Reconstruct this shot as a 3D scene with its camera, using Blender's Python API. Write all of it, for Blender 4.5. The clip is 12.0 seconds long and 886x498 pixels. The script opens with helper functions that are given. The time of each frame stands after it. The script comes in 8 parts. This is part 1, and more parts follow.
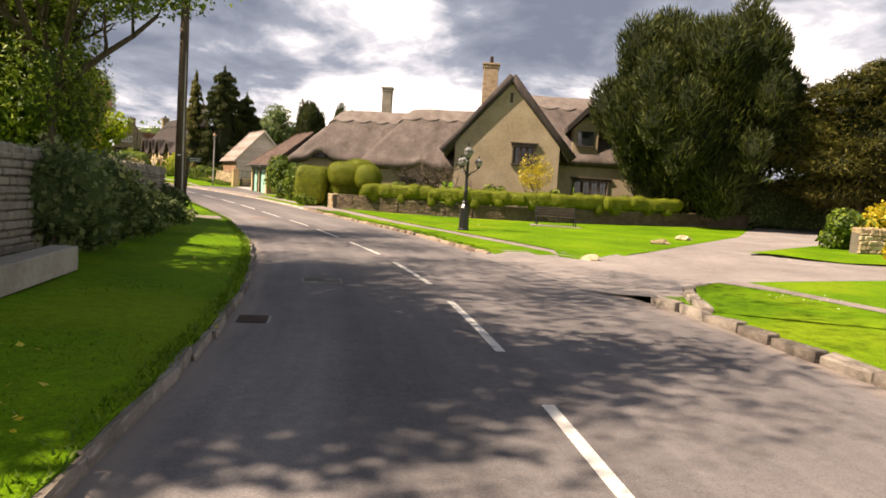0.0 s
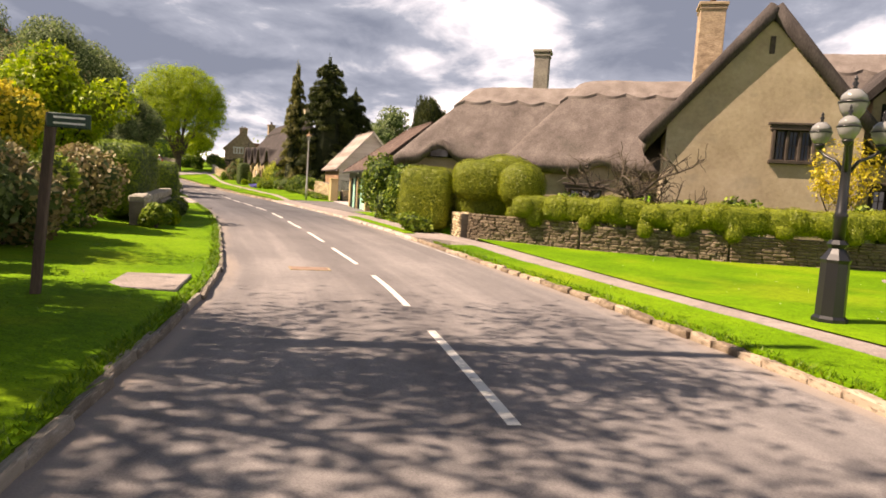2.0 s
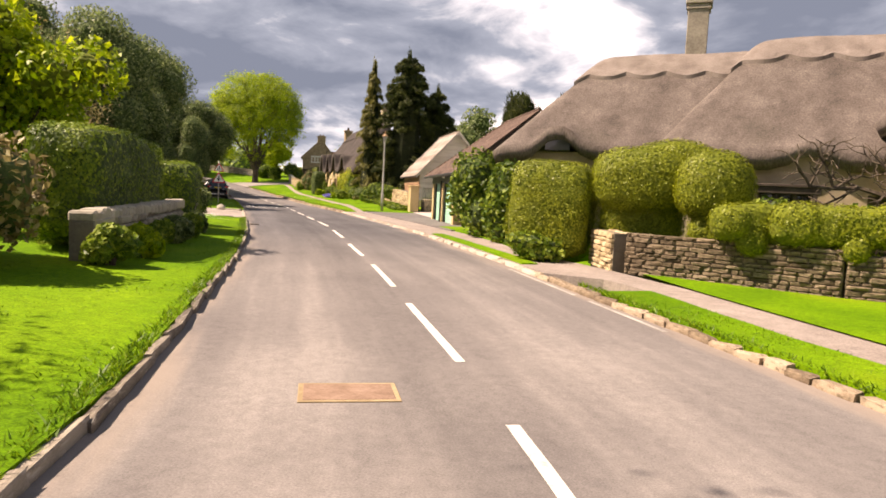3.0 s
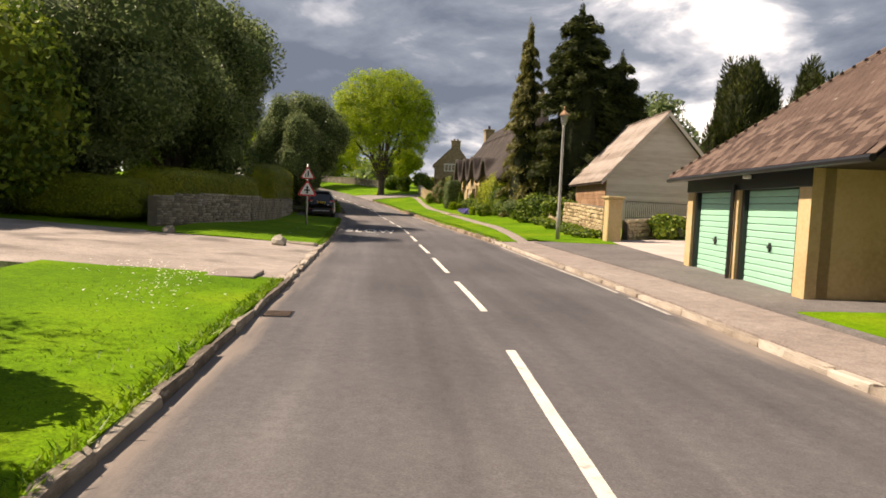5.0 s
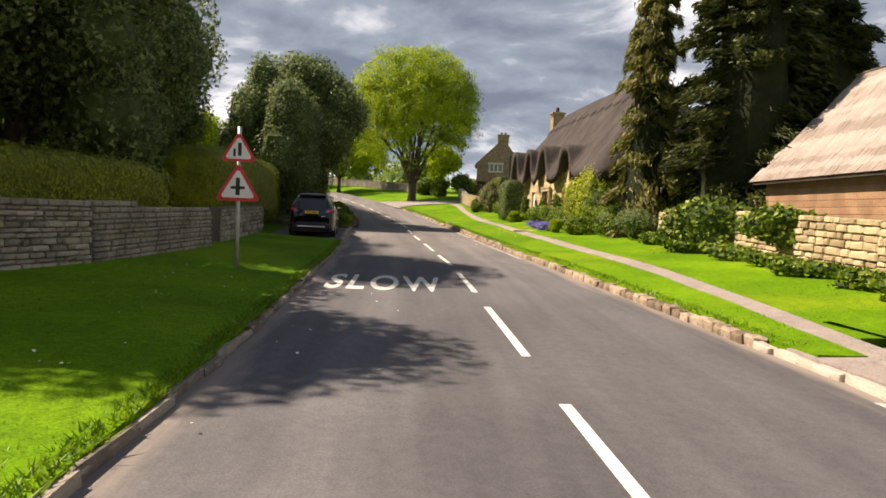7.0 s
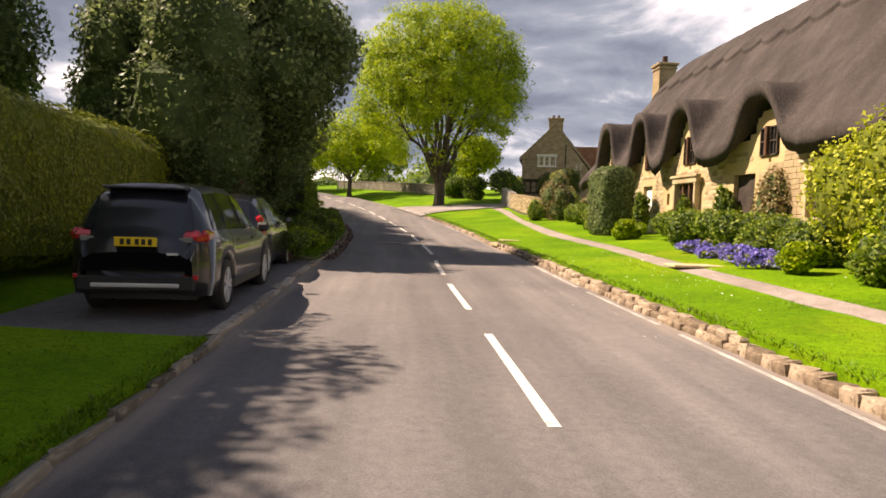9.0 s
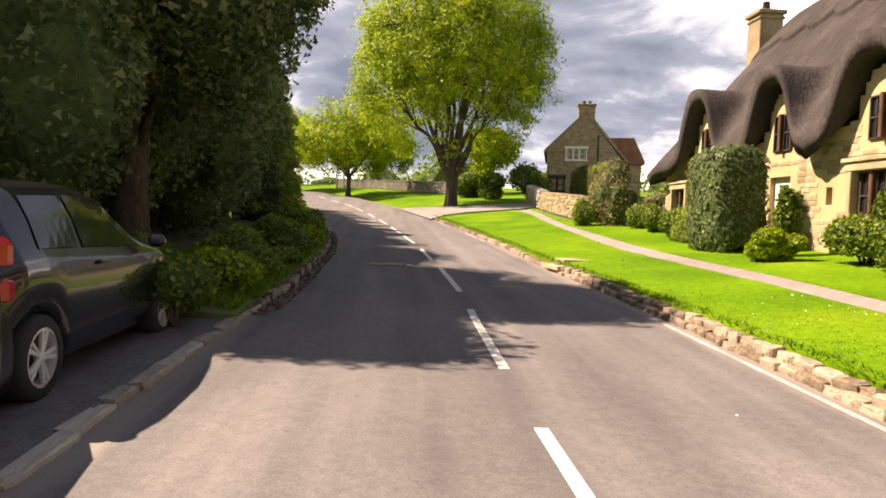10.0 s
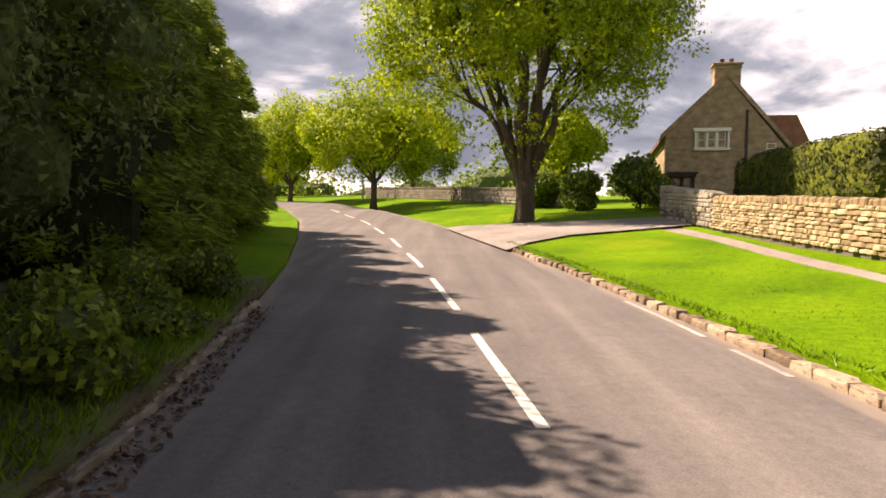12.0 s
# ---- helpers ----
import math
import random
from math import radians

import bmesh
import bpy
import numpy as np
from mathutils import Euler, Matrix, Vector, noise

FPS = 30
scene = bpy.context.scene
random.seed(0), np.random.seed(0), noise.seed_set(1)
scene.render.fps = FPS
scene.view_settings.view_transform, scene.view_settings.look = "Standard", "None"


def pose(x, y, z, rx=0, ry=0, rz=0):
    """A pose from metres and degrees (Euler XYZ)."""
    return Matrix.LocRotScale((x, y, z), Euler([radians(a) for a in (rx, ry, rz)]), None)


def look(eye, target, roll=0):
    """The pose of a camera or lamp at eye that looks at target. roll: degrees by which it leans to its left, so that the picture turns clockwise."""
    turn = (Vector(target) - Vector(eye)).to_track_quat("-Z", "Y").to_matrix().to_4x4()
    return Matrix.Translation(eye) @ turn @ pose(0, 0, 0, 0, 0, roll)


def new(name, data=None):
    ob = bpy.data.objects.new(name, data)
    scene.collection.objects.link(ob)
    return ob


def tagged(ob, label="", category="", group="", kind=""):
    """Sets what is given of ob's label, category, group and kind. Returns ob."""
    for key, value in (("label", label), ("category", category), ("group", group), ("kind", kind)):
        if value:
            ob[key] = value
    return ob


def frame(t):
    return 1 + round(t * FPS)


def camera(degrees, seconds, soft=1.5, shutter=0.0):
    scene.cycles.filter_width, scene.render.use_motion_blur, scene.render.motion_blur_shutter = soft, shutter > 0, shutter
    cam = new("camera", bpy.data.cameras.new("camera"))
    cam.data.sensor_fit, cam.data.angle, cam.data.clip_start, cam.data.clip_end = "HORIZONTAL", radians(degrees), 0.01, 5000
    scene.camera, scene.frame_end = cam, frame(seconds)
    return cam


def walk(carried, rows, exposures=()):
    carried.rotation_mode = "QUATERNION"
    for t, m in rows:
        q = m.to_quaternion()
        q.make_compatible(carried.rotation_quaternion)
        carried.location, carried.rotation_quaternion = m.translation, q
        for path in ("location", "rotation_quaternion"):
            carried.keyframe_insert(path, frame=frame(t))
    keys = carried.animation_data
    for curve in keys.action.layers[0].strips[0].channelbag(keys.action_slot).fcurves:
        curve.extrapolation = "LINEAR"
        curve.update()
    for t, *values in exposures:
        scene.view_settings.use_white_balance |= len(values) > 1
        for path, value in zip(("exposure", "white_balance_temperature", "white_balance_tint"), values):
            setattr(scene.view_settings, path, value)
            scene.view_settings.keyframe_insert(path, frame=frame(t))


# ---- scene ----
cam = camera(68.0, 12.0, soft=1.7)
PATH = [
    (0, (-0.16, 1.529, 2.612), (-0.276, 3.517, 2.432), 3.8),
    (0.5, (-0.853, 5.187, 2.573), (-1.046, 7.17, 2.395), 3.6),
    (1, (-1.65, 8.75, 2.562), (-1.922, 10.723, 2.387), 3.4),
    (1.5, (-2.645, 12.463, 2.509), (-3.008, 14.423, 2.353), 3.3),
    (2, (-3.791, 15.872, 2.501), (-4.263, 17.808, 2.34), 3.7),
    (2.5, (-5.131, 19.29, 2.47), (-5.719, 21.195, 2.318), 3.6),
    (3, (-6.656, 22.62, 2.462), (-7.362, 24.485, 2.313), 3.0),
    (3.5, (-8.38, 25.839, 2.458), (-9.198, 27.659, 2.318), 3.5),
    (3.7, (-9.112, 27.102, 2.448), (-9.971, 28.903, 2.317), 3.6),
    (5.3, (-16.132, 37.369, 2.711), (-17.221, 39.043, 2.582), 2.5),
    (5.5, (-17.076, 38.618, 2.725), (-18.174, 40.285, 2.604), 2.6),
    (6, (-19.414, 41.704, 2.738), (-20.530, 43.360, 2.610), 2.2),
    (6.5, (-21.742, 44.668, 2.753), (-22.870, 46.314, 2.626), 2.4),
    (7, (-24.120, 47.684, 2.793), (-25.263, 49.320, 2.674), 2.6),
    (7.2, (-25.119, 48.912, 2.797), (-26.269, 50.543, 2.669), 1.8),
    (8.8, (-32.780, 58.769, 2.907), (-33.986, 60.360, 2.796), 2.0),
    (9, (-33.772, 59.947, 2.911), (-34.982, 61.537, 2.804), 1.7),
    (9.5, (-36.291, 62.867, 2.941), (-37.508, 64.450, 2.833), 1.7),
    (10, (-38.736, 65.669, 3.004), (-39.959, 67.248, 2.898), 1.6),
    (10.5, (-41.308, 68.592, 3.083), (-42.539, 70.165, 2.983), 1.7),
    (11, (-43.794, 71.569, 3.139), (-45.045, 73.126, 3.047), 1.1),
    (11.2, (-44.828, 72.687, 3.194), (-46.091, 74.235, 3.105), 0.8),
    (11.5, (-46.389, 74.300, 3.282), (-47.665, 75.838, 3.195), 0.8),
    (11.7, (-47.498, 75.349, 3.313), (-48.780, 76.882, 3.235), 1.0),
    (12, (-49.144, 77.051, 3.383), (-50.461, 78.554, 3.308), 0.9),

]
walk(cam, [(t, look(eye, target, roll)) for t, eye, target, roll in PATH], [(0.0, 1.0, 7900, 21), (1.0, 1.15, 8000, 22), (2.0, 1.15, 8100, 24), (3.0, 1.12, 8100, 24), (3.5, 0.9, 8000, 22), (5.5, 0.75, 7800, 18), (6.5, 0.8, 7700, 17), (7.0, 0.95, 7700, 17), (9.0, 1.1, 8100, 23), (9.5, 1.35, 8100, 23), (10.5, 1.2, 8200, 26), (11.0, 1.15, 8400, 28), (12.0, 1.15, 8400, 27)])

# ---- light: spring sun through broken cloud ----
SUN_FROM = Vector((-0.69, -0.28, 0.87)).normalized()
sun = new("sun", bpy.data.lights.new("sun", "SUN"))
sun.data.energy, sun.data.angle, sun.data.color = 5.0, radians(0.6), (1.0, 0.93, 0.82)
sun.matrix_world = look((0, 0, 60), tuple(Vector((0, 0, 60)) - SUN_FROM * 10))


def sky():
    w = bpy.data.worlds.new("sky")
    scene.world = w
    w.use_nodes = True
    n, l = w.node_tree.nodes, w.node_tree.links
    n.clear()
    out, bg = n.new("ShaderNodeOutputWorld"), n.new("ShaderNodeBackground")
    tex = n.new("ShaderNodeTexSky")
    tex.sky_type, tex.sun_disc = "NISHITA", False
    tex.sun_elevation = math.asin(SUN_FROM.z)
    tex.sun_rotation = math.atan2(SUN_FROM.x, SUN_FROM.y)
    scale = n.new("ShaderNodeVectorMath")
    scale.operation = "SCALE"
    scale.inputs["Scale"].default_value = 0.12
    l.new(tex.outputs[0], scale.inputs[0])
    co, sep = n.new("ShaderNodeTexCoord"), n.new("ShaderNodeSeparateXYZ")
    l.new(co.outputs["Generated"], sep.inputs[0])

    def m(op, a, b, clamp=False):
        k = n.new("ShaderNodeMath")
        k.operation, k.use_clamp = op, clamp
        for i, v in enumerate((a, b)):
            if isinstance(v, (int, float)):
                k.inputs[i].default_value = v
            else:
                l.new(v, k.inputs[i])
        return k.outputs[0]

    high = m("ADD", m("MAXIMUM", sep.outputs["Z"], 0.0), 0.24)
    flat = n.new("ShaderNodeCombineXYZ")
    l.new(m("DIVIDE", sep.outputs["X"], high), flat.inputs[0])
    l.new(m("DIVIDE", sep.outputs["Y"], high), flat.inputs[1])

    def cloud(size, detail, off, rough=0.55):
        t = n.new("ShaderNodeTexNoise")
        t.inputs["Scale"].default_value, t.inputs["Detail"].default_value = size, detail
        t.inputs["Roughness"].default_value, t.inputs["Distortion"].default_value = rough, 0.35
        v = n.new("ShaderNodeVectorMath")
        v.inputs[1].default_value = off
        l.new(flat.outputs[0], v.inputs[0])
        l.new(v.outputs[0], t.inputs["Vector"])
        return t.outputs[0]

    def ramp(stops, fac):
        r = n.new("ShaderNodeValToRGB")
        while len(r.color_ramp.elements) < len(stops):
            r.color_ramp.elements.new(0.5)
        for e, (p, c) in zip(r.color_ramp.elements, stops):
            e.position, e.color = p, (*c, 1)
        l.new(fac, r.inputs[0])
        return r.outputs[0]

    big, small = cloud(0.85, 4, (4.6, 2.1, 0)), cloud(2.4, 7, (8.0, 2.0, 0), 0.6)
    both = m("ADD", m("MULTIPLY", big, 0.64), m("MULTIPLY", small, 0.36))
    # cloud is thinner and whiter low down, and breaks up overhead
    both = m("ADD", both, m("MULTIPLY", m("SUBTRACT", 0.17, sep.outputs["Z"]), 0.30))
    shade = ramp([(0.40, (0.16, 0.215, 0.31)), (0.47, (0.27, 0.345, 0.46)), (0.515, (0.62, 0.70, 0.82)), (0.56, (1.45, 1.48, 1.52)), (0.72, (1.9, 1.9, 1.92))], both)
    gap = m("SUBTRACT", 1.0, m("MULTIPLY", m("SUBTRACT", sep.outputs["Z"], 0.42), 2.2, True), True)
    cover = m("MULTIPLY", ramp([(0.30, (1, 1, 1)), (0.62, (1, 1, 1)), (0.72, (0.55, 0.55, 0.55))], small), m("MAXIMUM", gap, 0.75))
    mix = n.new("ShaderNodeMix")
    mix.data_type = "RGBA"
    l.new(cover, mix.inputs[0])
    l.new(scale.outputs[0], mix.inputs[6])
    l.new(shade, mix.inputs[7])
    l.new(mix.outputs[2], bg.inputs[0])
    bg.inputs[1].default_value = 0.65
    l.new(bg.outputs[0], out.inputs[0])


sky()


# ---- materials ----
def material(name, stops, scale=3.0, rough=0.8, bump=0.3, fine=40.0, metal=0.0, depth=0.02, isle=0.0, obj=0.0, stretch=None, through_light=0.0, spec=0.3, stain=None, speck=None):
    """stops: colours mixed by coarse and fine noise. isle, obj: how much each island or object differs in brightness."""
    mt = bpy.data.materials.new(name)
    mt.use_nodes = True
    n, l = mt.node_tree.nodes, mt.node_tree.links
    b = n["Principled BSDF"]
    b.inputs["Roughness"].default_value, b.inputs["Metallic"].default_value = rough, metal
    b.inputs["Specular IOR Level"].default_value = spec
    co = n.new("ShaderNodeTexCoord")
    vec = co.outputs["Object"]
    if stretch:
        mp = n.new("ShaderNodeMapping")
        mp.inputs["Scale"].default_value = stretch
        l.new(vec, mp.inputs[0])
        vec = mp.outputs[0]

    def noise_tex(s, detail):
        t = n.new("ShaderNodeTexNoise")
        t.inputs["Scale"].default_value, t.inputs["Detail"].default_value = s, detail
        l.new(vec, t.inputs["Vector"])
        return t.outputs[0]

    def mth(op, a, c):
        k = n.new("ShaderNodeMath")
        k.operation = op
        for i, v in enumerate((a, c)):
            if isinstance(v, (int, float)):
                k.inputs[i].default_value = v
            else:
                l.new(v, k.inputs[i])
        return k.outputs[0]

    coarse, grain = noise_tex(scale, 4), noise_tex(fine, 3)
    fac = mth("ADD", mth("MULTIPLY", coarse, 0.65), mth("MULTIPLY", grain, 0.35))
    if isle or obj:
        src = n.new("ShaderNodeNewGeometry").outputs["Random Per Island"] if isle else n.new("ShaderNodeObjectInfo").outputs["Random"]
        fac = mth("ADD", fac, mth("MULTIPLY", mth("SUBTRACT", src, 0.5), isle or obj))
    r = n.new("ShaderNodeValToRGB")
    while len(r.color_ramp.elements) < len(stops):
        r.color_ramp.elements.new(0.5)
    for i, (e, c) in enumerate(zip(r.color_ramp.elements, stops)):
        e.position, e.color = 0.3 + 0.4 * i / max(1, len(stops) - 1), (*c, 1)
    l.new(fac, r.inputs[0])
    col = r.outputs[0]
    if stain:
        sn = n.new("ShaderNodeTexNoise")
        sn.inputs["Scale"].default_value, sn.inputs["Detail"].default_value = stain[0], 6
        l.new(co.outputs["Object"], sn.inputs["Vector"])
        sr = n.new("ShaderNodeValToRGB")
        sr.color_ramp.elements[0].position, sr.color_ramp.elements[1].position = stain[1], stain[1] + 0.12
        l.new(sn.outputs[0], sr.inputs[0])
        mx = n.new("ShaderNodeMix")
        mx.data_type = "RGBA"
        l.new(mth("MULTIPLY", sr.outputs[0], stain[3]), mx.inputs[0])
        l.new(col, mx.inputs[6])
        mx.inputs[7].default_value = (*stain[2], 1)
        col = mx.outputs[2]
    if speck:
        # small light and dark flecks at two sizes
        f1, f2 = noise_tex(speck[0], 2), noise_tex(speck[0] * 0.16, 5)
        k = mth("ADD", 1.0, mth("MULTIPLY", mth("SUBTRACT", mth("ADD", mth("MULTIPLY", f1, 0.6), mth("MULTIPLY", f2, 0.4)), 0.5), speck[1]))
        sc = n.new("ShaderNodeVectorMath")
        sc.operation = "SCALE"
        l.new(col, sc.inputs[0])
        l.new(k, sc.inputs["Scale"])
        col = sc.outputs[0]
    l.new(col, b.inputs["Base Color"])
    if bump:
        bp = n.new("ShaderNodeBump")
        bp.inputs["Strength"].default_value, bp.inputs["Distance"].default_value = bump, depth
        l.new(fac, bp.inputs["Height"])
        l.new(bp.outputs[0], b.inputs["Normal"])
    if through_light:
        tr, ms = n.new("ShaderNodeBsdfTranslucent"), n.new("ShaderNodeMixShader")
        l.new(col, tr.inputs[0])
        ms.inputs[0].default_value = through_light
        l.new(b.outputs[0], ms.inputs[1])
        l.new(tr.outputs[0], ms.inputs[2])
        l.new(ms.outputs[0], n["Material Output"].inputs[0])
    return mt


def plain(name, colour, rough=0.5, metal=0.0, spec=0.5, coat=0.0):
    mt = bpy.data.materials.new(name)
    mt.use_nodes = True
    b = mt.node_tree.nodes["Principled BSDF"]
    b.inputs["Base Color"].default_value, b.inputs["Roughness"].default_value = (*colour, 1), rough
    b.inputs["Metallic"].default_value, b.inputs["Specular IOR Level"].default_value = metal, spec
    b.inputs["Coat Weight"].default_value = coat
    return mt


def leaf(name, a, b, c, glow=0.35, rough=0.5, isle=0.55):
    return material(name, (a, b, c), scale=0.6, rough=rough, bump=0, fine=3.0, isle=isle, through_light=glow, spec=0.3)


def lane_asphalt():
    """Worn asphalt: tracks and stains drawn out along the lane, a middle stretch darkened in colour for duller light,
    sandy dust along both edges.
    """
    mt = bpy.data.materials.new("asphalt")
    mt.use_nodes = True
    n, l = mt.node_tree.nodes, mt.node_tree.links
    b = n["Principled BSDF"]
    b.inputs["Roughness"].default_value, b.inputs["Specular IOR Level"].default_value = 0.85, 0.25

    def mth(op, a, c, clamp=False):
        k = n.new("ShaderNodeMath")
        k.operation, k.use_clamp = op, clamp
        for i, v in enumerate((a, c)):
            if isinstance(v, (int, float)):
                k.inputs[i].default_value = v
            else:
                l.new(v, k.inputs[i])
        return k.outputs[0]

    def tex(vec, s, detail, rough=0.55):
        t = n.new("ShaderNodeTexNoise")
        t.inputs["Scale"].default_value, t.inputs["Detail"].default_value, t.inputs["Roughness"].default_value = s, detail, rough
        l.new(vec, t.inputs["Vector"])
        return t.outputs[0]

    def stretched(src, sx, sy, turn=0.0):
        mp = n.new("ShaderNodeMapping")
        mp.inputs["Scale"].default_value, mp.inputs["Rotation"].default_value = (sx, sy, 1), (0, 0, radians(turn))
        l.new(src, mp.inputs[0])
        return mp.outputs[0]

    def step(v, lo, hi):
        r = n.new("ShaderNodeMapRange")
        r.interpolation_type = "SMOOTHSTEP"
        r.inputs["From Min"].default_value, r.inputs["From Max"].default_value = lo, hi
        l.new(v, r.inputs["Value"])
        return r.outputs[0]

    lane, edge = n.new("ShaderNodeUVMap"), n.new("ShaderNodeUVMap")
    lane.uv_map, edge.uv_map = "lane", "edge"
    obj = n.new("ShaderNodeTexCoord").outputs["Object"]
    sep, eds = n.new("ShaderNodeSeparateXYZ"), n.new("ShaderNodeSeparateXYZ")
    l.new(lane.outputs[0], sep.inputs[0])
    l.new(edge.outputs[0], eds.inputs[0])
    along, across = sep.outputs[0], sep.outputs[1]
    tracks = tex(stretched(lane.outputs[0], 0.05, 1.5), 1.0, 4)
    scuffs = tex(stretched(lane.outputs[0], 0.3, 2.4, 14), 1.0, 5, 0.6)
    blots, stone, grit = tex(obj, 0.45, 5), tex(obj, 70, 2), tex(obj, 11, 5, 0.7)
    tone = mth("ADD", mth("ADD", mth("MULTIPLY", tracks, 0.45), mth("MULTIPLY", scuffs, 0.25)), mth("MULTIPLY", blots, 0.30))
    r = n.new("ShaderNodeValToRGB")
    e = r.color_ramp.elements
    e.new(0.5)
    for q, (p, c) in zip(e, ((0.36, (0.105, 0.096, 0.095)), (0.5, (0.148, 0.136, 0.132)), (0.63, (0.205, 0.187, 0.178)))):
        q.position, q.color = p, (*c, 1)
    l.new(tone, r.inputs[0])
    # light level along the lane is put into the colour: dimmer middle, brighter start
    dim_stretch = mth("MULTIPLY", step(along, 33, 46), mth("SUBTRACT", 1.0, step(along, 64, 80)))
    worn = mth("SUBTRACT", step(along, 6, 15), mth("MULTIPLY", step(along, 30, 40), 1.0))
    gain = mth("ADD", mth("SUBTRACT", 1.0, mth("MULTIPLY", dim_stretch, 0.34)), mth("MULTIPLY", worn, 0.16))
    # polished wheel tracks on both sides of the centre
    for c, w, k in ((-0.55, 0.45, 0.08), (0.55, 0.4, -0.07), (2.2, 0.5, 0.07)):
        off = mth("DIVIDE", mth("SUBTRACT", across, c), w)
        gain = mth("ADD", gain, mth("MULTIPLY", mth("POWER", 2.718, mth("MULTIPLY", mth("MULTIPLY", off, off), -1.0)), k))
    fleck = mth("ADD", mth("MULTIPLY", mth("SUBTRACT", stone, 0.5), 0.9), mth("MULTIPLY", mth("SUBTRACT", grit, 0.5), 0.7))
    gain = mth("MULTIPLY", gain, mth("ADD", 1.0, fleck))
    sc = n.new("ShaderNodeVectorMath")
    sc.operation = "SCALE"
    cool = n.new("ShaderNodeMix")
    cool.data_type, cool.blend_type = "RGBA", "MULTIPLY"
    l.new(dim_stretch, cool.inputs[0])
    l.new(r.outputs[0], cool.inputs[6])
    cool.inputs[7].default_value = (0.93, 0.98, 1.07, 1)
    l.new(cool.outputs[2], sc.inputs[0])
    l.new(gain, sc.inputs["Scale"])
    rim = mth("ABSOLUTE", mth("SUBTRACT", mth("MULTIPLY", eds.outputs[0], 2.0), 1.0), 0.0)
    dust = mth("MULTIPLY", step(mth("ADD", rim, mth("MULTIPLY", mth("SUBTRACT", scuffs, 0.5), 0.35)), 0.86, 1.0), 0.75)
    mx = n.new("ShaderNodeMix")
    mx.data_type = "RGBA"
    l.new(dust, mx.inputs[0])
    l.new(sc.outputs[0], mx.inputs[6])
    mx.inputs[7].default_value = (0.27, 0.225, 0.19, 1)
    l.new(mx.outputs[2], b.inputs["Base Color"])
    bp = n.new("ShaderNodeBump")
    bp.inputs["Strength"].default_value, bp.inputs["Distance"].default_value = 0.4, 0.006
    l.new(mth("ADD", stone, grit), bp.inputs["Height"])
    l.new(bp.outputs[0], b.inputs["Normal"])
    return mt


ASPHALT = lane_asphalt()
PATCHED = material("patched_asphalt", ((0.10, 0.092, 0.09), (0.14, 0.13, 0.126), (0.18, 0.167, 0.16)), 0.8, 0.85, 0.35, 60, depth=0.006, speck=(42, 2.0))
PALE_TAR = material("worn_pale_tarmac", ((0.19, 0.168, 0.155), (0.26, 0.233, 0.216), (0.34, 0.305, 0.28)), 0.5, 0.9, 0.35, 45, depth=0.006, stain=(0.7, 0.55, (0.18, 0.162, 0.152), 0.6), speck=(35, 1.6))
PATH_TAR = material("footpath_tarmac", ((0.19, 0.158, 0.14), (0.26, 0.22, 0.198), (0.32, 0.277, 0.25)), 0.7, 0.9, 0.3, 45, depth=0.006, speck=(35, 1.6))
DRIVE = material("worn_drive_tarmac", ((0.21, 0.178, 0.155), (0.30, 0.26, 0.232), (0.39, 0.34, 0.305)), 0.5, 0.9, 0.4, 40, depth=0.008, stain=(0.7, 0.54, (0.125, 0.11, 0.10), 0.8), speck=(35, 1.8))
GRAVEL = material("pale_gravel", ((0.36, 0.30, 0.27), (0.46, 0.40, 0.36), (0.55, 0.48, 0.44)), 1.0, 0.95, 0.5, 60, depth=0.01)
PAINT = material("road_paint", ((0.50, 0.48, 0.43), (0.64, 0.615, 0.56), (0.72, 0.69, 0.63)), 3.0, 0.7, 0.2, 60, depth=0.004, stain=(9.0, 0.58, (0.25, 0.24, 0.23), 0.7))
FAINT = material("worn_road_paint", ((0.20, 0.19, 0.18), (0.36, 0.345, 0.32), (0.55, 0.53, 0.50)), 2.0, 0.8, 0.2, 18, depth=0.004)
GRASS = material("lawn", ((0.045, 0.115, 0.003), (0.092, 0.198, 0.004), (0.155, 0.27, 0.008)), 0.5, 0.95, 0.6, 30, depth=0.03, spec=0.08, stain=(0.35, 0.55, (0.18, 0.245, 0.010), 0.6), speck=(55, 2.2))
BLADE = leaf("grass_blade", (0.06, 0.14, 0.004), (0.115, 0.225, 0.006), (0.19, 0.29, 0.012), 0.35)
SOIL = material("soil_and_litter", ((0.05, 0.042, 0.025), (0.10, 0.08, 0.05), (0.17, 0.135, 0.085)), 3.0, 0.95, 0.8, 40, stain=(1.2, 0.44, (0.10, 0.16, 0.02), 0.9))
KERB = material("weathered_kerb_stone", ((0.12, 0.10, 0.08), (0.21, 0.18, 0.145), (0.33, 0.29, 0.24)), 2.5, 0.9, 0.5, 25, depth=0.015, obj=0.35, stain=(4.0, 0.58, (0.44, 0.41, 0.36), 0.7))
KERB_PALE = material("pale_kerb_stone", ((0.24, 0.20, 0.16), (0.38, 0.33, 0.275), (0.50, 0.45, 0.385)), 2.5, 0.9, 0.5, 25, depth=0.015, obj=0.3, stain=(5.0, 0.58, (0.15, 0.13, 0.10), 0.6))
KERB_TAN = material("tan_kerb_stone", ((0.13, 0.095, 0.065), (0.26, 0.20, 0.14), (0.40, 0.32, 0.235)), 3.0, 0.9, 0.6, 25, depth=0.015, obj=0.4, stain=(5.0, 0.55, (0.09, 0.07, 0.045), 0.7))
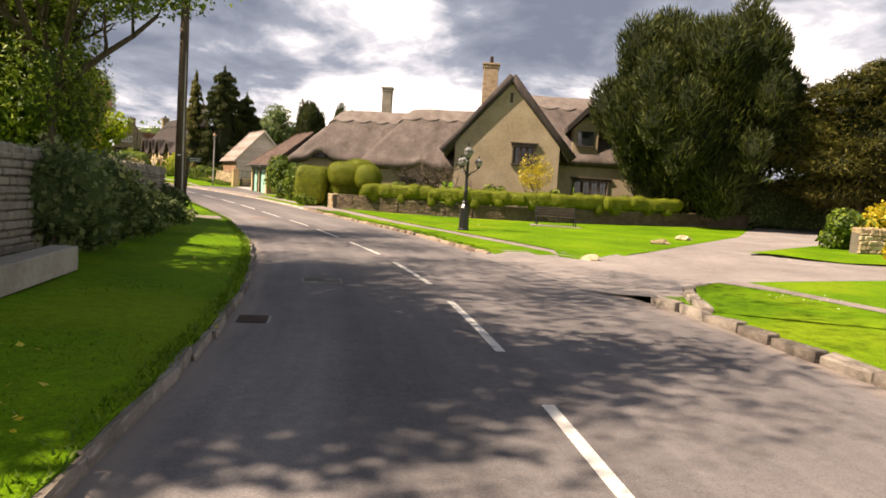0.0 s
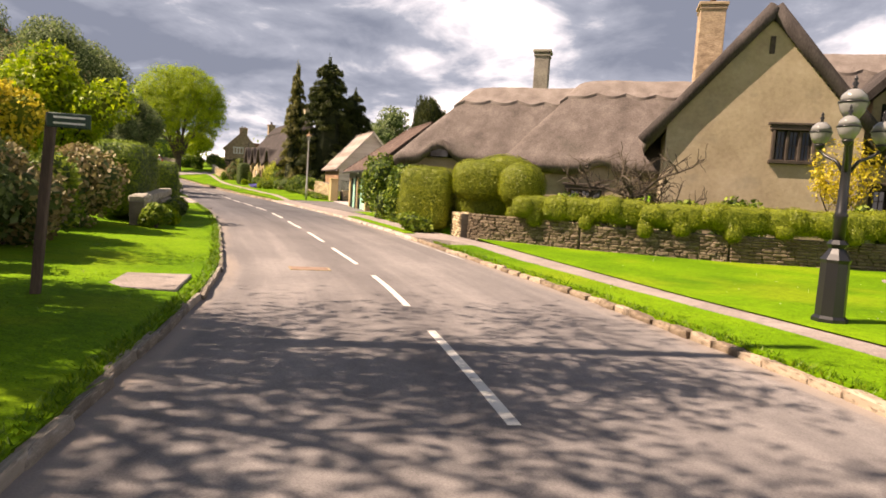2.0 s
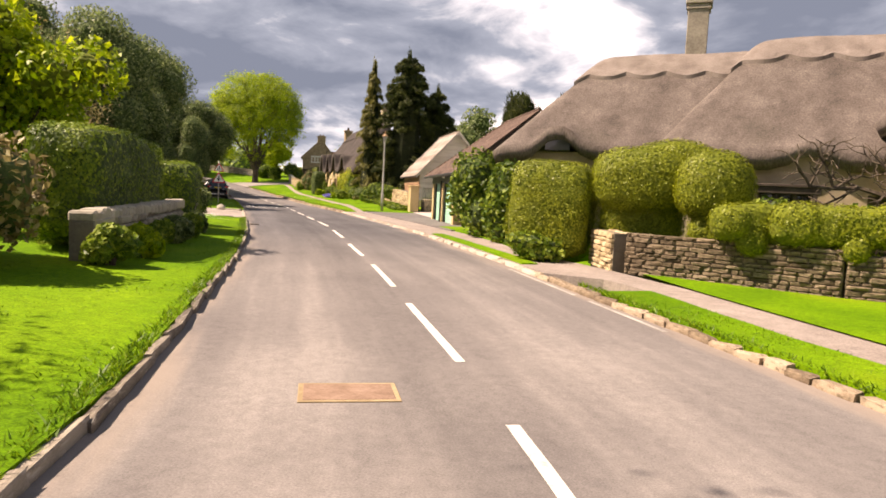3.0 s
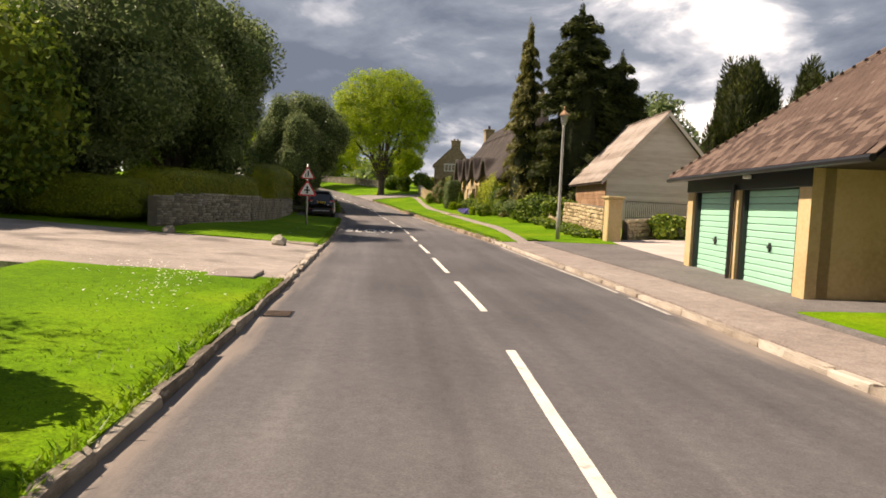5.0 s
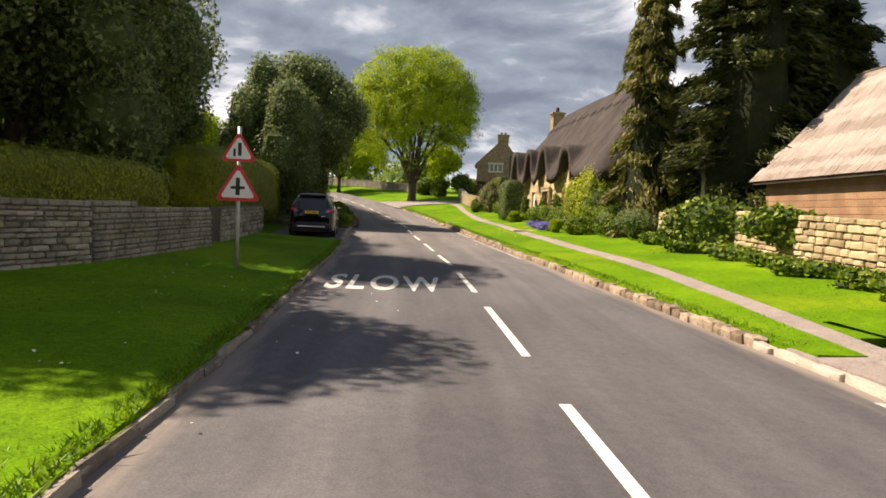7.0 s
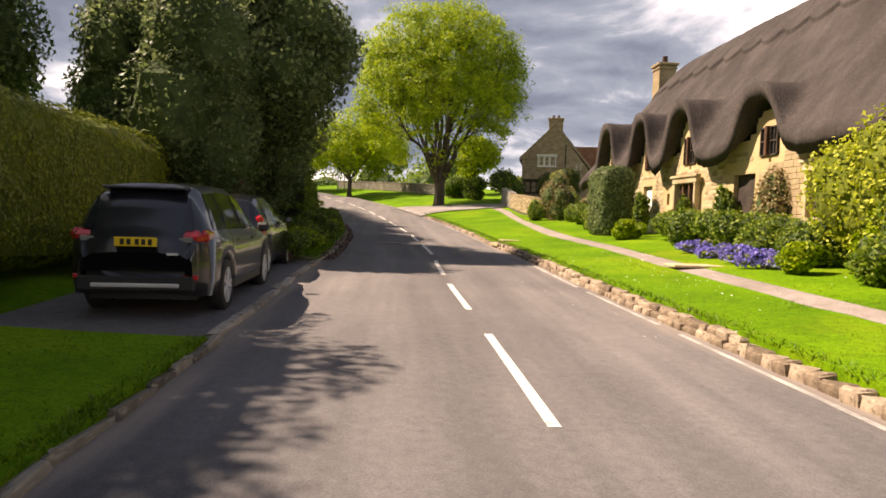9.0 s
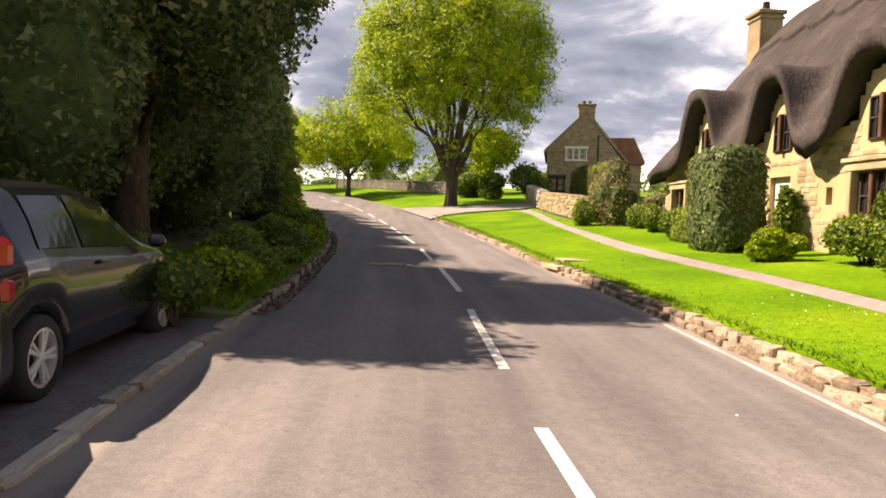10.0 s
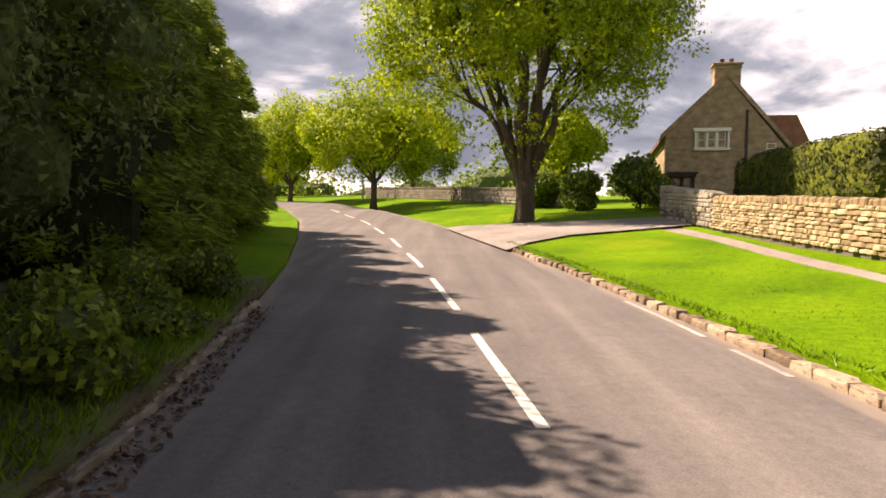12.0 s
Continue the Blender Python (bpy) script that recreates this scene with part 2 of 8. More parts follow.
COTSWOLD = material("cotswold_stone", ((0.27, 0.20, 0.115), (0.42, 0.33, 0.20), (0.55, 0.45, 0.29)), 1.2, 0.9, 0.6, 14, depth=0.03, obj=0.4)
FARSTONE = material("brown_coursed_stone", ((0.22, 0.155, 0.10), (0.34, 0.25, 0.165), (0.46, 0.355, 0.245)), 2.2, 0.9, 0.8, 9, depth=0.04, stretch=(1, 1, 2.2), speck=(14, 1.6))
# darker copy of wall stone; the shade under the bushes is in its colour
SHADESTONE = material("shaded_wall_stone", ((0.10, 0.075, 0.048), (0.17, 0.13, 0.085), (0.25, 0.195, 0.135)), 2.2, 0.9, 0.8, 9, depth=0.04, obj=0.4, speck=(14, 1.6))
ASHLAR = material("golden_ashlar", ((0.40, 0.29, 0.14), (0.52, 0.39, 0.21), (0.60, 0.47, 0.28)), 1.0, 0.9, 0.4, 18, depth=0.02)
GREYSTONE = material("grey_lichened_stone", ((0.16, 0.14, 0.115), (0.27, 0.245, 0.20), (0.38, 0.35, 0.29)), 1.5, 0.9, 0.6, 14, depth=0.03, obj=0.4)
MORTAR = material("wall_core", ((0.10, 0.085, 0.065), (0.15, 0.13, 0.10), (0.20, 0.17, 0.13)), 4, 0.95, 0.5, 30)
RENDERED = material("lime_render", ((0.25, 0.195, 0.13), (0.33, 0.265, 0.18), (0.40, 0.33, 0.235)), 0.7, 0.95, 0.8, 9, depth=0.03, stain=(1.3, 0.57, (0.22, 0.19, 0.14), 0.5))
THATCH = material("weathered_thatch", ((0.066, 0.053, 0.046), (0.115, 0.094, 0.083), (0.175, 0.147, 0.131)), 1.2, 0.95, 0.9, 26, depth=0.06, stretch=(1, 1, 0.35), stain=(0.6, 0.56, (0.09, 0.076, 0.064), 0.6), speck=(24, 1.8))
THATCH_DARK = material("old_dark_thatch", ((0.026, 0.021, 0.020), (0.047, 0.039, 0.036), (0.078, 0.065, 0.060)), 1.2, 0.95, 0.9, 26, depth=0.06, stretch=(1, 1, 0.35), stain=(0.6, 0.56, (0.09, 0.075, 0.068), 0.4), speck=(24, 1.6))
RIDGE = material("ridge_thatch", ((0.12, 0.097, 0.084), (0.18, 0.15, 0.132), (0.25, 0.213, 0.19)), 2.0, 0.95, 0.8, 26, depth=0.05)
TILE = material("clay_tile", ((0.055, 0.034, 0.027), (0.092, 0.060, 0.048), (0.145, 0.10, 0.08)), 2.0, 0.9, 0.4, 30, obj=0.7, stain=(5.0, 0.66, (0.40, 0.34, 0.28), 0.8))
TILE_RED = material("red_clay_tile", ((0.17, 0.07, 0.045), (0.26, 0.115, 0.075), (0.34, 0.165, 0.11)), 2.0, 0.9, 0.4, 30)
SHINGLE = material("pale_shingle", ((0.21, 0.17, 0.145), (0.29, 0.245, 0.215), (0.36, 0.31, 0.275)), 2.0, 0.9, 0.4, 30, obj=0.4)
# boards are paled: sunlight the barn gable misses is put into the colour
BOARD = material("weathered_boarding", ((0.54, 0.44, 0.43), (0.64, 0.535, 0.525), (0.71, 0.61, 0.60)), 1.5, 0.85, 0.4, 20, obj=0.3, stretch=(1, 1, 6))
OAK = material("tan_timber", ((0.24, 0.14, 0.08), (0.36, 0.22, 0.13), (0.46, 0.30, 0.19)), 2.0, 0.8, 0.4, 20, obj=0.3)
DARKWOOD = material("dark_timber", ((0.025, 0.018, 0.014), (0.05, 0.038, 0.03), (0.08, 0.06, 0.048)), 3, 0.75, 0.3, 20)
REDWOOD = material("brown_stained_timber", ((0.06, 0.028, 0.016), (0.11, 0.055, 0.03), (0.16, 0.085, 0.05)), 3, 0.7, 0.3, 20)
POLEWOOD = material("creosoted_pole", ((0.05, 0.034, 0.026), (0.085, 0.06, 0.046), (0.13, 0.095, 0.072)), 2, 0.85, 0.5, 20, stretch=(4, 4, 0.5))
GREENPAINT = material("mint_green_paint", ((0.27, 0.53, 0.40), (0.31, 0.585, 0.45), (0.34, 0.62, 0.48)), 1.0, 0.5, 0.05, 30)
BARK = material("bark", ((0.04, 0.03, 0.022), (0.08, 0.062, 0.045), (0.13, 0.105, 0.08)), 3, 0.95, 0.9, 12, stretch=(3, 3, 0.7), depth=0.04)
BLACK = plain("black_painted_iron", (0.012, 0.012, 0.013), 0.35)
IRON = material("rusty_iron", ((0.05, 0.035, 0.028), (0.09, 0.065, 0.05), (0.14, 0.10, 0.08)), 6, 0.7, 0.4, 40, metal=0.4)
GREYMETAL = material("galvanised_steel", ((0.30, 0.29, 0.27), (0.38, 0.37, 0.34), (0.46, 0.45, 0.42)), 4, 0.55, 0.1, 40, metal=0.5)
WHITE = plain("white_paint", (0.78, 0.77, 0.73), 0.5)
RED = plain("sign_red", (0.62, 0.02, 0.03), 0.4)
YELLOW = plain("plate_yellow", (0.80, 0.55, 0.02), 0.4)
LENS_RED = plain("tail_lamp_red", (0.45, 0.015, 0.02), 0.12, coat=0.6)
RUBBER = plain("tyre_rubber", (0.018, 0.018, 0.018), 0.8)
ALLOY = plain("alloy", (0.62, 0.62, 0.63), 0.35, 0.3)
GLASS = plain("window_glass", (0.015, 0.018, 0.02), 0.05, 0.0, 0.6)
CARPAINT = plain("dark_grey_car_paint", (0.022, 0.023, 0.028), 0.3, 0.35, 0.5, 0.7)
CARBLACK = plain("black_car_paint", (0.010, 0.010, 0.013), 0.25, 0.2, 0.5, 0.7)
PLASTIC = plain("black_plastic", (0.02, 0.02, 0.02), 0.6)
LANTERN = plain("frosted_lantern_glass", (0.22, 0.22, 0.21), 0.12, 0, 0.6)

L_DARK = leaf("evergreen_leaf", (0.065, 0.098, 0.033), (0.13, 0.182, 0.06), (0.25, 0.30, 0.12), 0.45)
L_PRIVET = leaf("privet_leaf", (0.06, 0.11, 0.009), (0.135, 0.21, 0.015), (0.26, 0.33, 0.03), 0.3, 0.5, 0.3)
L_YEW = leaf("yew_leaf", (0.016, 0.026, 0.005), (0.036, 0.052, 0.009), (0.085, 0.098, 0.018), 0.25, 0.6, 0.45)
L_CEDAR = leaf("cedar_needle", (0.03, 0.033, 0.006), (0.07, 0.07, 0.012), (0.14, 0.128, 0.022), 0.25, 0.6, 0.45)
L_OLIVE = leaf("golden_cypress_spray", (0.06, 0.062, 0.012), (0.13, 0.13, 0.025), (0.24, 0.225, 0.045), 0.3)
L_HEDGE = leaf("clipped_hedge_leaf", (0.105, 0.135, 0.006), (0.19, 0.22, 0.009), (0.29, 0.31, 0.016), 0.12, 0.5, 0.12)
L_LAUREL = leaf("laurel_leaf", (0.05, 0.10, 0.01), (0.12, 0.19, 0.018), (0.26, 0.33, 0.04), 0.3)
L_SPRING = leaf("spring_leaf", (0.15, 0.245, 0.005), (0.27, 0.37, 0.009), (0.42, 0.50, 0.02), 0.5)
L_MID = leaf("fresh_green_leaf", (0.075, 0.135, 0.013), (0.16, 0.24, 0.022), (0.29, 0.36, 0.045), 0.42)
L_GOLD = leaf("golden_leaf", (0.38, 0.30, 0.015), (0.58, 0.45, 0.03), (0.70, 0.58, 0.08), 0.4)
L_LIME = leaf("lime_yellow_leaf", (0.32, 0.37, 0.02), (0.48, 0.52, 0.04), (0.60, 0.62, 0.09), 0.4)
L_PINK = leaf("bronze_pink_bud", (0.22, 0.10, 0.07), (0.33, 0.17, 0.12), (0.42, 0.26, 0.18), 0.35)
L_BLUE = leaf("bluebell_petal", (0.12, 0.10, 0.42), (0.20, 0.17, 0.58), (0.32, 0.28, 0.70), 0.3)
L_WHITE = leaf("white_petal", (0.60, 0.60, 0.52), (0.72, 0.72, 0.66), (0.80, 0.80, 0.76), 0.3)
L_DRY = leaf("dry_twig_leaf", (0.16, 0.12, 0.05), (0.27, 0.21, 0.09), (0.36, 0.30, 0.14), 0.3)
# dark inner masses: the shade deep inside foliage is put into these colours
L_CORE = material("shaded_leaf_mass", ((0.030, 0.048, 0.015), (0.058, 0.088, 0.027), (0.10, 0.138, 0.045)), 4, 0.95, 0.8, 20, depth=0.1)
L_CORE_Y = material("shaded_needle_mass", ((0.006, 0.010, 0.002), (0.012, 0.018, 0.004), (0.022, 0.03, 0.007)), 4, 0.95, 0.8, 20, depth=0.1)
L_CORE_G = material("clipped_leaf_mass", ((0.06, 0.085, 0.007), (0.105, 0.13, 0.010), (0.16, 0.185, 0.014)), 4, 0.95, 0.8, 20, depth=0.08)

# ---- the line of the lane: distance along it, x, y, height ----
LINE = np.array([
    (-60.0, 11.0, -57.4, 1.19), (-25.0, 4.49, -23.03, 1.19), (0.0, -0.16, 1.53, 1.19), (7.37, -1.65, 8.75, 1.14), (14.81, -3.79, 15.87, 1.08),
    (22.15, -6.66, 22.62, 1.04), (27.26, -9.11, 27.10, 1.04), (39.97, -16.14, 37.37, 1.27), (45.41, -19.42, 41.71, 1.32),
    (53.01, -24.12, 47.68, 1.37), (67.08, -32.78, 58.77, 1.49), (72.48, -36.29, 62.87, 1.53), (80.09, -41.31, 68.59, 1.66),
    (85.49, -44.83, 72.69, 1.77), (91.63, -49.14, 77.05, 1.96), (105.0, -58.17, 86.91, 2.50), (119.0, -67.63, 97.24, 3.35),
    (135.0, -78.44, 109.00, 4.4), (152.0, -89.92, 121.51, 5.3), (200.0, -122.32, 156.84, 6.6), (330.0, -210.09, 252.51, 8.0)])
KNOT = LINE[:, 0]


def on_line(s):
    """Place, height and heading of the line at s, by a smooth curve."""
    s = float(np.clip(s, KNOT[0], KNOT[-1] - 1e-3))
    i = int(np.searchsorted(KNOT, s, side="right") - 1)
    a, b = LINE[i], LINE[i + 1]
    h = KNOT[i + 1] - KNOT[i]
    lo, hi = LINE[max(i - 1, 0)], LINE[min(i + 2, len(LINE) - 1)]
    ta, tb = (b - lo) / (b[0] - lo[0]) * h, (hi - a) / (hi[0] - a[0]) * h
    u = (s - KNOT[i]) / h
    p = (2 * u**3 - 3 * u**2 + 1) * a + (u**3 - 2 * u**2 + u) * ta + (-2 * u**3 + 3 * u**2) * b + (u**3 - u**2) * tb
    v = (6 * u * u - 6 * u) * a + (3 * u * u - 4 * u + 1) * ta + (-6 * u * u + 6 * u) * b + (3 * u * u - 2 * u) * tb
    v = v[1:3] / np.linalg.norm(v[1:3])
    return p[1:3], p[3], v


KERB_L = np.array([(-60, -1.2), (8, -1.2), (14, -1.4), (20, -1.58), (30, -1.5), (36, -1.4), (40, -1.45), (44, -1.5), (50, -1.48), (58, -1.55), (66, -1.8), (76, -1.78), (84, -1.85), (92, -1.5), (96, -1.75), (100, -2.2), (105, -2.85), (112, -4.0), (120, -5.6), (130, -8.4), (142, -13.0), (155, -19.5), (200, -48.0), (330, -140.0)])
KERB_R = np.array([(-60, 4.3), (4, 4.5), (8, 4.6), (14, 4.1), (20, 4.05), (26, 3.95), (31, 3.9), (36, 3.88), (41, 3.8), (46, 3.93), (50, 4.0), (58, 3.9), (66, 3.5), (76, 3.4), (85, 3.25), (94, 3.3), (100, 3.05), (105, 2.65), (112, 1.7), (120, 0.2), (130, -2.6), (142, -7.2), (155, -13.5), (200, -42.0), (330, -134.0)])


def kl(s):
    return float(np.interp(s, KERB_L[:, 0], KERB_L[:, 1]))


def kr(s):
    return float(np.interp(s, KERB_R[:, 0], KERB_R[:, 1]))


def bank(s, d):
    """Height of the ground over the road surface, off the road."""
    if d < kl(s):
        o = kl(s) - d
        return 0.09 + min(0.045 * o, 0.5)
    o = d - kr(s)
    edge = float(np.interp(s, (8.9, 9.4, 14.4, 15.0, 30, 60, 66, 86, 92, 112), (0.10, 0.0, 0.0, 0.10, 0.10, 0.10, 0.165, 0.175, 0.125, 0.11)))
    rise = float(np.interp(s, (-60, 30, 58, 75, 100, 112, 130), (0.012, 0.02, 0.03, 0.085, 0.085, 0.09, 0.05)))
    return edge + min(rise * max(o, 0), 0.9)


def at(s, d, h=None):
    """World place at s along the line and d to its right; h over the road, or on the ground."""
    p, z, v = on_line(s)
    if h is None:
        h = bank(s, d) if not kl(s) <= d <= kr(s) else 0.0
    return Vector((p[0] + v[1] * d, p[1] - v[0] * d, z + h))


def heading(s):
    v = on_line(s)[2]
    return math.degrees(math.atan2(v[1], v[0]))


_fine = np.array([(s, *on_line(s)[0], on_line(s)[1], *on_line(s)[2]) for s in np.arange(-60, 329, 1.0)])


def sd(x, y):
    """Distance along and to the right of the line for a place."""
    q = _fine[:, 1:3]
    i = int(np.argmin((q[:, 0] - x) ** 2 + (q[:, 1] - y) ** 2))
    w = np.array((x, y)) - q[i]
    v = _fine[i, 4:6]
    return _fine[i, 0] + float(w @ v), float(w[0] * v[1] - w[1] * v[0])


def ground_z(x, y):
    s, d = sd(x, y)
    return on_line(s)[1] + (bank(s, d) if not kl(s) <= d <= kr(s) else 0.0)


# ---- mesh tools ----
class Mesh:
    """Collects faces for one part."""

    def __init__(self):
        self.v, self.f, self.m = [], [], []

    def add(self, verts, faces, mat=0, m=None):
        k = len(self.v)
        self.v += [tuple(m @ Vector(p)) if m else tuple(p) for p in verts]
        self.f += [tuple(i + k for i in f) for f in faces]
        self.m += [mat] * len(faces)
        return self

    def box(self, c, size, bevel=0.0, mat=0, m=None):
        x, y, z = (s / 2 for s in size)
        if bevel <= 0:
            vs = [(c[0] + i * x, c[1] + j * y, c[2] + k * z) for i in (-1, 1) for j in (-1, 1) for k in (-1, 1)]
            return self.add(vs, [(0, 1, 3, 2), (4, 6, 7, 5), (0, 4, 5, 1), (2, 3, 7, 6), (0, 2, 6, 4), (1, 5, 7, 3)], mat, m)
        b = min(bevel, x * 0.9, y * 0.9, z * 0.9)
        vs, idx = [], {}
        for i in (-1, 1):
            for j in (-1, 1):
                for k in (-1, 1):
                    for a in range(3):
                        q = [i * (x - b), j * (y - b), k * (z - b)]
                        q[a] += (i, j, k)[a] * b
                        idx[i, j, k, a] = len(vs)
                        vs.append((c[0] + q[0], c[1] + q[1], c[2] + q[2]))
        fs = []
        for a in range(3):
            o = [n for n in range(3) if n != a]
            for sg in (-1, 1):
                def key(p, q):
                    r = [0, 0, 0]
                    r[a], r[o[0]], r[o[1]] = sg, p, q
                    return idx[r[0], r[1], r[2], a]
                f = [key(-1, -1), key(1, -1), key(1, 1), key(-1, 1)]
                fs.append(f if (sg > 0) == (a != 1) else f[::-1])
        for a in range(3):
            o = [n for n in range(3) if n != a]
            for p in (-1, 1):
                for q in (-1, 1):
                    def key2(w, axis):
                        r = [0, 0, 0]
                        r[a], r[o[0]], r[o[1]] = w, p, q
                        return idx[r[0], r[1], r[2], axis]
                    fs.append([key2(-1, o[0]), key2(1, o[0]), key2(1, o[1]), key2(-1, o[1])])
        for i in (-1, 1):
            for j in (-1, 1):
                for k in (-1, 1):
                    fs.append([idx[i, j, k, 0], idx[i, j, k, 1], idx[i, j, k, 2]])
        return self.add(vs, fs, mat, m)

    def tube(self, path, radii, sides=8, mat=0, cap=True):
        """A tube along a path of points, tapering by radii."""
        path = [Vector(p) for p in path]
        k, up = len(self.v), Vector((0.31, 0.17, 0.93))
        for i, p in enumerate(path):
            t = (path[min(i + 1, len(path) - 1)] - path[max(i - 1, 0)]).normalized()
            a = t.cross(up)
            if a.length < 0.2:
                a = t.cross(Vector((1, 0, 0)))
            a.normalize()
            b = t.cross(a)
            for j in range(sides):
                w = 2 * math.pi * j / sides
                self.v.append(tuple(p + (a * math.cos(w) + b * math.sin(w)) * radii[i]))
        for i in range(len(path) - 1):
            for j in range(sides):
                n = (j + 1) % sides
                self.f.append((k + i * sides + j, k + i * sides + n, k + (i + 1) * sides + n, k + (i + 1) * sides + j))
                self.m.append(mat)
        if cap:
            self.f += [tuple(k + j for j in range(sides))[::-1], tuple(k + (len(path) - 1) * sides + j for j in range(sides))]
            self.m += [mat, mat]
        return self

    def lathe(self, profile, sides=16, c=(0, 0, 0), mat=0):
        """A turned form from (radius, height) pairs."""
        return self.tube([(c[0], c[1], c[2] + z + 1e-5 * i) for i, (_, z) in enumerate(profile)], [r for r, _ in profile], sides, mat)

    def prism(self, outline, y0, y1, mat=0, m=None):
        """An outline in x and z, pulled along y."""
        n = len(outline)
        vs = [(x, y0, z) for x, z in outline] + [(x, y1, z) for x, z in outline]
        fs = [tuple(range(n)), tuple(range(2 * n - 1, n - 1, -1))] + [(i, i + n, (i + 1) % n + n, (i + 1) % n) for i in range(n)]
        return self.add(vs, fs, mat, m)

    def grid(self, rows, mat=0):
        k, w = len(self.v), len(rows[0])
        for r in rows:
            self.v += [tuple(p) for p in r]
        for i in range(len(rows) - 1):
            for j in range(w - 1):
                self.f.append((k + i * w + j, k + i * w + j + 1, k + (i + 1) * w + j + 1, k + (i + 1) * w + j))
                self.m.append(mat)
        return self

    def data(self, name, mats, smooth=False):
        if name in ("wall", "gable_wall"):
            seen, back, vs = {}, [], []
            for p in self.v:
                k = tuple(round(c, 3) for c in p)
                if k not in seen:
                    seen[k] = len(vs)
                    vs.append(p)
                back.append(seen[k])
            self.v, self.f = vs, [tuple(back[i] for i in f) for f in self.f]
        me = bpy.data.meshes.new(name)
        me.from_pydata(self.v, [], self.f)
        for mt in mats if isinstance(mats, (list, tuple)) else [mats]:
            me.materials.append(mt)
        me.polygons.foreach_set("material_index", self.m)
        if smooth:
            me.polygons.foreach_set("use_smooth", [True] * len(self.f))
        me.update()
        return me


def part(name, mesh, mats, parent=None, label="", smooth=False, m=None):
    """One mesh object under a thing or a part."""
    ob = new(name, mesh if isinstance(mesh, bpy.types.Mesh) else mesh.data(name, mats, smooth))
    ob.parent = parent
    if m is not None:
        ob.matrix_basis = m
    return tagged(ob, label)


def thing(name, label, category, place=(0, 0, 0), turn=0.0, group="", kind=""):
    """The empty at a thing's base, which carries its parts."""
    ob = new(name)
    ob.matrix_basis = pose(*place, 0, 0, turn)
    ob.empty_display_size = 0.2
    return tagged(ob, label, category, group, kind)


def structure(name, mesh, mats, label, smooth=False, category=""):
    return tagged(part(name, mesh, mats, None, label, smooth), kind="structure", category=category or name.split("_")[0])


def leaves(mesh, points, normals, size, mat=0, spread=0.9, long=1.5, rng=None, aim=None, tri=False):
    """A small bent leaf at each point, turned about its normal, or a spray along the ways in aim."""
    n = len(points)
    r = rng or np.random.default_rng(3)
    if aim is None:
        nr = normals + r.normal(0, spread, (n, 3))
        nr /= np.linalg.norm(nr, axis=1, keepdims=True) + 1e-9
        a = np.cross(nr, r.normal(0, 1, (n, 3)))
    else:
        a = aim + r.normal(0, spread, (n, 3))
        nr = np.cross(a, r.normal(0, 1, (n, 3)))
        nr /= np.linalg.norm(nr, axis=1, keepdims=True) + 1e-9
    a /= np.linalg.norm(a, axis=1, keepdims=True) + 1e-9
    b = np.cross(nr, a)
    sz = size * r.uniform(0.6, 1.4, (n, 1))
    if tri:
        v = np.stack([points - a * sz * long * 0.5 + b * sz * 0.5, points + a * sz * long * 0.5, points - a * sz * long * 0.5 - b * sz * 0.5], 1)
    else:
        v = np.stack([points - a * sz * long * 0.5, points + b * sz * 0.5 + nr * sz * 0.12, points + a * sz * long * 0.5, points - b * sz * 0.5 + nr * sz * 0.12], 1)
    k, w = len(mesh.v), 3 if tri else 4
    mesh.v += v.reshape(-1, 3).tolist()
    mesh.f += (np.arange(w * n).reshape(-1, w) + k).tolist()
    mesh.m += [mat] * n
    return mesh


def ball_shell(blobs, n, rng, inner=0.72, drop_below=None):
    """Points in the outer shells of a heap of ellipsoids, (cx, cy, cz, rx, ry, rz), with outward normals."""
    bl = np.array(blobs, float)
    area = (bl[:, 3] * bl[:, 4] + bl[:, 4] * bl[:, 5] + bl[:, 3] * bl[:, 5])
    pick = rng.choice(len(bl), int(n * 1.6), p=area / area.sum())
    u = rng.normal(0, 1, (len(pick), 3))
    u /= np.linalg.norm(u, axis=1, keepdims=True)
    rad = rng.uniform(inner, 1.06, (len(pick), 1))
    q = bl[pick, :3] + u * bl[pick, 3:] * rad
    ok = np.ones(len(q), bool)
    for i, b in enumerate(bl):
        ok &= (((q - b[:3]) / b[3:]) ** 2).sum(1) > (0.62**2) * (pick != i)
    if drop_below is not None:
        ok &= q[:, 2] > drop_below
    nr = u / bl[pick, 3:]
    nr /= np.linalg.norm(nr, axis=1, keepdims=True)
    return q[ok][:n], nr[ok][:n]


def lump(mesh, b, mat, seed=0, k=0.8, sub=2, rough=0.18):
    """The dense inside of a leaf mass: an uneven ball."""
    bm = bmesh.new()
    bmesh.ops.create_icosphere(bm, subdivisions=sub, radius=1.0)
    off = Vector((seed * 3.7, seed * 1.3, seed * 2.1))
    vs = []
    for v in bm.verts:
        w = 1 + rough * (noise.noise(v.co * 1.7 + off) + 0.5 * noise.noise(v.co * 4.0 + off))
        vs.append((b[0] + v.co.x * b[3] * k * w, b[1] + v.co.y * b[4] * k * w, b[2] + v.co.z * b[5] * k * w))
    fs = [tuple(v.index for v in f.verts) for f in bm.faces]
    bm.free()
    return mesh.add(vs, fs, mat)


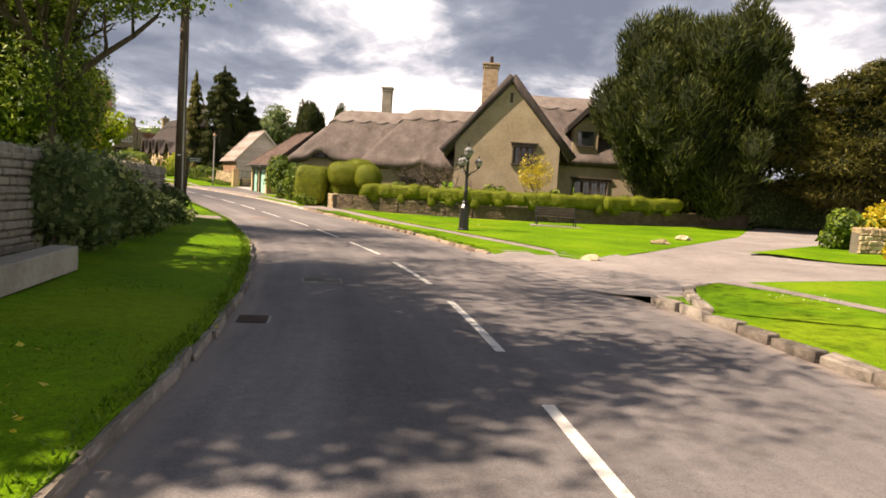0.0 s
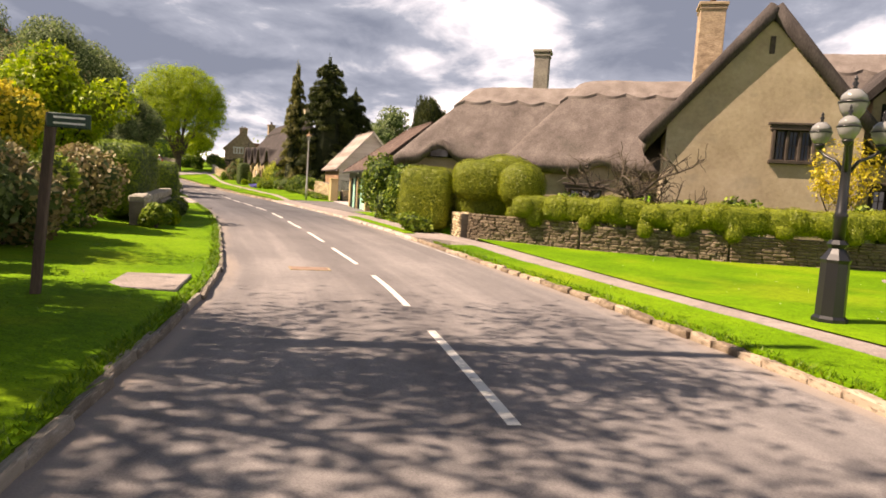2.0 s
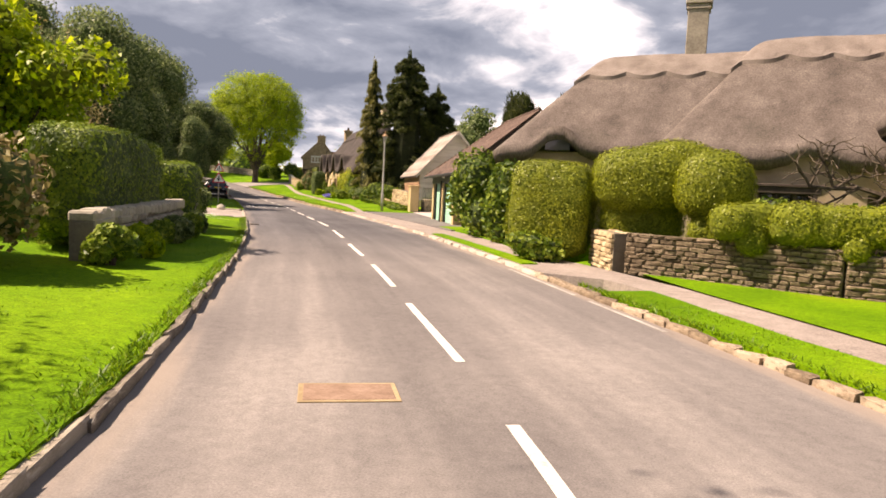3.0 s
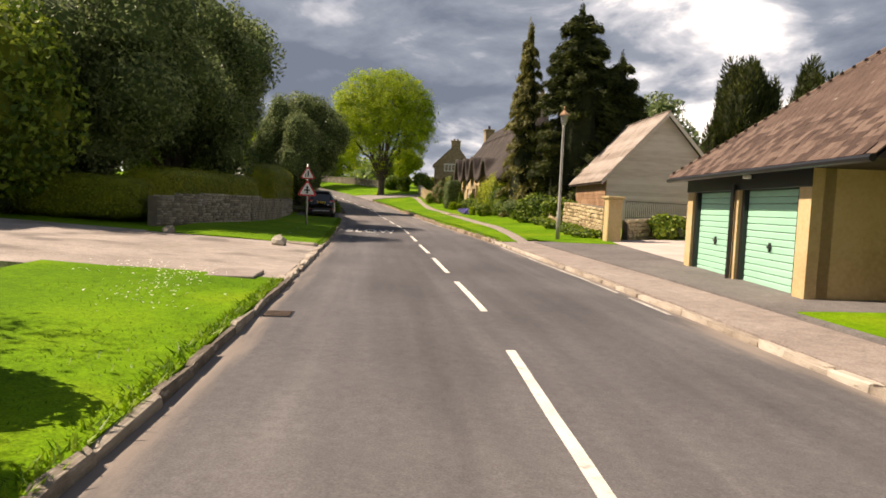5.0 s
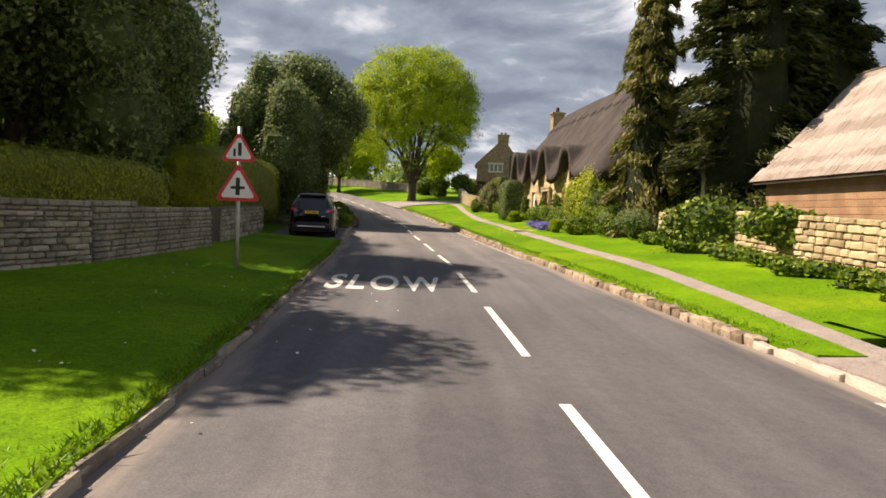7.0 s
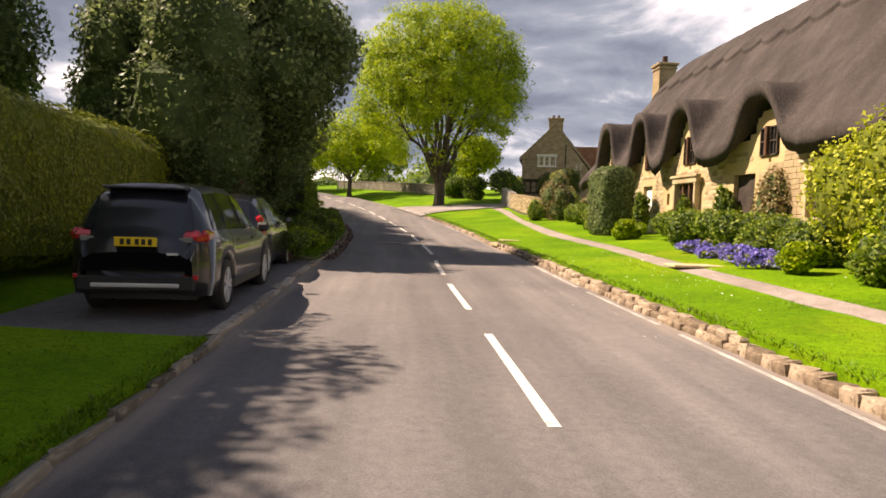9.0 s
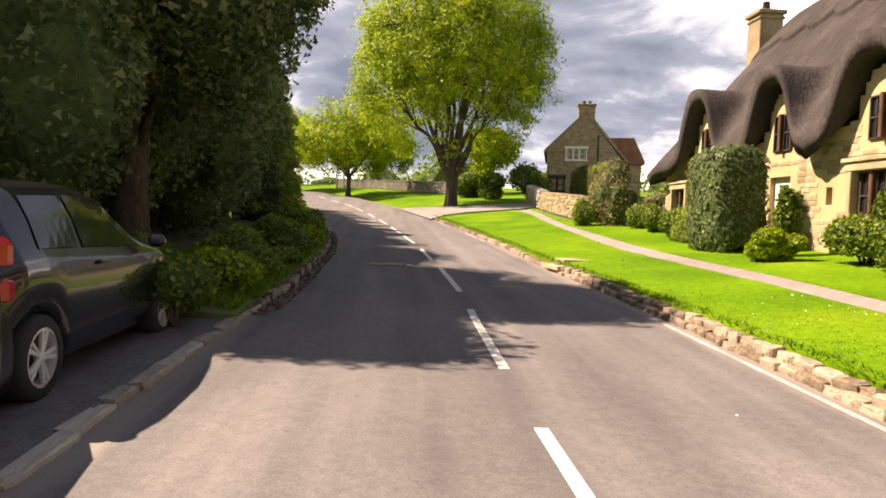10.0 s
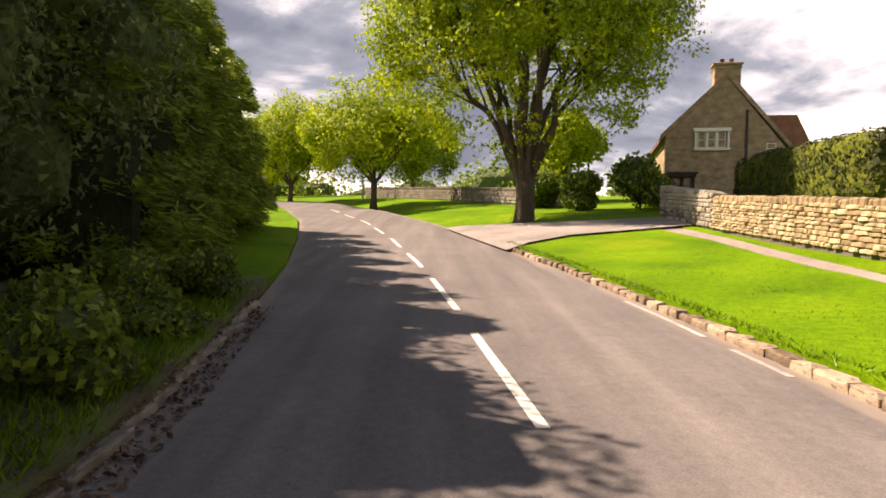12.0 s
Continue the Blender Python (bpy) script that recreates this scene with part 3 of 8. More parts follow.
def heap(rng, c, r, n, small=(0.35, 0.6)):
    """A heap of n smaller ellipsoids that fills an ellipsoid about c with an uneven outline."""
    out = []
    for _ in range(n):
        u = rng.normal(0, 1, 3)
        u /= np.linalg.norm(u)
        k = rng.uniform(*small)
        t = (1 - k * 0.75) * rng.uniform(0.55, 1.05)
        out.append((c[0] + u[0] * r[0] * t, c[1] + u[1] * r[1] * t, c[2] + u[2] * r[2] * t, r[0] * k, r[1] * k, r[2] * k))
    return out


# ---- ground, road, verges ----
def build_ground():
    def axis(lo, hi, step, reach):
        core = list(np.arange(lo, hi + 0.1, step))
        out, w = [], step
        a, b = lo, hi
        while b < reach:
            w *= 1.35
            a, b = a - w, b + w
            out.append((a, b))
        return [p[0] for p in out[::-1]] + core + [p[1] for p in out]

    xs, ys = axis(-120, 40, 2.0, 900), axis(-20, 150, 2.0, 900)
    rows = []
    for y in ys:
        row = []
        for x in xs:
            s, d = sd(x, y)
            z = on_line(s)[1] + (bank(s, d) if not kl(s) <= d <= kr(s) else 0.0)
            near = -0.42 if kl(s) - 3.2 < d < kr(s) + 3.2 else -0.10
            row.append((x, y, z + near))
        rows.append(row)
    structure("ground", Mesh().grid(rows), GRASS, "open grassy ground of a village, gently rising", True)


def strip(name, s0, s1, a, b, lift, mats, label, step=0.75, across=5, skirt=0.35, hump=0.0):
    """A sheet between two offsets a(s), b(s) from the line, with a skirt all round; lift(s, d) is its height over the road."""
    rows, spans, ss = [], [], np.linspace(s0, s1, max(2, int((s1 - s0) / step) + 1))
    for s in ss:
        da, db = (f(s) if callable(f) else f for f in (a, b))
        ds = np.linspace(da, db, across)
        row = [at(s, d, lift(s, d) if callable(lift) else lift) for d in ds]
        if hump:
            for p in row:
                p.z += hump * noise.noise(Vector((p.x * 0.9, p.y * 0.9, 0)))
        rows.append(row)
        spans.append((da, db))
    me = Mesh().grid(rows)
    top = len(me.f)
    src = list(range(len(me.v)))
    m, n = len(rows), across
    rim = [i * n for i in range(m)] + [(m - 1) * n + j for j in range(1, n)] + [i * n + n - 1 for i in range(m - 2, -1, -1)] + [j for j in range(n - 2, 0, -1)]
    k = len(me.v)
    for i in rim:
        x, y, z = me.v[i]
        me.v += [(x, y, z), (x, y, z - skirt)]
        src += [i, i]
    for i in range(len(rim)):
        p, q = k + 2 * i, k + 2 * ((i + 1) % len(rim))
        me.f.append((p, q, q + 1, p + 1))
        me.m.append(0)
    ob = structure(name, me, mats, label, True)
    ob.data.polygons.foreach_set("use_smooth", [i < top for i in range(len(me.f))])
    lane, edge = ob.data.uv_layers.new(name="lane"), ob.data.uv_layers.new(name="edge")
    for loop in ob.data.loops:
        i, j = divmod(src[loop.vertex_index], n)
        f = j / (n - 1)
        lane.data[loop.index].uv = (ss[i], spans[i][0] + (spans[i][1] - spans[i][0]) * f)
        edge.data[loop.index].uv = (f, 0)
    return ob


def outline_sheet(name, pts, lift, mats, label, step=0.8):
    """A flat-lying sheet inside a world outline, laid on the ground."""
    bm = bmesh.new()
    fine = []
    for i, p in enumerate(pts):
        q = pts[(i + 1) % len(pts)]
        n = max(1, int(math.dist(p, q) / step))
        fine += [(p[0] + (q[0] - p[0]) * j / n, p[1] + (q[1] - p[1]) * j / n) for j in range(n)]
    vs = [bm.verts.new((x, y, 0)) for x, y in fine]
    f = bm.faces.new(vs)
    bmesh.ops.triangulate(bm, faces=[f])
    for _ in range(3):
        long = [e for e in bm.edges if e.calc_length() > 2.0]
        if not long:
            break
        bmesh.ops.subdivide_edges(bm, edges=long, cuts=1)
        bmesh.ops.triangulate(bm, faces=bm.faces[:])
    for v in bm.verts:
        v.co.z = ground_z(v.co.x, v.co.y) + (lift(v.co.x, v.co.y) if callable(lift) else lift)
    me = bpy.data.meshes.new(name)
    bm.normal_update()
    for f in bm.faces:
        if f.normal.z < 0:
            f.normal_flip()
    bm.to_mesh(me)
    bm.free()
    me.materials.append(mats)
    return structure(name, me, mats, label)


build_ground()
strip("road", -40, 300, lambda s: kl(s) - 0.03, lambda s: kr(s) + 0.05, 0.0, ASPHALT, "worn grey asphalt lane with faint repair seams", across=9)
strip("verge_left", -40, 47.9, lambda s: kl(s) - 3.6, lambda s: kl(s) - 0.05, lambda s, d: bank(s, d), GRASS, "mown grass verge beside the lane", hump=0.03)
strip("verge_left", 102, 135, lambda s: kl(s) - 3.0, lambda s: kl(s) - 0.05, lambda s, d: bank(s, d), GRASS, "mown grass edge under a conifer hedge", hump=0.03)
strip("verge_left", 55.2, 75.0, lambda s: kl(s) - 4.5, lambda s: kl(s) - 0.05, lambda s, d: bank(s, d), GRASS, "mown grass verge below a stone wall", hump=0.03)
strip("verge_left", 83.6, 102, lambda s: kl(s) - 4.0, lambda s: kl(s) - 0.05, lambda s, d: bank(s, d) + 0.05, SOIL, "rough bank of soil and dead leaves under a hedge", hump=0.12)
strip("verge_right", -40, 9.0, lambda s: kr(s) + 0.16, lambda s: kr(s) + 5.0, lambda s, d: bank(s, d), GRASS, "mown grass verge at a lane corner", hump=0.03)


def path_a(s):
    return float(np.interp(s, (14, 18, 24, 28, 31.5, 36, 44), (6.0, 5.6, 5.05, 4.9, 4.95, 4.4, 4.1)))


def path_b(s):
    return float(np.interp(s, (14, 18, 24, 28, 31.5, 36, 44), (6.5, 6.2, 5.65, 5.7, 5.75, 5.3, 5.8)))


strip("verge_right", 14.5, 31.3, lambda s: kr(s) + 0.16, path_a, lambda s, d: bank(s, d), GRASS, "narrow grass strip between lane and footpath", hump=0.02)
strip("footpath", 14.6, 59.6, lambda s: path_a(s) if s < 33 else kr(s) + 0.14, lambda s: path_b(s) if s < 33 else float(np.interp(s, (33, 37, 44, 48, 59.6), (5.65, 5.05, 5.25, 6.6, 5.3))), lambda s, d: bank(s, d) - 0.012, PATH_TAR, "worn pale tarmac footpath")
strip("verge_right", 37.5, 45.5, lambda s: kr(s) + 1.35, lambda s: kr(s) + 3.2, lambda s, d: bank(s, d) + 0.03, GRASS, "small patch of grass beside a laurel", hump=0.02)
strip("verge_right", 34.6, 42.0, lambda s: kr(s) + 0.16, lambda s: kr(s) + 0.5, lambda s, d: bank(s, d) + 0.02, GRASS, "thin strip of grass along the kerb", hump=0.02)


def walk_a(s):
    return float(np.interp(s, (58.5, 62, 68, 83, 92, 99, 107, 112), (4.5, 4.75, 5.0, 5.2, 5.6, 6.1, 6.7, 6.6)))


def walk_b(s):
    return float(np.interp(s, (58.5, 62, 68, 84, 92, 101, 107, 112), (4.9, 5.22, 5.55, 5.78, 6.22, 6.7, 7.25, 7.3)))


strip("verge_right", 59.2, 112.5, lambda s: kr(s) + 0.2, walk_a, lambda s, d: bank(s, d), GRASS, "sloping mown verge above a stone kerb", hump=0.03)
strip("footpath", 59.0, 111.0, walk_a, walk_b, lambda s, d: bank(s, d) - 0.015, PATH_TAR, "narrow tarmac footpath between grass verges")
strip("verge_right", 60.0, 112.5, walk_b, lambda s: walk_b(s) + 3.5, lambda s, d: bank(s, d), GRASS, "mown grass in front of the cottage gardens", hump=0.03)

strip("driveway_left", 47.6, 55.5, lambda s: -14.0, lambda s: kl(s) - 0.12, lambda s, d: bank(s, d) - 0.02, DRIVE, "worn pale tarmac drive with cracks")
strip("driveway_right", 50.5, 59.8, lambda s: 6.0, lambda s: 15.0, lambda s, d: bank(s, d) + 0.02, GRAVEL, "pale gravel drive between a wall and garages")
strip("driveway_right", 43.5, 58.9, lambda s: kr(s) + 1.2, lambda s: float(np.interp(s, (43.5, 46, 52, 58.9), (5.4, 7.4, 7.0, 7.7))), lambda s, d: bank(s, d) + 0.026, PATCHED, "dark tarmac apron in front of garages")
strip("parking_bay", 74.4, 84.4, lambda s: kl(s) - 2.7, lambda s: kl(s) - 0.12, lambda s, d: 0.04, PATCHED, "earthy tarmac strip where cars are parked")
outline_sheet("side_road", [tuple(at(q, kr(q) - 0.35)[:2]) for q in (15.6, 14.4, 13.0, 11.6, 10.4, 9.7)] + [(2.95, 11.3), (3.4, 13.2), (5.2, 14.2), (8.0, 15.4), (14.0, 18.1), (26, 21.5), (26, 31), (14.5, 30.5), (14.2, 35.5), (20.5, 42), (16.5, 42.5), (10.5, 30.2), (7.1, 24.6), (4.2, 19.8), (2.6, 17.8), (1.3, 18.4)], 0.006, PALE_TAR, "pale worn tarmac side lane at a junction")
outline_sheet("lawn", [tuple(at(q, d)[:2]) for q, d in ((61.0, 5.2), (59.4, 5.35), (58.5, 5.9), (57.8, 7.5), (59.3, 7.75), (62.0, 7.6))], 0.036, GRASS, "grass round the foot of a street lamp")
outline_sheet("tree_lane", [tuple(at(s, d)[:2]) for s, d in ((108.5, 2.0), (110.2, 4.0), (110.6, 10.0), (109.9, 30.0), (113.2, 30.0), (113.5, 10.0), (113.4, 4.5), (116.5, 0.6))], 0.06, PALE_TAR, "shaded tarmac side lane beside a tree")



def corner_lift(x, y):
    """Keeps the grass corner level across the mouth of the side lane."""
    return 0.112 - float(np.interp(sd(x, y)[0], (8.9, 9.4, 14.4, 15.0), (0.10, 0.0, 0.0, 0.10)))


outline_sheet("lawn", [(3.0, 10.2), (3.15, 11.6), (3.5, 12.8), (4.1, 13.5), (5.3, 14.15), (8.1, 15.45), (14, 18), (26, 21), (26, 0), (10.0, 0), (8.0, 9.0), (5.0, 9.6)], corner_lift, GRASS, "mown grass corner with daisies")
outline_sheet("lawn", [(7.5, 20.9), (9.8, 20.1), (14, 20.7), (18, 22.6), (14.5, 24.2), (12.2, 26.3)], 0.06, GRASS, "small grass patch below a garden wall")
outline_sheet("lawn", [tuple(at(q, path_b(q) - 0.05)[:2]) for q in np.arange(31.0, 15.3, -0.8)] + [(1.75, 17.75), (2.4, 17.5), (3.1, 18.0), (4.44, 19.8), (7.3, 24.6), (10.7, 30.1), (14.6, 38.9), (9.0, 36.5), (3.5, 34.3), (-0.7, 33.8), (-4.4, 34.2), (-7.6, 35.4)], 0.012, GRASS, "bright mown village green")
outline_sheet("footpath", [(4.1, 13.5), (4.7, 13.85), (5.75, 11.3), (6.65, 9.0), (8.0, 4.0), (7.65, 3.9), (6.3, 8.9), (5.4, 11.15), (4.8, 12.6)], lambda x, y: corner_lift(x, y) + 0.008, PATH_TAR, "narrow pale path across a grass corner")

# ---- painted marks ----
DASHES = [(-3.0, -0.1), (1.4, 4.3), (5.8, 8.5), (10.05, 13.0), (14.4, 17.4), (18.8, 21.7), (23.2, 26.15), (27.7, 30.6), (32.0, 34.65), (36.1, 38.8), (40.6, 43.7), (45.86, 48.86), (50.2, 53.35), (54.7, 57.7), (59.2, 62.2), (63.7, 66.7), (68.3, 71.3), (72.8, 75.85), (77.5, 80.26), (81.75, 84.8), (86.4, 89.6), (91.05, 93.95), (95.7, 98.65), (100.05, 103.3), (105.0, 107.8), (109.4, 112.2), (114, 116.8), (118.5, 121.3), (123, 126), (128, 131)]
MID = np.array([(-60, 1.3), (3, 1.36), (10, 1.48), (14.4, 1.33), (18, 1.13), (23, 1.02), (30, 1.03), (34.4, 1.08), (38, 1.04), (42, 1.1), (46, 1.27), (54, 1.26), (58, 1.18), (66, 1.08), (76, 1.0), (84, 0.83), (90, 1.0), (94, 0.88), (96, 0.74), (100, 0.4), (103, 0.1), (106, -0.25), (112, -1.15), (120, -2.7), (131, -5.8)])


def mid(s):
    return float(np.interp(s, MID[:, 0], MID[:, 1]))


road_marks = thing("centre_line", "broken white painted centre line on the asphalt", "road marking", kind="structure")
for s0, s1 in DASHES:
    rows = []
    for s in np.linspace(s0, s1, 6):
        rows.append([at(s, mid(s) - 0.047, 0.004), at(s, mid(s) + 0.047, 0.004)])
    part("dash", Mesh().grid(rows), PAINT, road_marks)


def edge_line(s0, s1, d_of):
    rows = [[at(s, d_of(s) - 0.035, 0.004), at(s, d_of(s) + 0.035, 0.004)] for s in np.linspace(s0, s1, max(2, int((s1 - s0) / 0.8)))]
    structure("edge_line", Mesh().grid(rows), FAINT, "faded thin white line along the road edge", category="road marking")


for s0, s1 in ((29.0, 31.0), (31.5, 34.5), (46.0, 47.5), (48, 58), (71, 76), (76.6, 79.6), (80.2, 84.0), (97.0, 98.0), (98.6, 101.0)):
    edge_line(s0, s1, lambda s: kr(s) - 0.12)


def slow_letters():
    """The word, stretched along the lane for drivers."""
    cu = bpy.data.curves.new("slow", "FONT")
    cu.body, cu.align_x, cu.size, cu.space_character, cu.offset = "SLOW", "CENTER", 1.0, 1.2, 0.022
    tmp = bpy.data.objects.new("slow_word", cu)
    scene.collection.objects.link(tmp)
    bpy.context.view_layer.update()
    me = bpy.data.meshes.new_from_object(tmp.evaluated_get(bpy.context.evaluated_depsgraph_get()))
    bpy.data.objects.remove(tmp)
    co = np.zeros(len(me.vertices) * 3)
    me.vertices.foreach_get("co", co)
    co = co.reshape(-1, 3)
    w, h = np.ptp(co[:, 0]), np.ptp(co[:, 1])
    for v in me.vertices:
        x, y = (v.co.x - co[:, 0].min()) / w, (v.co.y - co[:, 1].min()) / h
        v.co = at(63.55 + 2.1 * y, -1.38 + 1.98 * x, 0.004)
    me.materials.append(PAINT)
    return me


tagged(part("slow_marking", slow_letters(), PAINT, None, "the word SLOW painted in white on asphalt"), kind="structure", category="road marking")


# ---- kerbs ----
def block_mesh(seed, bevel=0.07, mats=None):
    me = Mesh().box((0, 0, 0), (1, 1, 1), bevel)
    r = random.Random(seed)
    me.v = [tuple(c + r.uniform(-0.085, 0.085) for c in p) for p in me.v]
    return me.data("block", [mats or KERB])


KERB_BLOCKS = [block_mesh(i) for i in range(6)]
PALE_BLOCKS = [block_mesh(i + 19, 0.09, KERB_PALE) for i in range(6)]
TAN_BLOCKS = [block_mesh(i + 9, 0.1, KERB_TAN) for i in range(6)]
rk = random.Random(5)


def lay(parent, name, place, turn, size, meshes, tilt=0.0):
    ob = new(name, rk.choice(meshes))
    ob.parent = parent
    ob.matrix_basis = pose(*place, rk.uniform(-tilt, tilt), rk.uniform(-tilt, tilt), turn + rk.uniform(-tilt, tilt)) @ Matrix.Diagonal((*size, 1))
    return ob


def kerb_run(s0, s1, d_of, wide, top, length, label, courses=1, rough=0.02, blocks=None):
    k = thing("kerb", label, "kerb", kind="structure")
    for c in range(courses):
        s = s0 + (length * 0.4 if c else 0)
        while s < s1:
            n = length * rk.uniform(0.7, 1.35)
            sm = s + n / 2
            tall = top / courses
            p = at(sm, d_of(sm) + rk.uniform(-rough, rough) + c * 0.07 * (1 if d_of(sm) > 0 else -1), tall * (c + 0.5) - 0.04 + rk.uniform(-rough, rough) * 0.6)
            lay(k, "stone", p, heading(sm), (n * 1.0, wide, tall + 0.08), blocks or KERB_BLOCKS, 2.5)
            s += n
    return k


kerb_run(-6, 47.8, lambda s: kl(s) - 0.02, 0.08, 0.085, 0.75, "dark weathered stone kerb along a grass verge")
kerb_run(47.8, 55.2, lambda s: kl(s) - 0.08, 0.17, 0.075, 0.36, "flush stone kerb across a drive", blocks=PALE_BLOCKS)
kerb_run(55.2, 75, lambda s: kl(s) - 0.03, 0.09, 0.07, 0.55, "low stone kerb sunk in the verge")
kerb_run(75, 84.6, lambda s: kl(s) - 0.08, 0.13, 0.055, 0.5, "low pale stone kerb beside parked cars", blocks=PALE_BLOCKS)
kerb_run(84.6, 100, lambda s: kl(s) - 0.05, 0.14, 0.10, 0.6, "broken mossy kerb under a hedge", rough=0.05)
kerb_run(-6, 8.3, lambda s: kr(s) + 0.09, 0.16, 0.12, 0.6, "pale stone kerb at a corner")
kerb_run(15.0, 33.5, lambda s: kr(s) + 0.07, 0.12, 0.085, 0.42, "pale uneven stone kerb along a narrow verge", rough=0.02, blocks=TAN_BLOCKS)
kerb_run(33.5, 60, lambda s: kr(s) + 0.07, 0.10, 0.075, 0.6, "low stone kerb along a footpath", rough=0.01, blocks=PALE_BLOCKS)
kerb_run(60, 75, lambda s: kr(s) + 0.10, 0.17, 0.12, 0.26, "rough rounded stone kerb holding up the verge", 1, 0.02, TAN_BLOCKS)
kerb_run(75, 90, lambda s: kr(s) + 0.10, 0.19, 0.16, 0.24, "two-course rough stone kerb holding up the verge", 2, 0.025, TAN_BLOCKS)
kerb_run(90, 111.5, lambda s: kr(s) + 0.10, 0.16, 0.095, 0.34, "low worn stone kerb along a verge", 1, 0.015, TAN_BLOCKS)


corner = thing("kerb", "pale stone kerb rounding a grass corner", "kerb", kind="structure")
turns = [Vector(p) for p in ((2.84, 10.2), (2.9, 10.9), (3.08, 11.8), (3.4, 12.8), (3.8, 13.4), (4.2, 13.75))]
for a_, b_ in zip(turns, turns[1:]):
    n_ = max(1, round((b_ - a_).length / 0.55))
    for i_ in range(n_):
        p_ = a_.lerp(b_, (i_ + 0.5) / n_)
        lay(corner, "stone", (p_.x, p_.y, ground_z(p_.x, p_.y) + 0.01), math.degrees(math.atan2(b_.y - a_.y, b_.x - a_.x)), ((b_ - a_).length / n_ * 0.97, 0.15, 0.16), KERB_BLOCKS, 2.5)


# ---- dry stone walls ----
def stone_mesh(seed, mats):
    r = random.Random(seed)
    me = Mesh().box((0, 0, 0), (1, 1, 1), 0.14)
    me.v = [tuple(c + r.uniform(-0.07, 0.07) for c in p) for p in me.v]
    return me.data("stone", [mats])


STONES = {"gold": [stone_mesh(i, COTSWOLD) for i in range(8)], "grey": [stone_mesh(i + 20, GREYSTONE) for i in range(8)], "brown": [stone_mesh(i + 40, SHADESTONE) for i in range(8)]}


def stone_wall(label, pts, height, kind="gold", thick=0.42, course=0.13, long=0.34, face=1, cope=True, limit=300, name="stone_wall"):
    """Coursed stones on one or both faces of a core that follows world points; height may vary along it."""
    wall = thing(name, label, "wall", kind="structure")
    core, joined, count = Mesh(), Mesh(), 0
    hs = height if isinstance(height, (list, tuple)) else [height] * len(pts)
    for i in range(len(pts) - 1):
        a, b = Vector(pts[i]), Vector(pts[i + 1])
        run = b - a
        flat = Vector((run.x, run.y, 0))
        n, ang = flat.length, math.degrees(math.atan2(run.y, run.x))
        side = Vector((-flat.y, flat.x, 0)).normalized()
        core.add([a + side * thick * 0.38 * j + Vector((0, 0, z)) for j in (-1, 1) for z in (-0.5, hs[i] - 0.05)] + [b + side * thick * 0.38 * j + Vector((0, 0, z)) for j in (-1, 1) for z in (-0.5, hs[i + 1] - 0.05)],
                 [(0, 1, 3, 2), (4, 6, 7, 5), (0, 4, 5, 1), (2, 3, 7, 6), (1, 5, 7, 3), (0, 2, 6, 4)])
        for f in ((face,) if face else (-1, 1)):
            z = -0.05
            while z < max(hs[i], hs[i + 1]) - 0.04:
                c = course * rk.uniform(0.7, 1.3)
                x = -rk.uniform(0, long)
                while x < n:
                    w = long * rk.uniform(0.5, 1.5)
                    t = min(max((x + w / 2) / n, 0), 1)
                    if z + c < hs[i] + (hs[i + 1] - hs[i]) * t + 0.03:
                        p = a + run * t + side * f * (thick / 2 - 0.09 + rk.uniform(-0.02, 0.02)) + Vector((0, 0, z + c / 2))
                        x0, x1 = max(x, 0), min(x + w, n)
                        if x1 - x0 > 0.05:
                            p = a + run * ((x0 + x1) / 2 / n) + side * f * (thick / 2 - 0.09 + rk.uniform(-0.02, 0.02)) + Vector((0, 0, z + c / 2))
                            if count < limit:
                                lay(wall, "stone", p, ang, (x1 - x0 - 0.012, 0.2, c - 0.012), STONES[kind], 1.5)
                            else:
                                joined.box((0, 0, 0), (x1 - x0 - 0.012, 0.2, c - 0.012), 0.02, 0, pose(*p, 0, 0, ang + rk.uniform(-1.5, 1.5)))
                            count += 1
                    x += w
                z += c
        if cope:
            x = 0.0
            while x < n:
                w = rk.uniform(0.10, 0.2)
                t = (x + w / 2) / n
                p = a + run * t + Vector((0, 0, hs[i] + (hs[i + 1] - hs[i]) * t + 0.03))
                joined.box((0, 0, 0), (w - 0.01, thick * rk.uniform(0.85, 1.05), rk.uniform(0.13, 0.22)), 0.03, 0, pose(*p, rk.uniform(-6, 6), rk.uniform(-8, 8), ang))
                x += w
    part("core", core, MORTAR, wall)
    if joined.v:
        tagged(part("coping_and_small_stones", joined, {"gold": COTSWOLD, "grey": GREYSTONE, "brown": SHADESTONE}[kind], wall), kind="stuff")
    return wall


def g(x, y, dz=0.0):
    return (x, y, ground_z(x, y) + dz)


def ga(s, d, dz=0.0):
    p = at(s, d)
    return (p.x, p.y, p.z + dz)


# ---- thatched houses ----
def soft_max(a, b, k=0.25):
    return 0.5 * (a + b + math.sqrt((a - b) ** 2 + k * k))


def soft_min(a, b, k=0.25):
    return -soft_max(-a, -b, k)


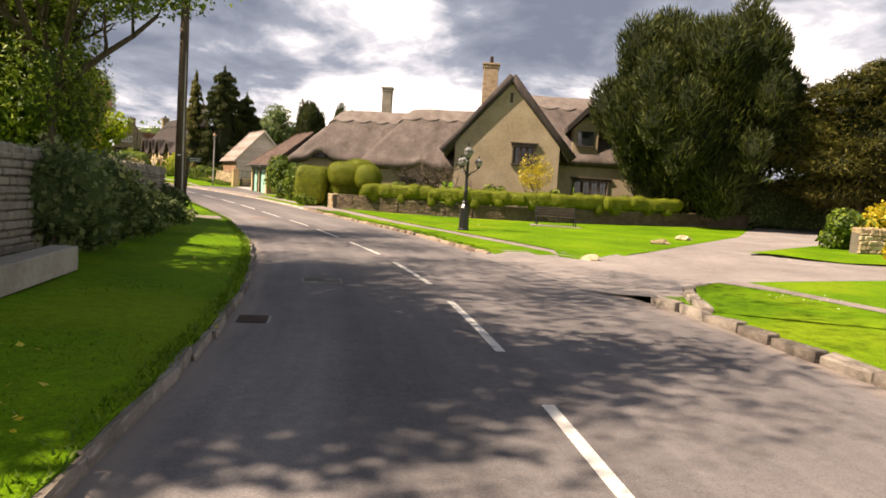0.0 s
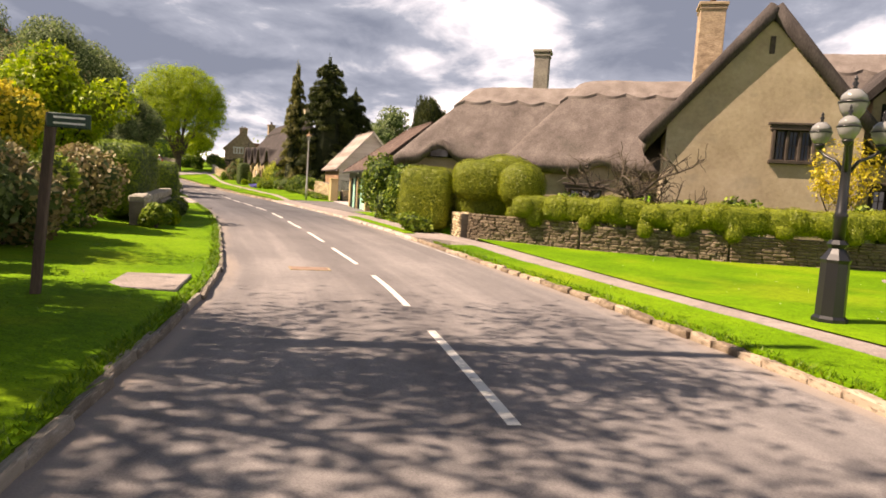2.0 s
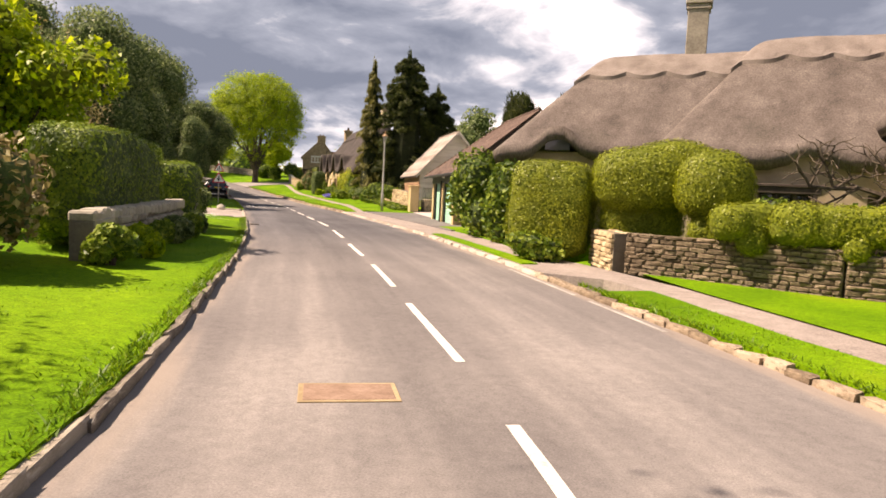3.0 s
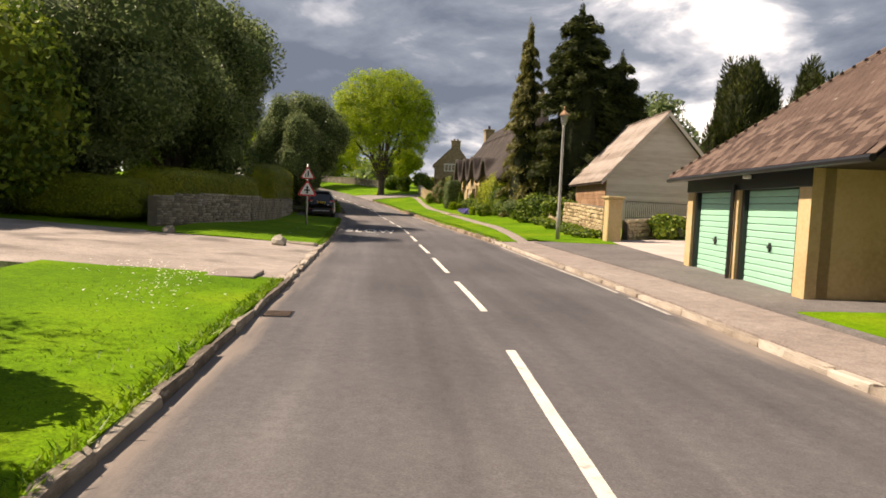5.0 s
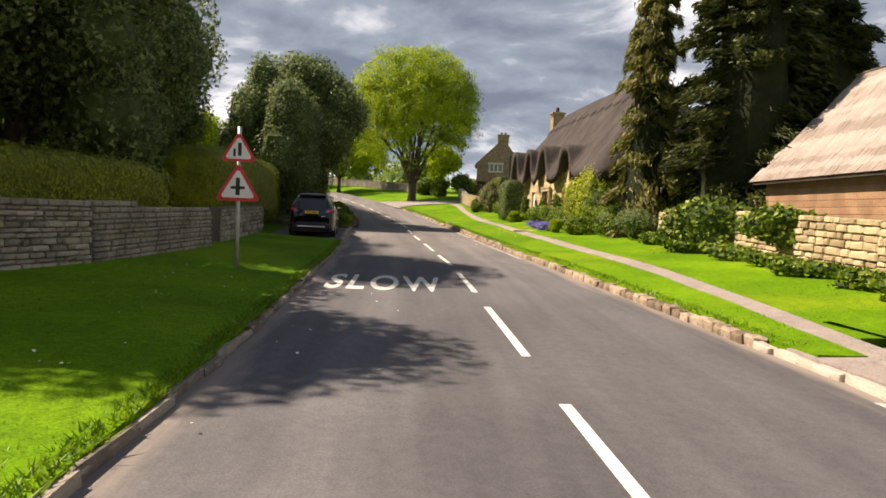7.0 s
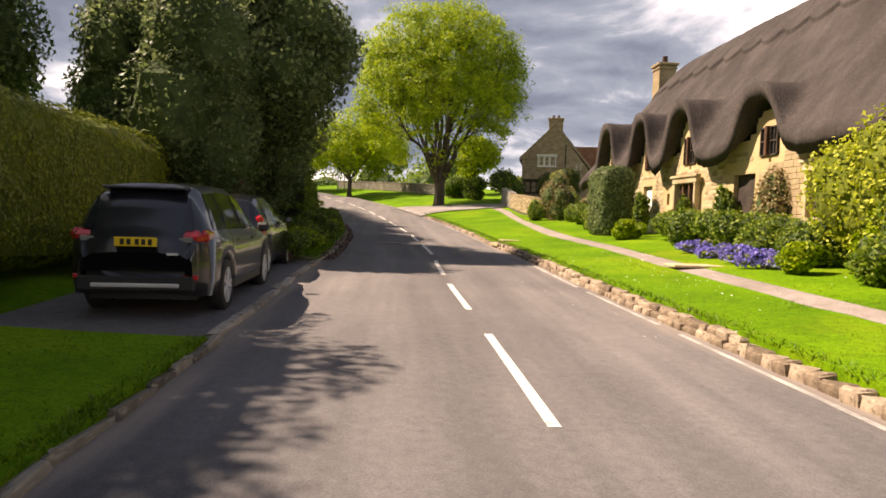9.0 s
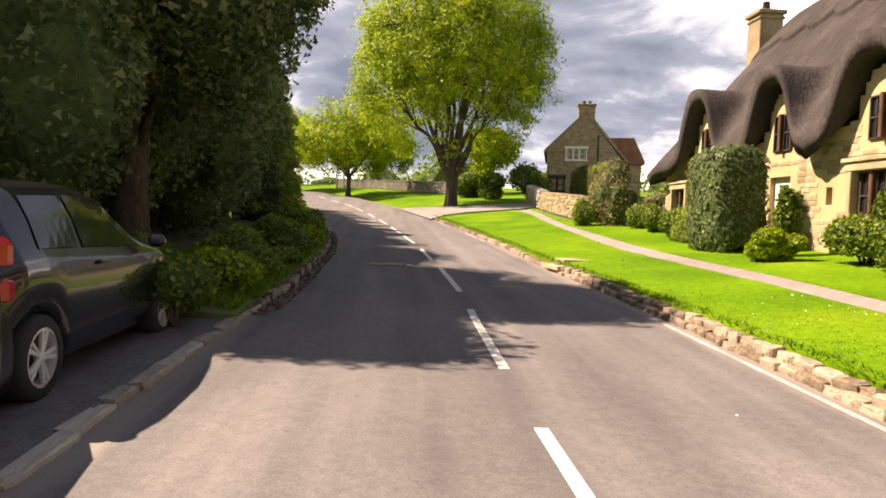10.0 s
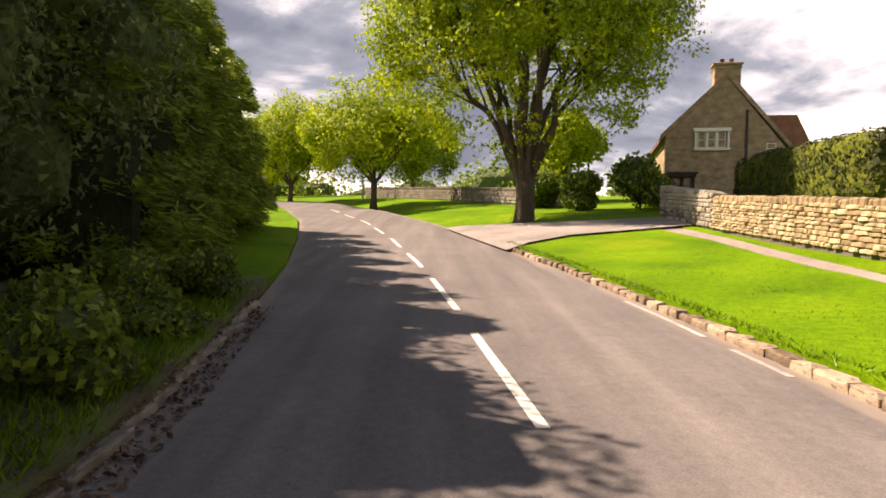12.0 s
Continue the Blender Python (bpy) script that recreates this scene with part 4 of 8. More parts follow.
def roof_form(length, width, eave, ridge, hip0, hip1, dormers=(), lift_ends=0.0):
    """Height of a thatched roof over (u along, v across); hips of 0 are gables."""
    half = width / 2

    def z(u, v):
        f = (half - abs(v)) / half
        f = 1 - soft_max(1 - f, 0.0, 0.08) if f > 0.8 else f
        if hip0:
            f = soft_min(f, u / hip0, 0.12)
        if hip1:
            f = soft_min(f, (length - u) / hip1, 0.12)
        h = eave + (ridge - eave) * f
        for u0, w, tall, side in dormers:
            k = (u - u0) / w
            if abs(k) < 1.6 and v * side > 0:
                arch = eave + tall * math.exp(-(abs(k) ** 3.4) * 1.1) - 0.02
                h = soft_max(h, arch, 0.14)
        return h + 0.035 * noise.noise(Vector((u * 0.8, v * 0.8, eave))) + 0.015 * noise.noise(Vector((u * 3, v * 3, 1)))

    return z


def thatch(parent, length, width, eave, ridge, hip0, hip1, dormers, mats, m, thick=0.38, cap=True, nu=None, nv=36):
    z = roof_form(length, width, eave, ridge, hip0, hip1, dormers)
    nu = nu or int(length / 0.22)
    us, vs = np.linspace(0, length, nu), np.linspace(-width / 2, width / 2, nv)
    top = [[(u, v, z(u, v)) for v in vs] for u in us]
    inset = 0.10

    def low(u, v):
        uu = min(max(u, inset), length - inset)
        vv = min(max(v, -width / 2 + inset), width / 2 - inset)
        return (uu, vv, z(u, v) - thick)

    bot = [[low(u, v) for v in vs] for u in us]
    me = Mesh().grid(top)
    k = len(me.v)
    me.grid([r[::-1] for r in bot])
    w = len(vs)
    ring = [(0, j) for j in range(w)] + [(i, w - 1) for i in range(1, nu)] + [(nu - 1, j) for j in range(w - 2, -1, -1)] + [(i, 0) for i in range(nu - 2, 0, -1)]
    for a, b in zip(ring, ring[1:] + ring[:1]):
        me.f.append((b[0] * w + b[1], a[0] * w + a[1], k + a[0] * w + (w - 1 - a[1]), k + b[0] * w + (w - 1 - b[1])))
        me.m.append(0)
    roof = part("thatched_roof", me, mats, parent, smooth=True, m=m)
    if cap:
        u0, u1 = (hip0 * 0.72 if hip0 else -0.04), (length - hip1 * 0.72 if hip1 else length + 0.04)
        half = width / 2
        cap_me = Mesh()
        for side in (-1, 1):
            rows = []
            for u in np.linspace(u0, u1, max(8, int((u1 - u0) / 0.09))):
                wide = min(0.78 + 0.16 * abs(math.sin(math.pi * u / 1.15)), half * 0.6)
                uu = min(max(u, 0), length)
                row = [(u, side * v, z(uu, side * v) + 0.13) for v in np.linspace(0, wide, 7)]
                row.append((u, side * (wide - 0.01), row[-1][2] - 0.24))
                rows.append(row if side > 0 else row[::-1])
            cap_me.grid(rows)
        part("ridge_cap", cap_me, mats if mats is THATCH_DARK else RIDGE, roof, "scalloped block ridge of newer thatch")
    return roof


def wall_panel(me, length, height, thick, openings, m, mat=0, top=None):
    """A wall along local x with openings (x0, x1, z0, z1); top(x) may trim it to a gable."""
    xs = sorted({0.0, length, *[v for o in openings for v in o[:2]]})
    zs = sorted({0.0, height, *[v for o in openings for v in o[2:4]]})
    for x0, x1 in zip(xs, xs[1:]):
        for z0, z1 in zip(zs, zs[1:]):
            cx, cz = (x0 + x1) / 2, (z0 + z1) / 2
            if not any(o[0] < cx < o[1] and o[2] < cz < o[3] for o in openings):
                me.box((cx, 0, cz), (x1 - x0, thick, z1 - z0), 0, mat, m)
    return me


def stone_window(parent, m, w, h, lights=3, frame_mat=None, bars=True, surround=True, lintel=True, post_mat=None):
    """A mullioned window in a wall along local x, outside at -y; base middle at the origin."""
    frame_mat = frame_mat or ASHLAR
    win = new("window")
    win.parent, win.matrix_basis = parent, m
    t = 0.09
    if surround:
        fr = Mesh()
        fr.box((0, -0.2, -0.06), (w + 0.3, 0.2, 0.12), 0.015).box((0, -0.2, h + 0.08), (w + 0.34, 0.2, 0.16), 0.015)
        for x in (-w / 2 - t / 2 - 0.01, w / 2 + t / 2 + 0.01):
            fr.box((x, -0.2, h / 2), (t, 0.18, h), 0.012)
        if lintel:
            fr.box((0, -0.26, h + 0.2), (w + 0.5, 0.16, 0.08), 0.015)
        part("surround", fr, frame_mat, win, "cut stone surround")
    for i in range(1, lights):
        part("mullion", Mesh().box((-w / 2 + w * i / lights, -0.16, h / 2), (0.09, 0.14, h), 0.015), post_mat or frame_mat, win)
    for i in range(lights):
        x0 = -w / 2 + w * (i + 0.5) / lights
        pw = w / lights - 0.09
        if bars:
            c = Mesh()
            for x in (x0 - pw / 2 + 0.02, x0 + pw / 2 - 0.02):
                c.box((x, -0.12, h / 2), (0.035, 0.05, h - 0.02))
            for z in (0.025, h * 0.5, h - 0.025):
                c.box((x0, -0.12, z), (pw, 0.05, 0.03))
            c.box((x0, -0.115, h / 2), (0.02, 0.03, h - 0.04))
            part("casement", c, WHITE if bars == "white" else DARKWOOD, win)
        part("pane", Mesh().box((x0, -0.10, h / 2), (pw, 0.012, h)), GLASS, win)
    return win


def chimney(parent, m, w, d, h, pots=1, mats=None, tall_pot=0.35):
    ch = part("chimney", Mesh().box((0, 0, h / 2), (w, d, h), 0.02).box((0, 0, h + 0.06), (w + 0.16, d + 0.16, 0.12), 0.02).box((0, 0, h - 0.12), (w + 0.08, d + 0.08, 0.08), 0.015), mats or ASHLAR, parent, "stone chimney stack", m=m)
    for i in range(pots):
        part("chimney_pot", Mesh().lathe([(0.11, h + 0.1), (0.13, h + 0.15), (0.10, h + 0.12 + tall_pot), (0.12, h + 0.15 + tall_pot), (0.08, h + 0.15 + tall_pot)], 12, ((i - (pots - 1) / 2) * 0.4, 0, 0)), TILE, ch, "clay chimney pot", smooth=True)
    return ch


# ---- the thatched house with a rendered gable ----
def gable_house():
    gz = 1.15
    house = thing("house", "thatched cottage with a rendered gable and long scalloped ridge", "house", (0, 42, gz))
    # ranges: (origin x, y), turn, length, width, eave, ridge, hips
    thatch(house, 9.0, 6.4, 3.0, 6.25, 2.6, 0, [(1.9, 0.6, 0.6, -1)], THATCH, pose(-12.4, 2.7, 0))
    thatch(house, 8.6, 7.4, 2.85, 6.6, 2.8, 0, [(3.9, 0.5, 0.35, -1)], THATCH, pose(-8.0, 2.4, 0))
    thatch(house, 7.2, 7.3, 3.7, 7.95, 0, 0, [], THATCH, pose(0.92, -2.75, 0, 0, 0, 90), cap=False)
    thatch(house, 10.5, 7.4, 3.75, 7.95, 0, 2.2, [], THATCH, pose(0.6, 3.1, 0))
    w = Mesh()
    wall_panel(w, 7.6, 2.9, 0.4, [(1.3, 2.1, 1.0, 1.9), (4.2, 5.2, 0.9, 1.9)], pose(-11.6, 0.2, 0))
    wall_panel(w, 6.2, 2.9, 0.4, [(2.2, 3.4, 0.9, 1.9), (4.6, 5.4, 0.0, 1.95)], pose(-7.4, -0.75, 0))
    w.box((-7.4, 0, 1.45), (0.4, 1.6, 2.9)).box((-11.6, 3.0, 1.45), (0.4, 5.6, 2.9))
    part("wall", w, RENDERED, house)
    gw = Mesh()
    opening = (3.35, 4.45, 3.2, 4.15)
    xs = sorted({opening[0], opening[1], *np.linspace(0, 5.9, 46)})
    for x0, x1 in zip(xs, xs[1:]):
        xm = (x0 + x1) / 2
        top = 7.72 - abs(xm - 2.95) * 1.165
        if opening[0] < xm < opening[1]:
            gw.box((xm, 0, opening[2] / 2), (x1 - x0, 0.4, opening[2]), 0, 0, pose(-2.05, -2.52, 0))
            gw.box((xm, 0, (opening[3] + top) / 2), (x1 - x0, 0.4, top - opening[3]), 0, 0, pose(-2.05, -2.52, 0))
        else:
            gw.box((xm, 0, top / 2), (x1 - x0, 0.4, top), 0, 0, pose(-2.05, -2.52, 0))
    gw.box((-1.85, 0.4, 2.0), (0.4, 5.0, 4.0)).box((3.65, 0.4, 2.0), (0.4, 5.0, 4.0))
    part("gable_wall", gw, RENDERED, house, "lime-rendered gable wall, stained")
    # slit without an opening; its inner shade is put in as a dark block
    part("gable_slit", Mesh().box((0.95, -2.73, 6.85), (0.16, 0.06, 0.55), 0.01), DARKWOOD, house)
    # thick thatch verge along the gable; edge shadow is put into its dark colour
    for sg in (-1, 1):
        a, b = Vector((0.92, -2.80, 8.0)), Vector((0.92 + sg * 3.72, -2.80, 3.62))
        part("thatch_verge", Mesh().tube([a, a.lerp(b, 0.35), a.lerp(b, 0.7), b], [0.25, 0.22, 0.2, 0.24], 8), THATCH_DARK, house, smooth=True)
    stone_window(house, pose(1.85, -2.57, 3.2), 1.1, 0.95, 3, DARKWOOD, True, True, True)
    stone_window(house, pose(-9.9, 0.0, 1.0), 0.8, 0.9, 2, DARKWOOD)
    stone_window(house, pose(-4.6, -0.95, 0.9), 1.2, 1.0, 3, DARKWOOD)
    stone_window(house, pose(-6.9, 0.0, 0.9), 1.0, 1.0, 2, DARKWOOD)
    # eyebrow window deep in the thatch
    part("eyebrow_window", Mesh().box((-10.5, -0.30, 3.15), (0.75, 0.12, 0.5), 0.02), GLASS, house, "small dark window under an eyebrow of thatch")
    part("wall", wall_panel(Mesh(), 6.3, 3.9, 0.4, [(1.2, 3.2, 1.75, 2.5)], pose(3.9, -0.1, 0)), RENDERED, house)
    stone_window(house, pose(6.1, -0.1, 1.75), 2.0, 0.75, 4, DARKWOOD)
    # half dormer in the right-hand slope
    d = new("dormer")
    d.parent, d.matrix_basis = house, pose(5.6, -0.3, 4.6)
    part("cheek", Mesh().prism([(-0.75, -0.6), (0.75, -0.6), (0.75, 1.0), (0, 1.75), (-0.75, 1.0)], 0.1, 2.6), RENDERED, d)
    part("dormer_roof", Mesh().prism([(-1.15, 0.75), (0, 1.95), (1.15, 0.75), (1.15, 1.1), (0, 2.35), (-1.15, 1.1)], -0.25, 2.8), THATCH_DARK, d)
    part("pane", Mesh().box((0, 0.06, 0.45), (0.95, 0.06, 0.85), 0.01), GLASS, d)
    part("window_sill", Mesh().box((0, 0.0, -0.04), (1.15, 0.16, 0.08), 0.01), DARKWOOD, d)
    chimney(house, pose(-0.35, 2.5, 4.5), 0.95, 0.95, 5.0, 1, FARSTONE, 0.45)
    chimney(house, pose(-7.0, 3.0, 4.6), 0.62, 0.62, 3.15, 0, GREYSTONE)
    # climbers on the front
    return house


gable_house()


# ---- the long thatched terrace ----
def terrace():
    o = Vector((-40.09, 79.95, 0))
    gz = 2.15
    turn = math.degrees(math.atan2(0.73, -0.68)) - 1.97
    # local x runs along the front to the far end, local +y away into the house on the right of the lane
    house = thing("terrace", "long golden stone terrace under dark wavy thatch", "house", (o.x, o.y, gz), turn)
    flip = Matrix.Diagonal((1, -1, 1, 1))
    u0, u1 = -9.4, 9.7
    dorm = [(-0.5 - u0, 0.98, 1.75, 1), (2.65 - u0, 0.86, 1.8, 1), (6.3 - u0, 0.98, 1.95, 1), (-4.65 - u0, 1.0, 1.4, 1)]
    thatch(house, u1 - u0, 6.75, 2.55, 7.15, 2.2, 2.2, dorm, THATCH_DARK, pose(u0, -2.9, 0), thick=0.36, nu=170, nv=52)
    ops = [(-0.93, -0.07, 2.4, 3.2), (-1.2, 0.07, 0.95, 1.85), (2.27, 3.03, 2.45, 3.28), (5.87, 6.73, 2.55, 3.42), (2.3, 3.1, 0.0, 1.9), (4.4, 5.4, 0.9, 1.8), (-4.1, -3.1, 0.0, 1.95), (-5.05, -4.25, 2.3, 2.98), (-7.6, -6.4, 0.9, 1.85), (7.4, 8.3, 0.9, 1.8), (0.85, 1.05, 1.25, 1.6)]
    w = Mesh()
    xs = sorted({*[v for q in ops for v in q[:2]], *np.arange(u0 + 0.6, u1 - 0.5, 0.25), u1 - 0.5})
    for x0, x1 in zip(xs, xs[1:]):
        xm, top = (x0 + x1) / 2, 2.75
        for c, wd, tall, _ in dorm:
            k = (xm - (c + u0)) / wd
            top = max(top, 2.12 + (tall - 0.15) * math.exp(-(abs(k) ** 3.4) * 1.5))
        cuts = sorted({0.0, top, *[z for q in ops if q[0] < xm < q[1] for z in q[2:] if z < top]})
        for z0, z1 in zip(cuts, cuts[1:]):
            if not any(q[0] < xm < q[1] and q[2] < (z0 + z1) / 2 < q[3] for q in ops):
                w.box((xm, -0.22, (z0 + z1) / 2), (x1 - x0, 0.44, z1 - z0))
    w.box((u0 + 0.8, -3.0, 1.6), (0.44, 5.4, 3.2)).box((u1 - 0.72, -3.0, 1.6), (0.44, 5.4, 3.2)).box(((u0 + u1) / 2, -5.7, 1.4), (u1 - u0 - 1.4, 0.44, 2.8))
    part("wall", w, ASHLAR, house, "golden stone front wall")
    # proud stones in courses over the front
    stones = []
    r = random.Random(8)
    z = 0.05
    while z < 3.9:
        c = r.choice((0.11, 0.13, 0.16))
        x = u0 + 1.0
        while x < u1 - 0.8:
            n = r.uniform(0.2, 0.46)
            xm, top = x + n / 2, 2.6
            for q, wd, tall, _ in dorm:
                k = (xm - (q + u0)) / wd
                top = max(top, 1.98 + (tall - 0.1) * math.exp(-(abs(k) ** 3.4) * 1.6))
            if z + c < top and not any(q[0] - 0.14 < x + n and q[1] + 0.14 > x and q[2] - 0.14 < z + c and q[3] + 0.22 > z for q in ops):
                stones.append((xm, z + c / 2, n, c))
            x += n
        z += c
    stones.sort(key=lambda q: abs(q[0] - 1.0))
    rest = Mesh()
    for i, (x, zz, n, c) in enumerate(stones):
        if i < 290:
            lay(house, "stone", (x, 0.0, zz), 0, (n - 0.008, 0.028, c - 0.008), STONES["gold"], 0.3)
        else:
            rest.box((x, 0.0, zz), (n - 0.008, 0.028, c - 0.008), 0.008)
    tagged(part("stone_facing", rest, COTSWOLD, house), kind="stuff")
    for a, b, c, d in ops:
        if d - c < 0.5:
            part("vent", Mesh().box(((a + b) / 2, -0.2, (c + d) / 2), (b - a, 0.05, d - c)), GLASS, house)
        elif c < 0.1:
            dr = part("door", Mesh().box(((a + b) / 2, -0.15, (c + d) / 2), (b - a, 0.07, d - c), 0.01), WHITE if a > 0 else DARKWOOD, house, "painted plank door" if a > 0 else "dark plank door in the shade")
            part("door_handle", Mesh().box((a + 0.12, -0.1, 1.0), (0.04, 0.06, 0.14), 0.01), BLACK, dr)
        else:
            stone_window(house, pose((a + b) / 2, 0, c) @ Matrix.Rotation(math.pi, 4, "Z") @ pose(0, 0.1, 0), b - a, d - c, 2 if b - a < 1.0 else 3, COTSWOLD, True, c < 2, c < 2, REDWOOD)
    chimney(house, pose(9.0, -2.9, 3.0), 0.75, 0.75, 4.4, 1, COTSWOLD, 0.3)
    chimney(house, pose(-6.2, -3.2, 5.6), 0.8, 0.8, 2.6, 1, COTSWOLD, 0.3)
    return house


terrace()


# ---- far stone house ----
def far_house():
    house = thing("house", "grey stone gabled house with a tall chimney", "house", (-60.37, 107.88, 4.2), 28.03)
    w = Mesh().prism([(-1.55, 0), (3.75, 0), (3.75, 2.7), (1.08, 6.1), (-1.55, 3.5)], 0, 9)
    part("wall", w, FARSTONE, house)
    part("roof", Mesh().prism([(-1.8, 3.25), (1.08, 6.05), (4.0, 2.55), (4.0, 2.75), (1.08, 6.28), (-1.8, 3.45)], 0.25, 9.2), TILE, house)
    part("coping", Mesh().prism([(-1.8, 3.3), (1.08, 6.1), (4.0, 2.6), (4.0, 2.85), (1.08, 6.38), (-1.8, 3.55)], -0.06, 0.25), FARSTONE, house)
    chimney(house, pose(1.08, 0.5, 5.2), 1.15, 0.75, 1.5, 2, FARSTONE, 0.2)
    stone_window(house, pose(0.45, 0.14, 2.9), 1.3, 0.75, 3, WHITE, "white", True, False)
    stone_window(house, pose(-0.8, 0.14, 0.7), 0.9, 0.85, 2, DARKWOOD)
    stone_window(house, pose(3.0, 0.14, 2.6), 0.5, 0.5, 1, WHITE, "white", False, False)
    part("drainpipe", Mesh().tube([(1.95, -0.05, 4.6), (1.95, -0.05, 0)], [0.05, 0.05], 8), BLACK, house)
    ext = Mesh().prism([(3.7, 0), (5.2, 0), (5.2, 3.0), (3.7, 3.0)], 2.5, 8)
    part("wing_wall", ext, FARSTONE, house)
    part("wing_roof", Mesh().prism([(2.0, 2.8), (5.4, 2.8), (5.4, 3.0), (4.6, 4.7), (2.0, 4.7)], 2.2, 8.2), TILE_RED, house, "red tiled roof of the rear wing")
    return house


far_house()


def golden_house():
    """Gabled house that shows over the garages."""
    h = thing("house", "golden stone gabled house with a pale tiled roof", "house", (-17.6, 67.3, 1.6), -56.6)
    part("wall", Mesh().prism([(-2.6, 0), (2.6, 0), (2.6, 2.7), (0, 5.1), (-2.6, 2.7)], 0, 7), ASHLAR, h)
    for sg in (-1, 1):
        part("roof", Mesh().prism([(0, 5.16), (sg * 2.9, 2.5), (sg * 2.9, 2.62), (0, 5.3)], -0.12, 7.1), SHINGLE, h)


golden_house()


# ---- garages with green doors ----
def garages():
    turn = math.degrees(math.atan2(-0.835, 0.55)) - 1.97
    gz = 1.47
    b = thing("garage_block", "pair of garages with mint green doors under brown tiles", "garage", (-17.79, 50.50, gz), turn)
    # local x along the front towards the start of the lane, local +y into the building
    w = Mesh()
    span = 5.3
    for x0, x1 in ((-0.32, 0.0), (2.05, 2.3), (4.4, 4.75)):
        w.box(((x0 + x1) / 2, 0.15, 1.0), (x1 - x0, 0.34, 2.0))
    w.box((-0.17, 2.7, 1.0), (0.3, 5.1, 2.0)).box((4.6, 2.7, 1.0), (0.3, 5.1, 2.0)).box((2.2, 5.2, 1.0), (5.0, 0.3, 2.0))
    part("wall", w, ASHLAR, b, "golden stone piers")
    part("fascia", Mesh().box((2.2, 0.08, 1.88), (5.1, 0.24, 0.36), 0.01), BLACK, b, "black painted timber lintel")
    for x0 in (0.0, 2.3):
        door = new("door")
        door.parent, door.matrix_basis = b, pose(x0, 0.14, 0)
        tagged(door, "mint green ribbed up-and-over door")
        for x in (0.04, 2.0):
            part("door_frame", Mesh().box((x, -0.05, 0.86), (0.09, 0.1, 1.72), 0.008), BLACK, door)
        for i in range(14):
            part("slat", Mesh().box((1.02, 0, 0.03 + 0.119 * (i + 0.5)), (1.86, 0.03, 0.113), 0.014), GREENPAINT, door)
        part("door_handle", Mesh().box((1.02, -0.035, 0.72), (0.12, 0.04, 0.05), 0.01).box((1.02, -0.02, 0.72), (0.05, 0.05, 0.16), 0.01), BLACK, door)
    part("drainpipe", Mesh().tube([(2.17, -0.08, 1.8), (2.17, -0.08, 0.0)], [0.04, 0.04], 8), BLACK, b)
    part("outside_light", Mesh().box((2.75, -0.1, 1.92), (0.16, 0.1, 0.07), 0.015), WHITE, b)
    # hipped roof of tile courses
    x0, x1, y0, y1, ze, zr, hip = -0.75, 6.6, -0.3, 5.7, 2.03, 4.45, 2.9
    yr = (y0 + y1) / 2
    c = [(x0, y0, ze), (x1, y0, ze), (x1, y1, ze), (x0, y1, ze), (x0 + hip, yr, zr), (x1 - 0.3, yr, zr)]
    base = Mesh().add([(p[0], p[1], p[2] - 0.06) for p in c], [(0, 1, 5, 4), (1, 2, 5), (2, 3, 4, 5), (3, 0, 4), (0, 3, 2, 1)])
    roof = part("roof", base, DARKWOOD, b, "hipped roof of mottled brown tiles")
    part("gutter", Mesh().tube([(x0, y0 - 0.04, ze - 0.06), (x1, y0 - 0.04, ze - 0.06)], [0.05, 0.05], 8), BLACK, roof)
    tile = Mesh().box((0, 0, 0), (1, 1, 1), 0.06).data("tile", [TILE])
    rest = Mesh()
    count = 0

    def slope(a, bb, top_a, top_b, n):
        nonlocal count
        a, bb, top_a, top_b = (Vector(v) for v in (a, bb, top_a, top_b))
        up = ((top_a + top_b) / 2 - (a + bb) / 2)
        nrm = (bb - a).cross(top_a - a).normalized()
        if nrm.z < 0:
            nrm = -nrm
        for i in range(n):
            l, r = a.lerp(top_a, i / n), bb.lerp(top_b, i / n)
            run = r - l
            k = max(1, round(run.length / 0.19))
            for j in range(k):
                p = l + run * ((j + 0.5 + (0.25 if i % 2 else -0.25) * (0 < j < k - 1)) / k) + up / n * 0.5 + nrm * 0.015
                ex, ez = run.normalized(), nrm
                ey = ez.cross(ex)
                mt = Matrix((ex, ey, ez)).transposed().to_4x4()
                mt = Matrix.Translation(p) @ mt @ pose(0, 0, 0, rk.uniform(2, 5), rk.uniform(-1.5, 1.5), rk.uniform(-1, 1))
                sz = (run.length / k - 0.006, up.length / n * 1.25, 0.022)
                if count < 300:
                    ob = new("tile", tile)
                    ob.parent = roof
                    ob.matrix_basis = mt @ Matrix.Diagonal((*sz, 1))
                else:
                    rest.box((0, 0, 0), sz, 0.006, 0, mt)
                count += 1

    slope(c[0], c[1], c[4], c[5], 22)
    slope(c[3], c[0], c[4], c[4], 22)
    tagged(part("further_tiles", rest, TILE, roof), kind="stuff")
    for a, e in ((c[0], c[4]), (c[3], c[4]), (c[4], c[5])):
        part("ridge_tile", Mesh().tube([Vector(a) + Vector((0, 0, 0.0)), Vector(e) + Vector((0, 0, 0.02))], [0.07, 0.07], 8), TILE, roof)


garages()


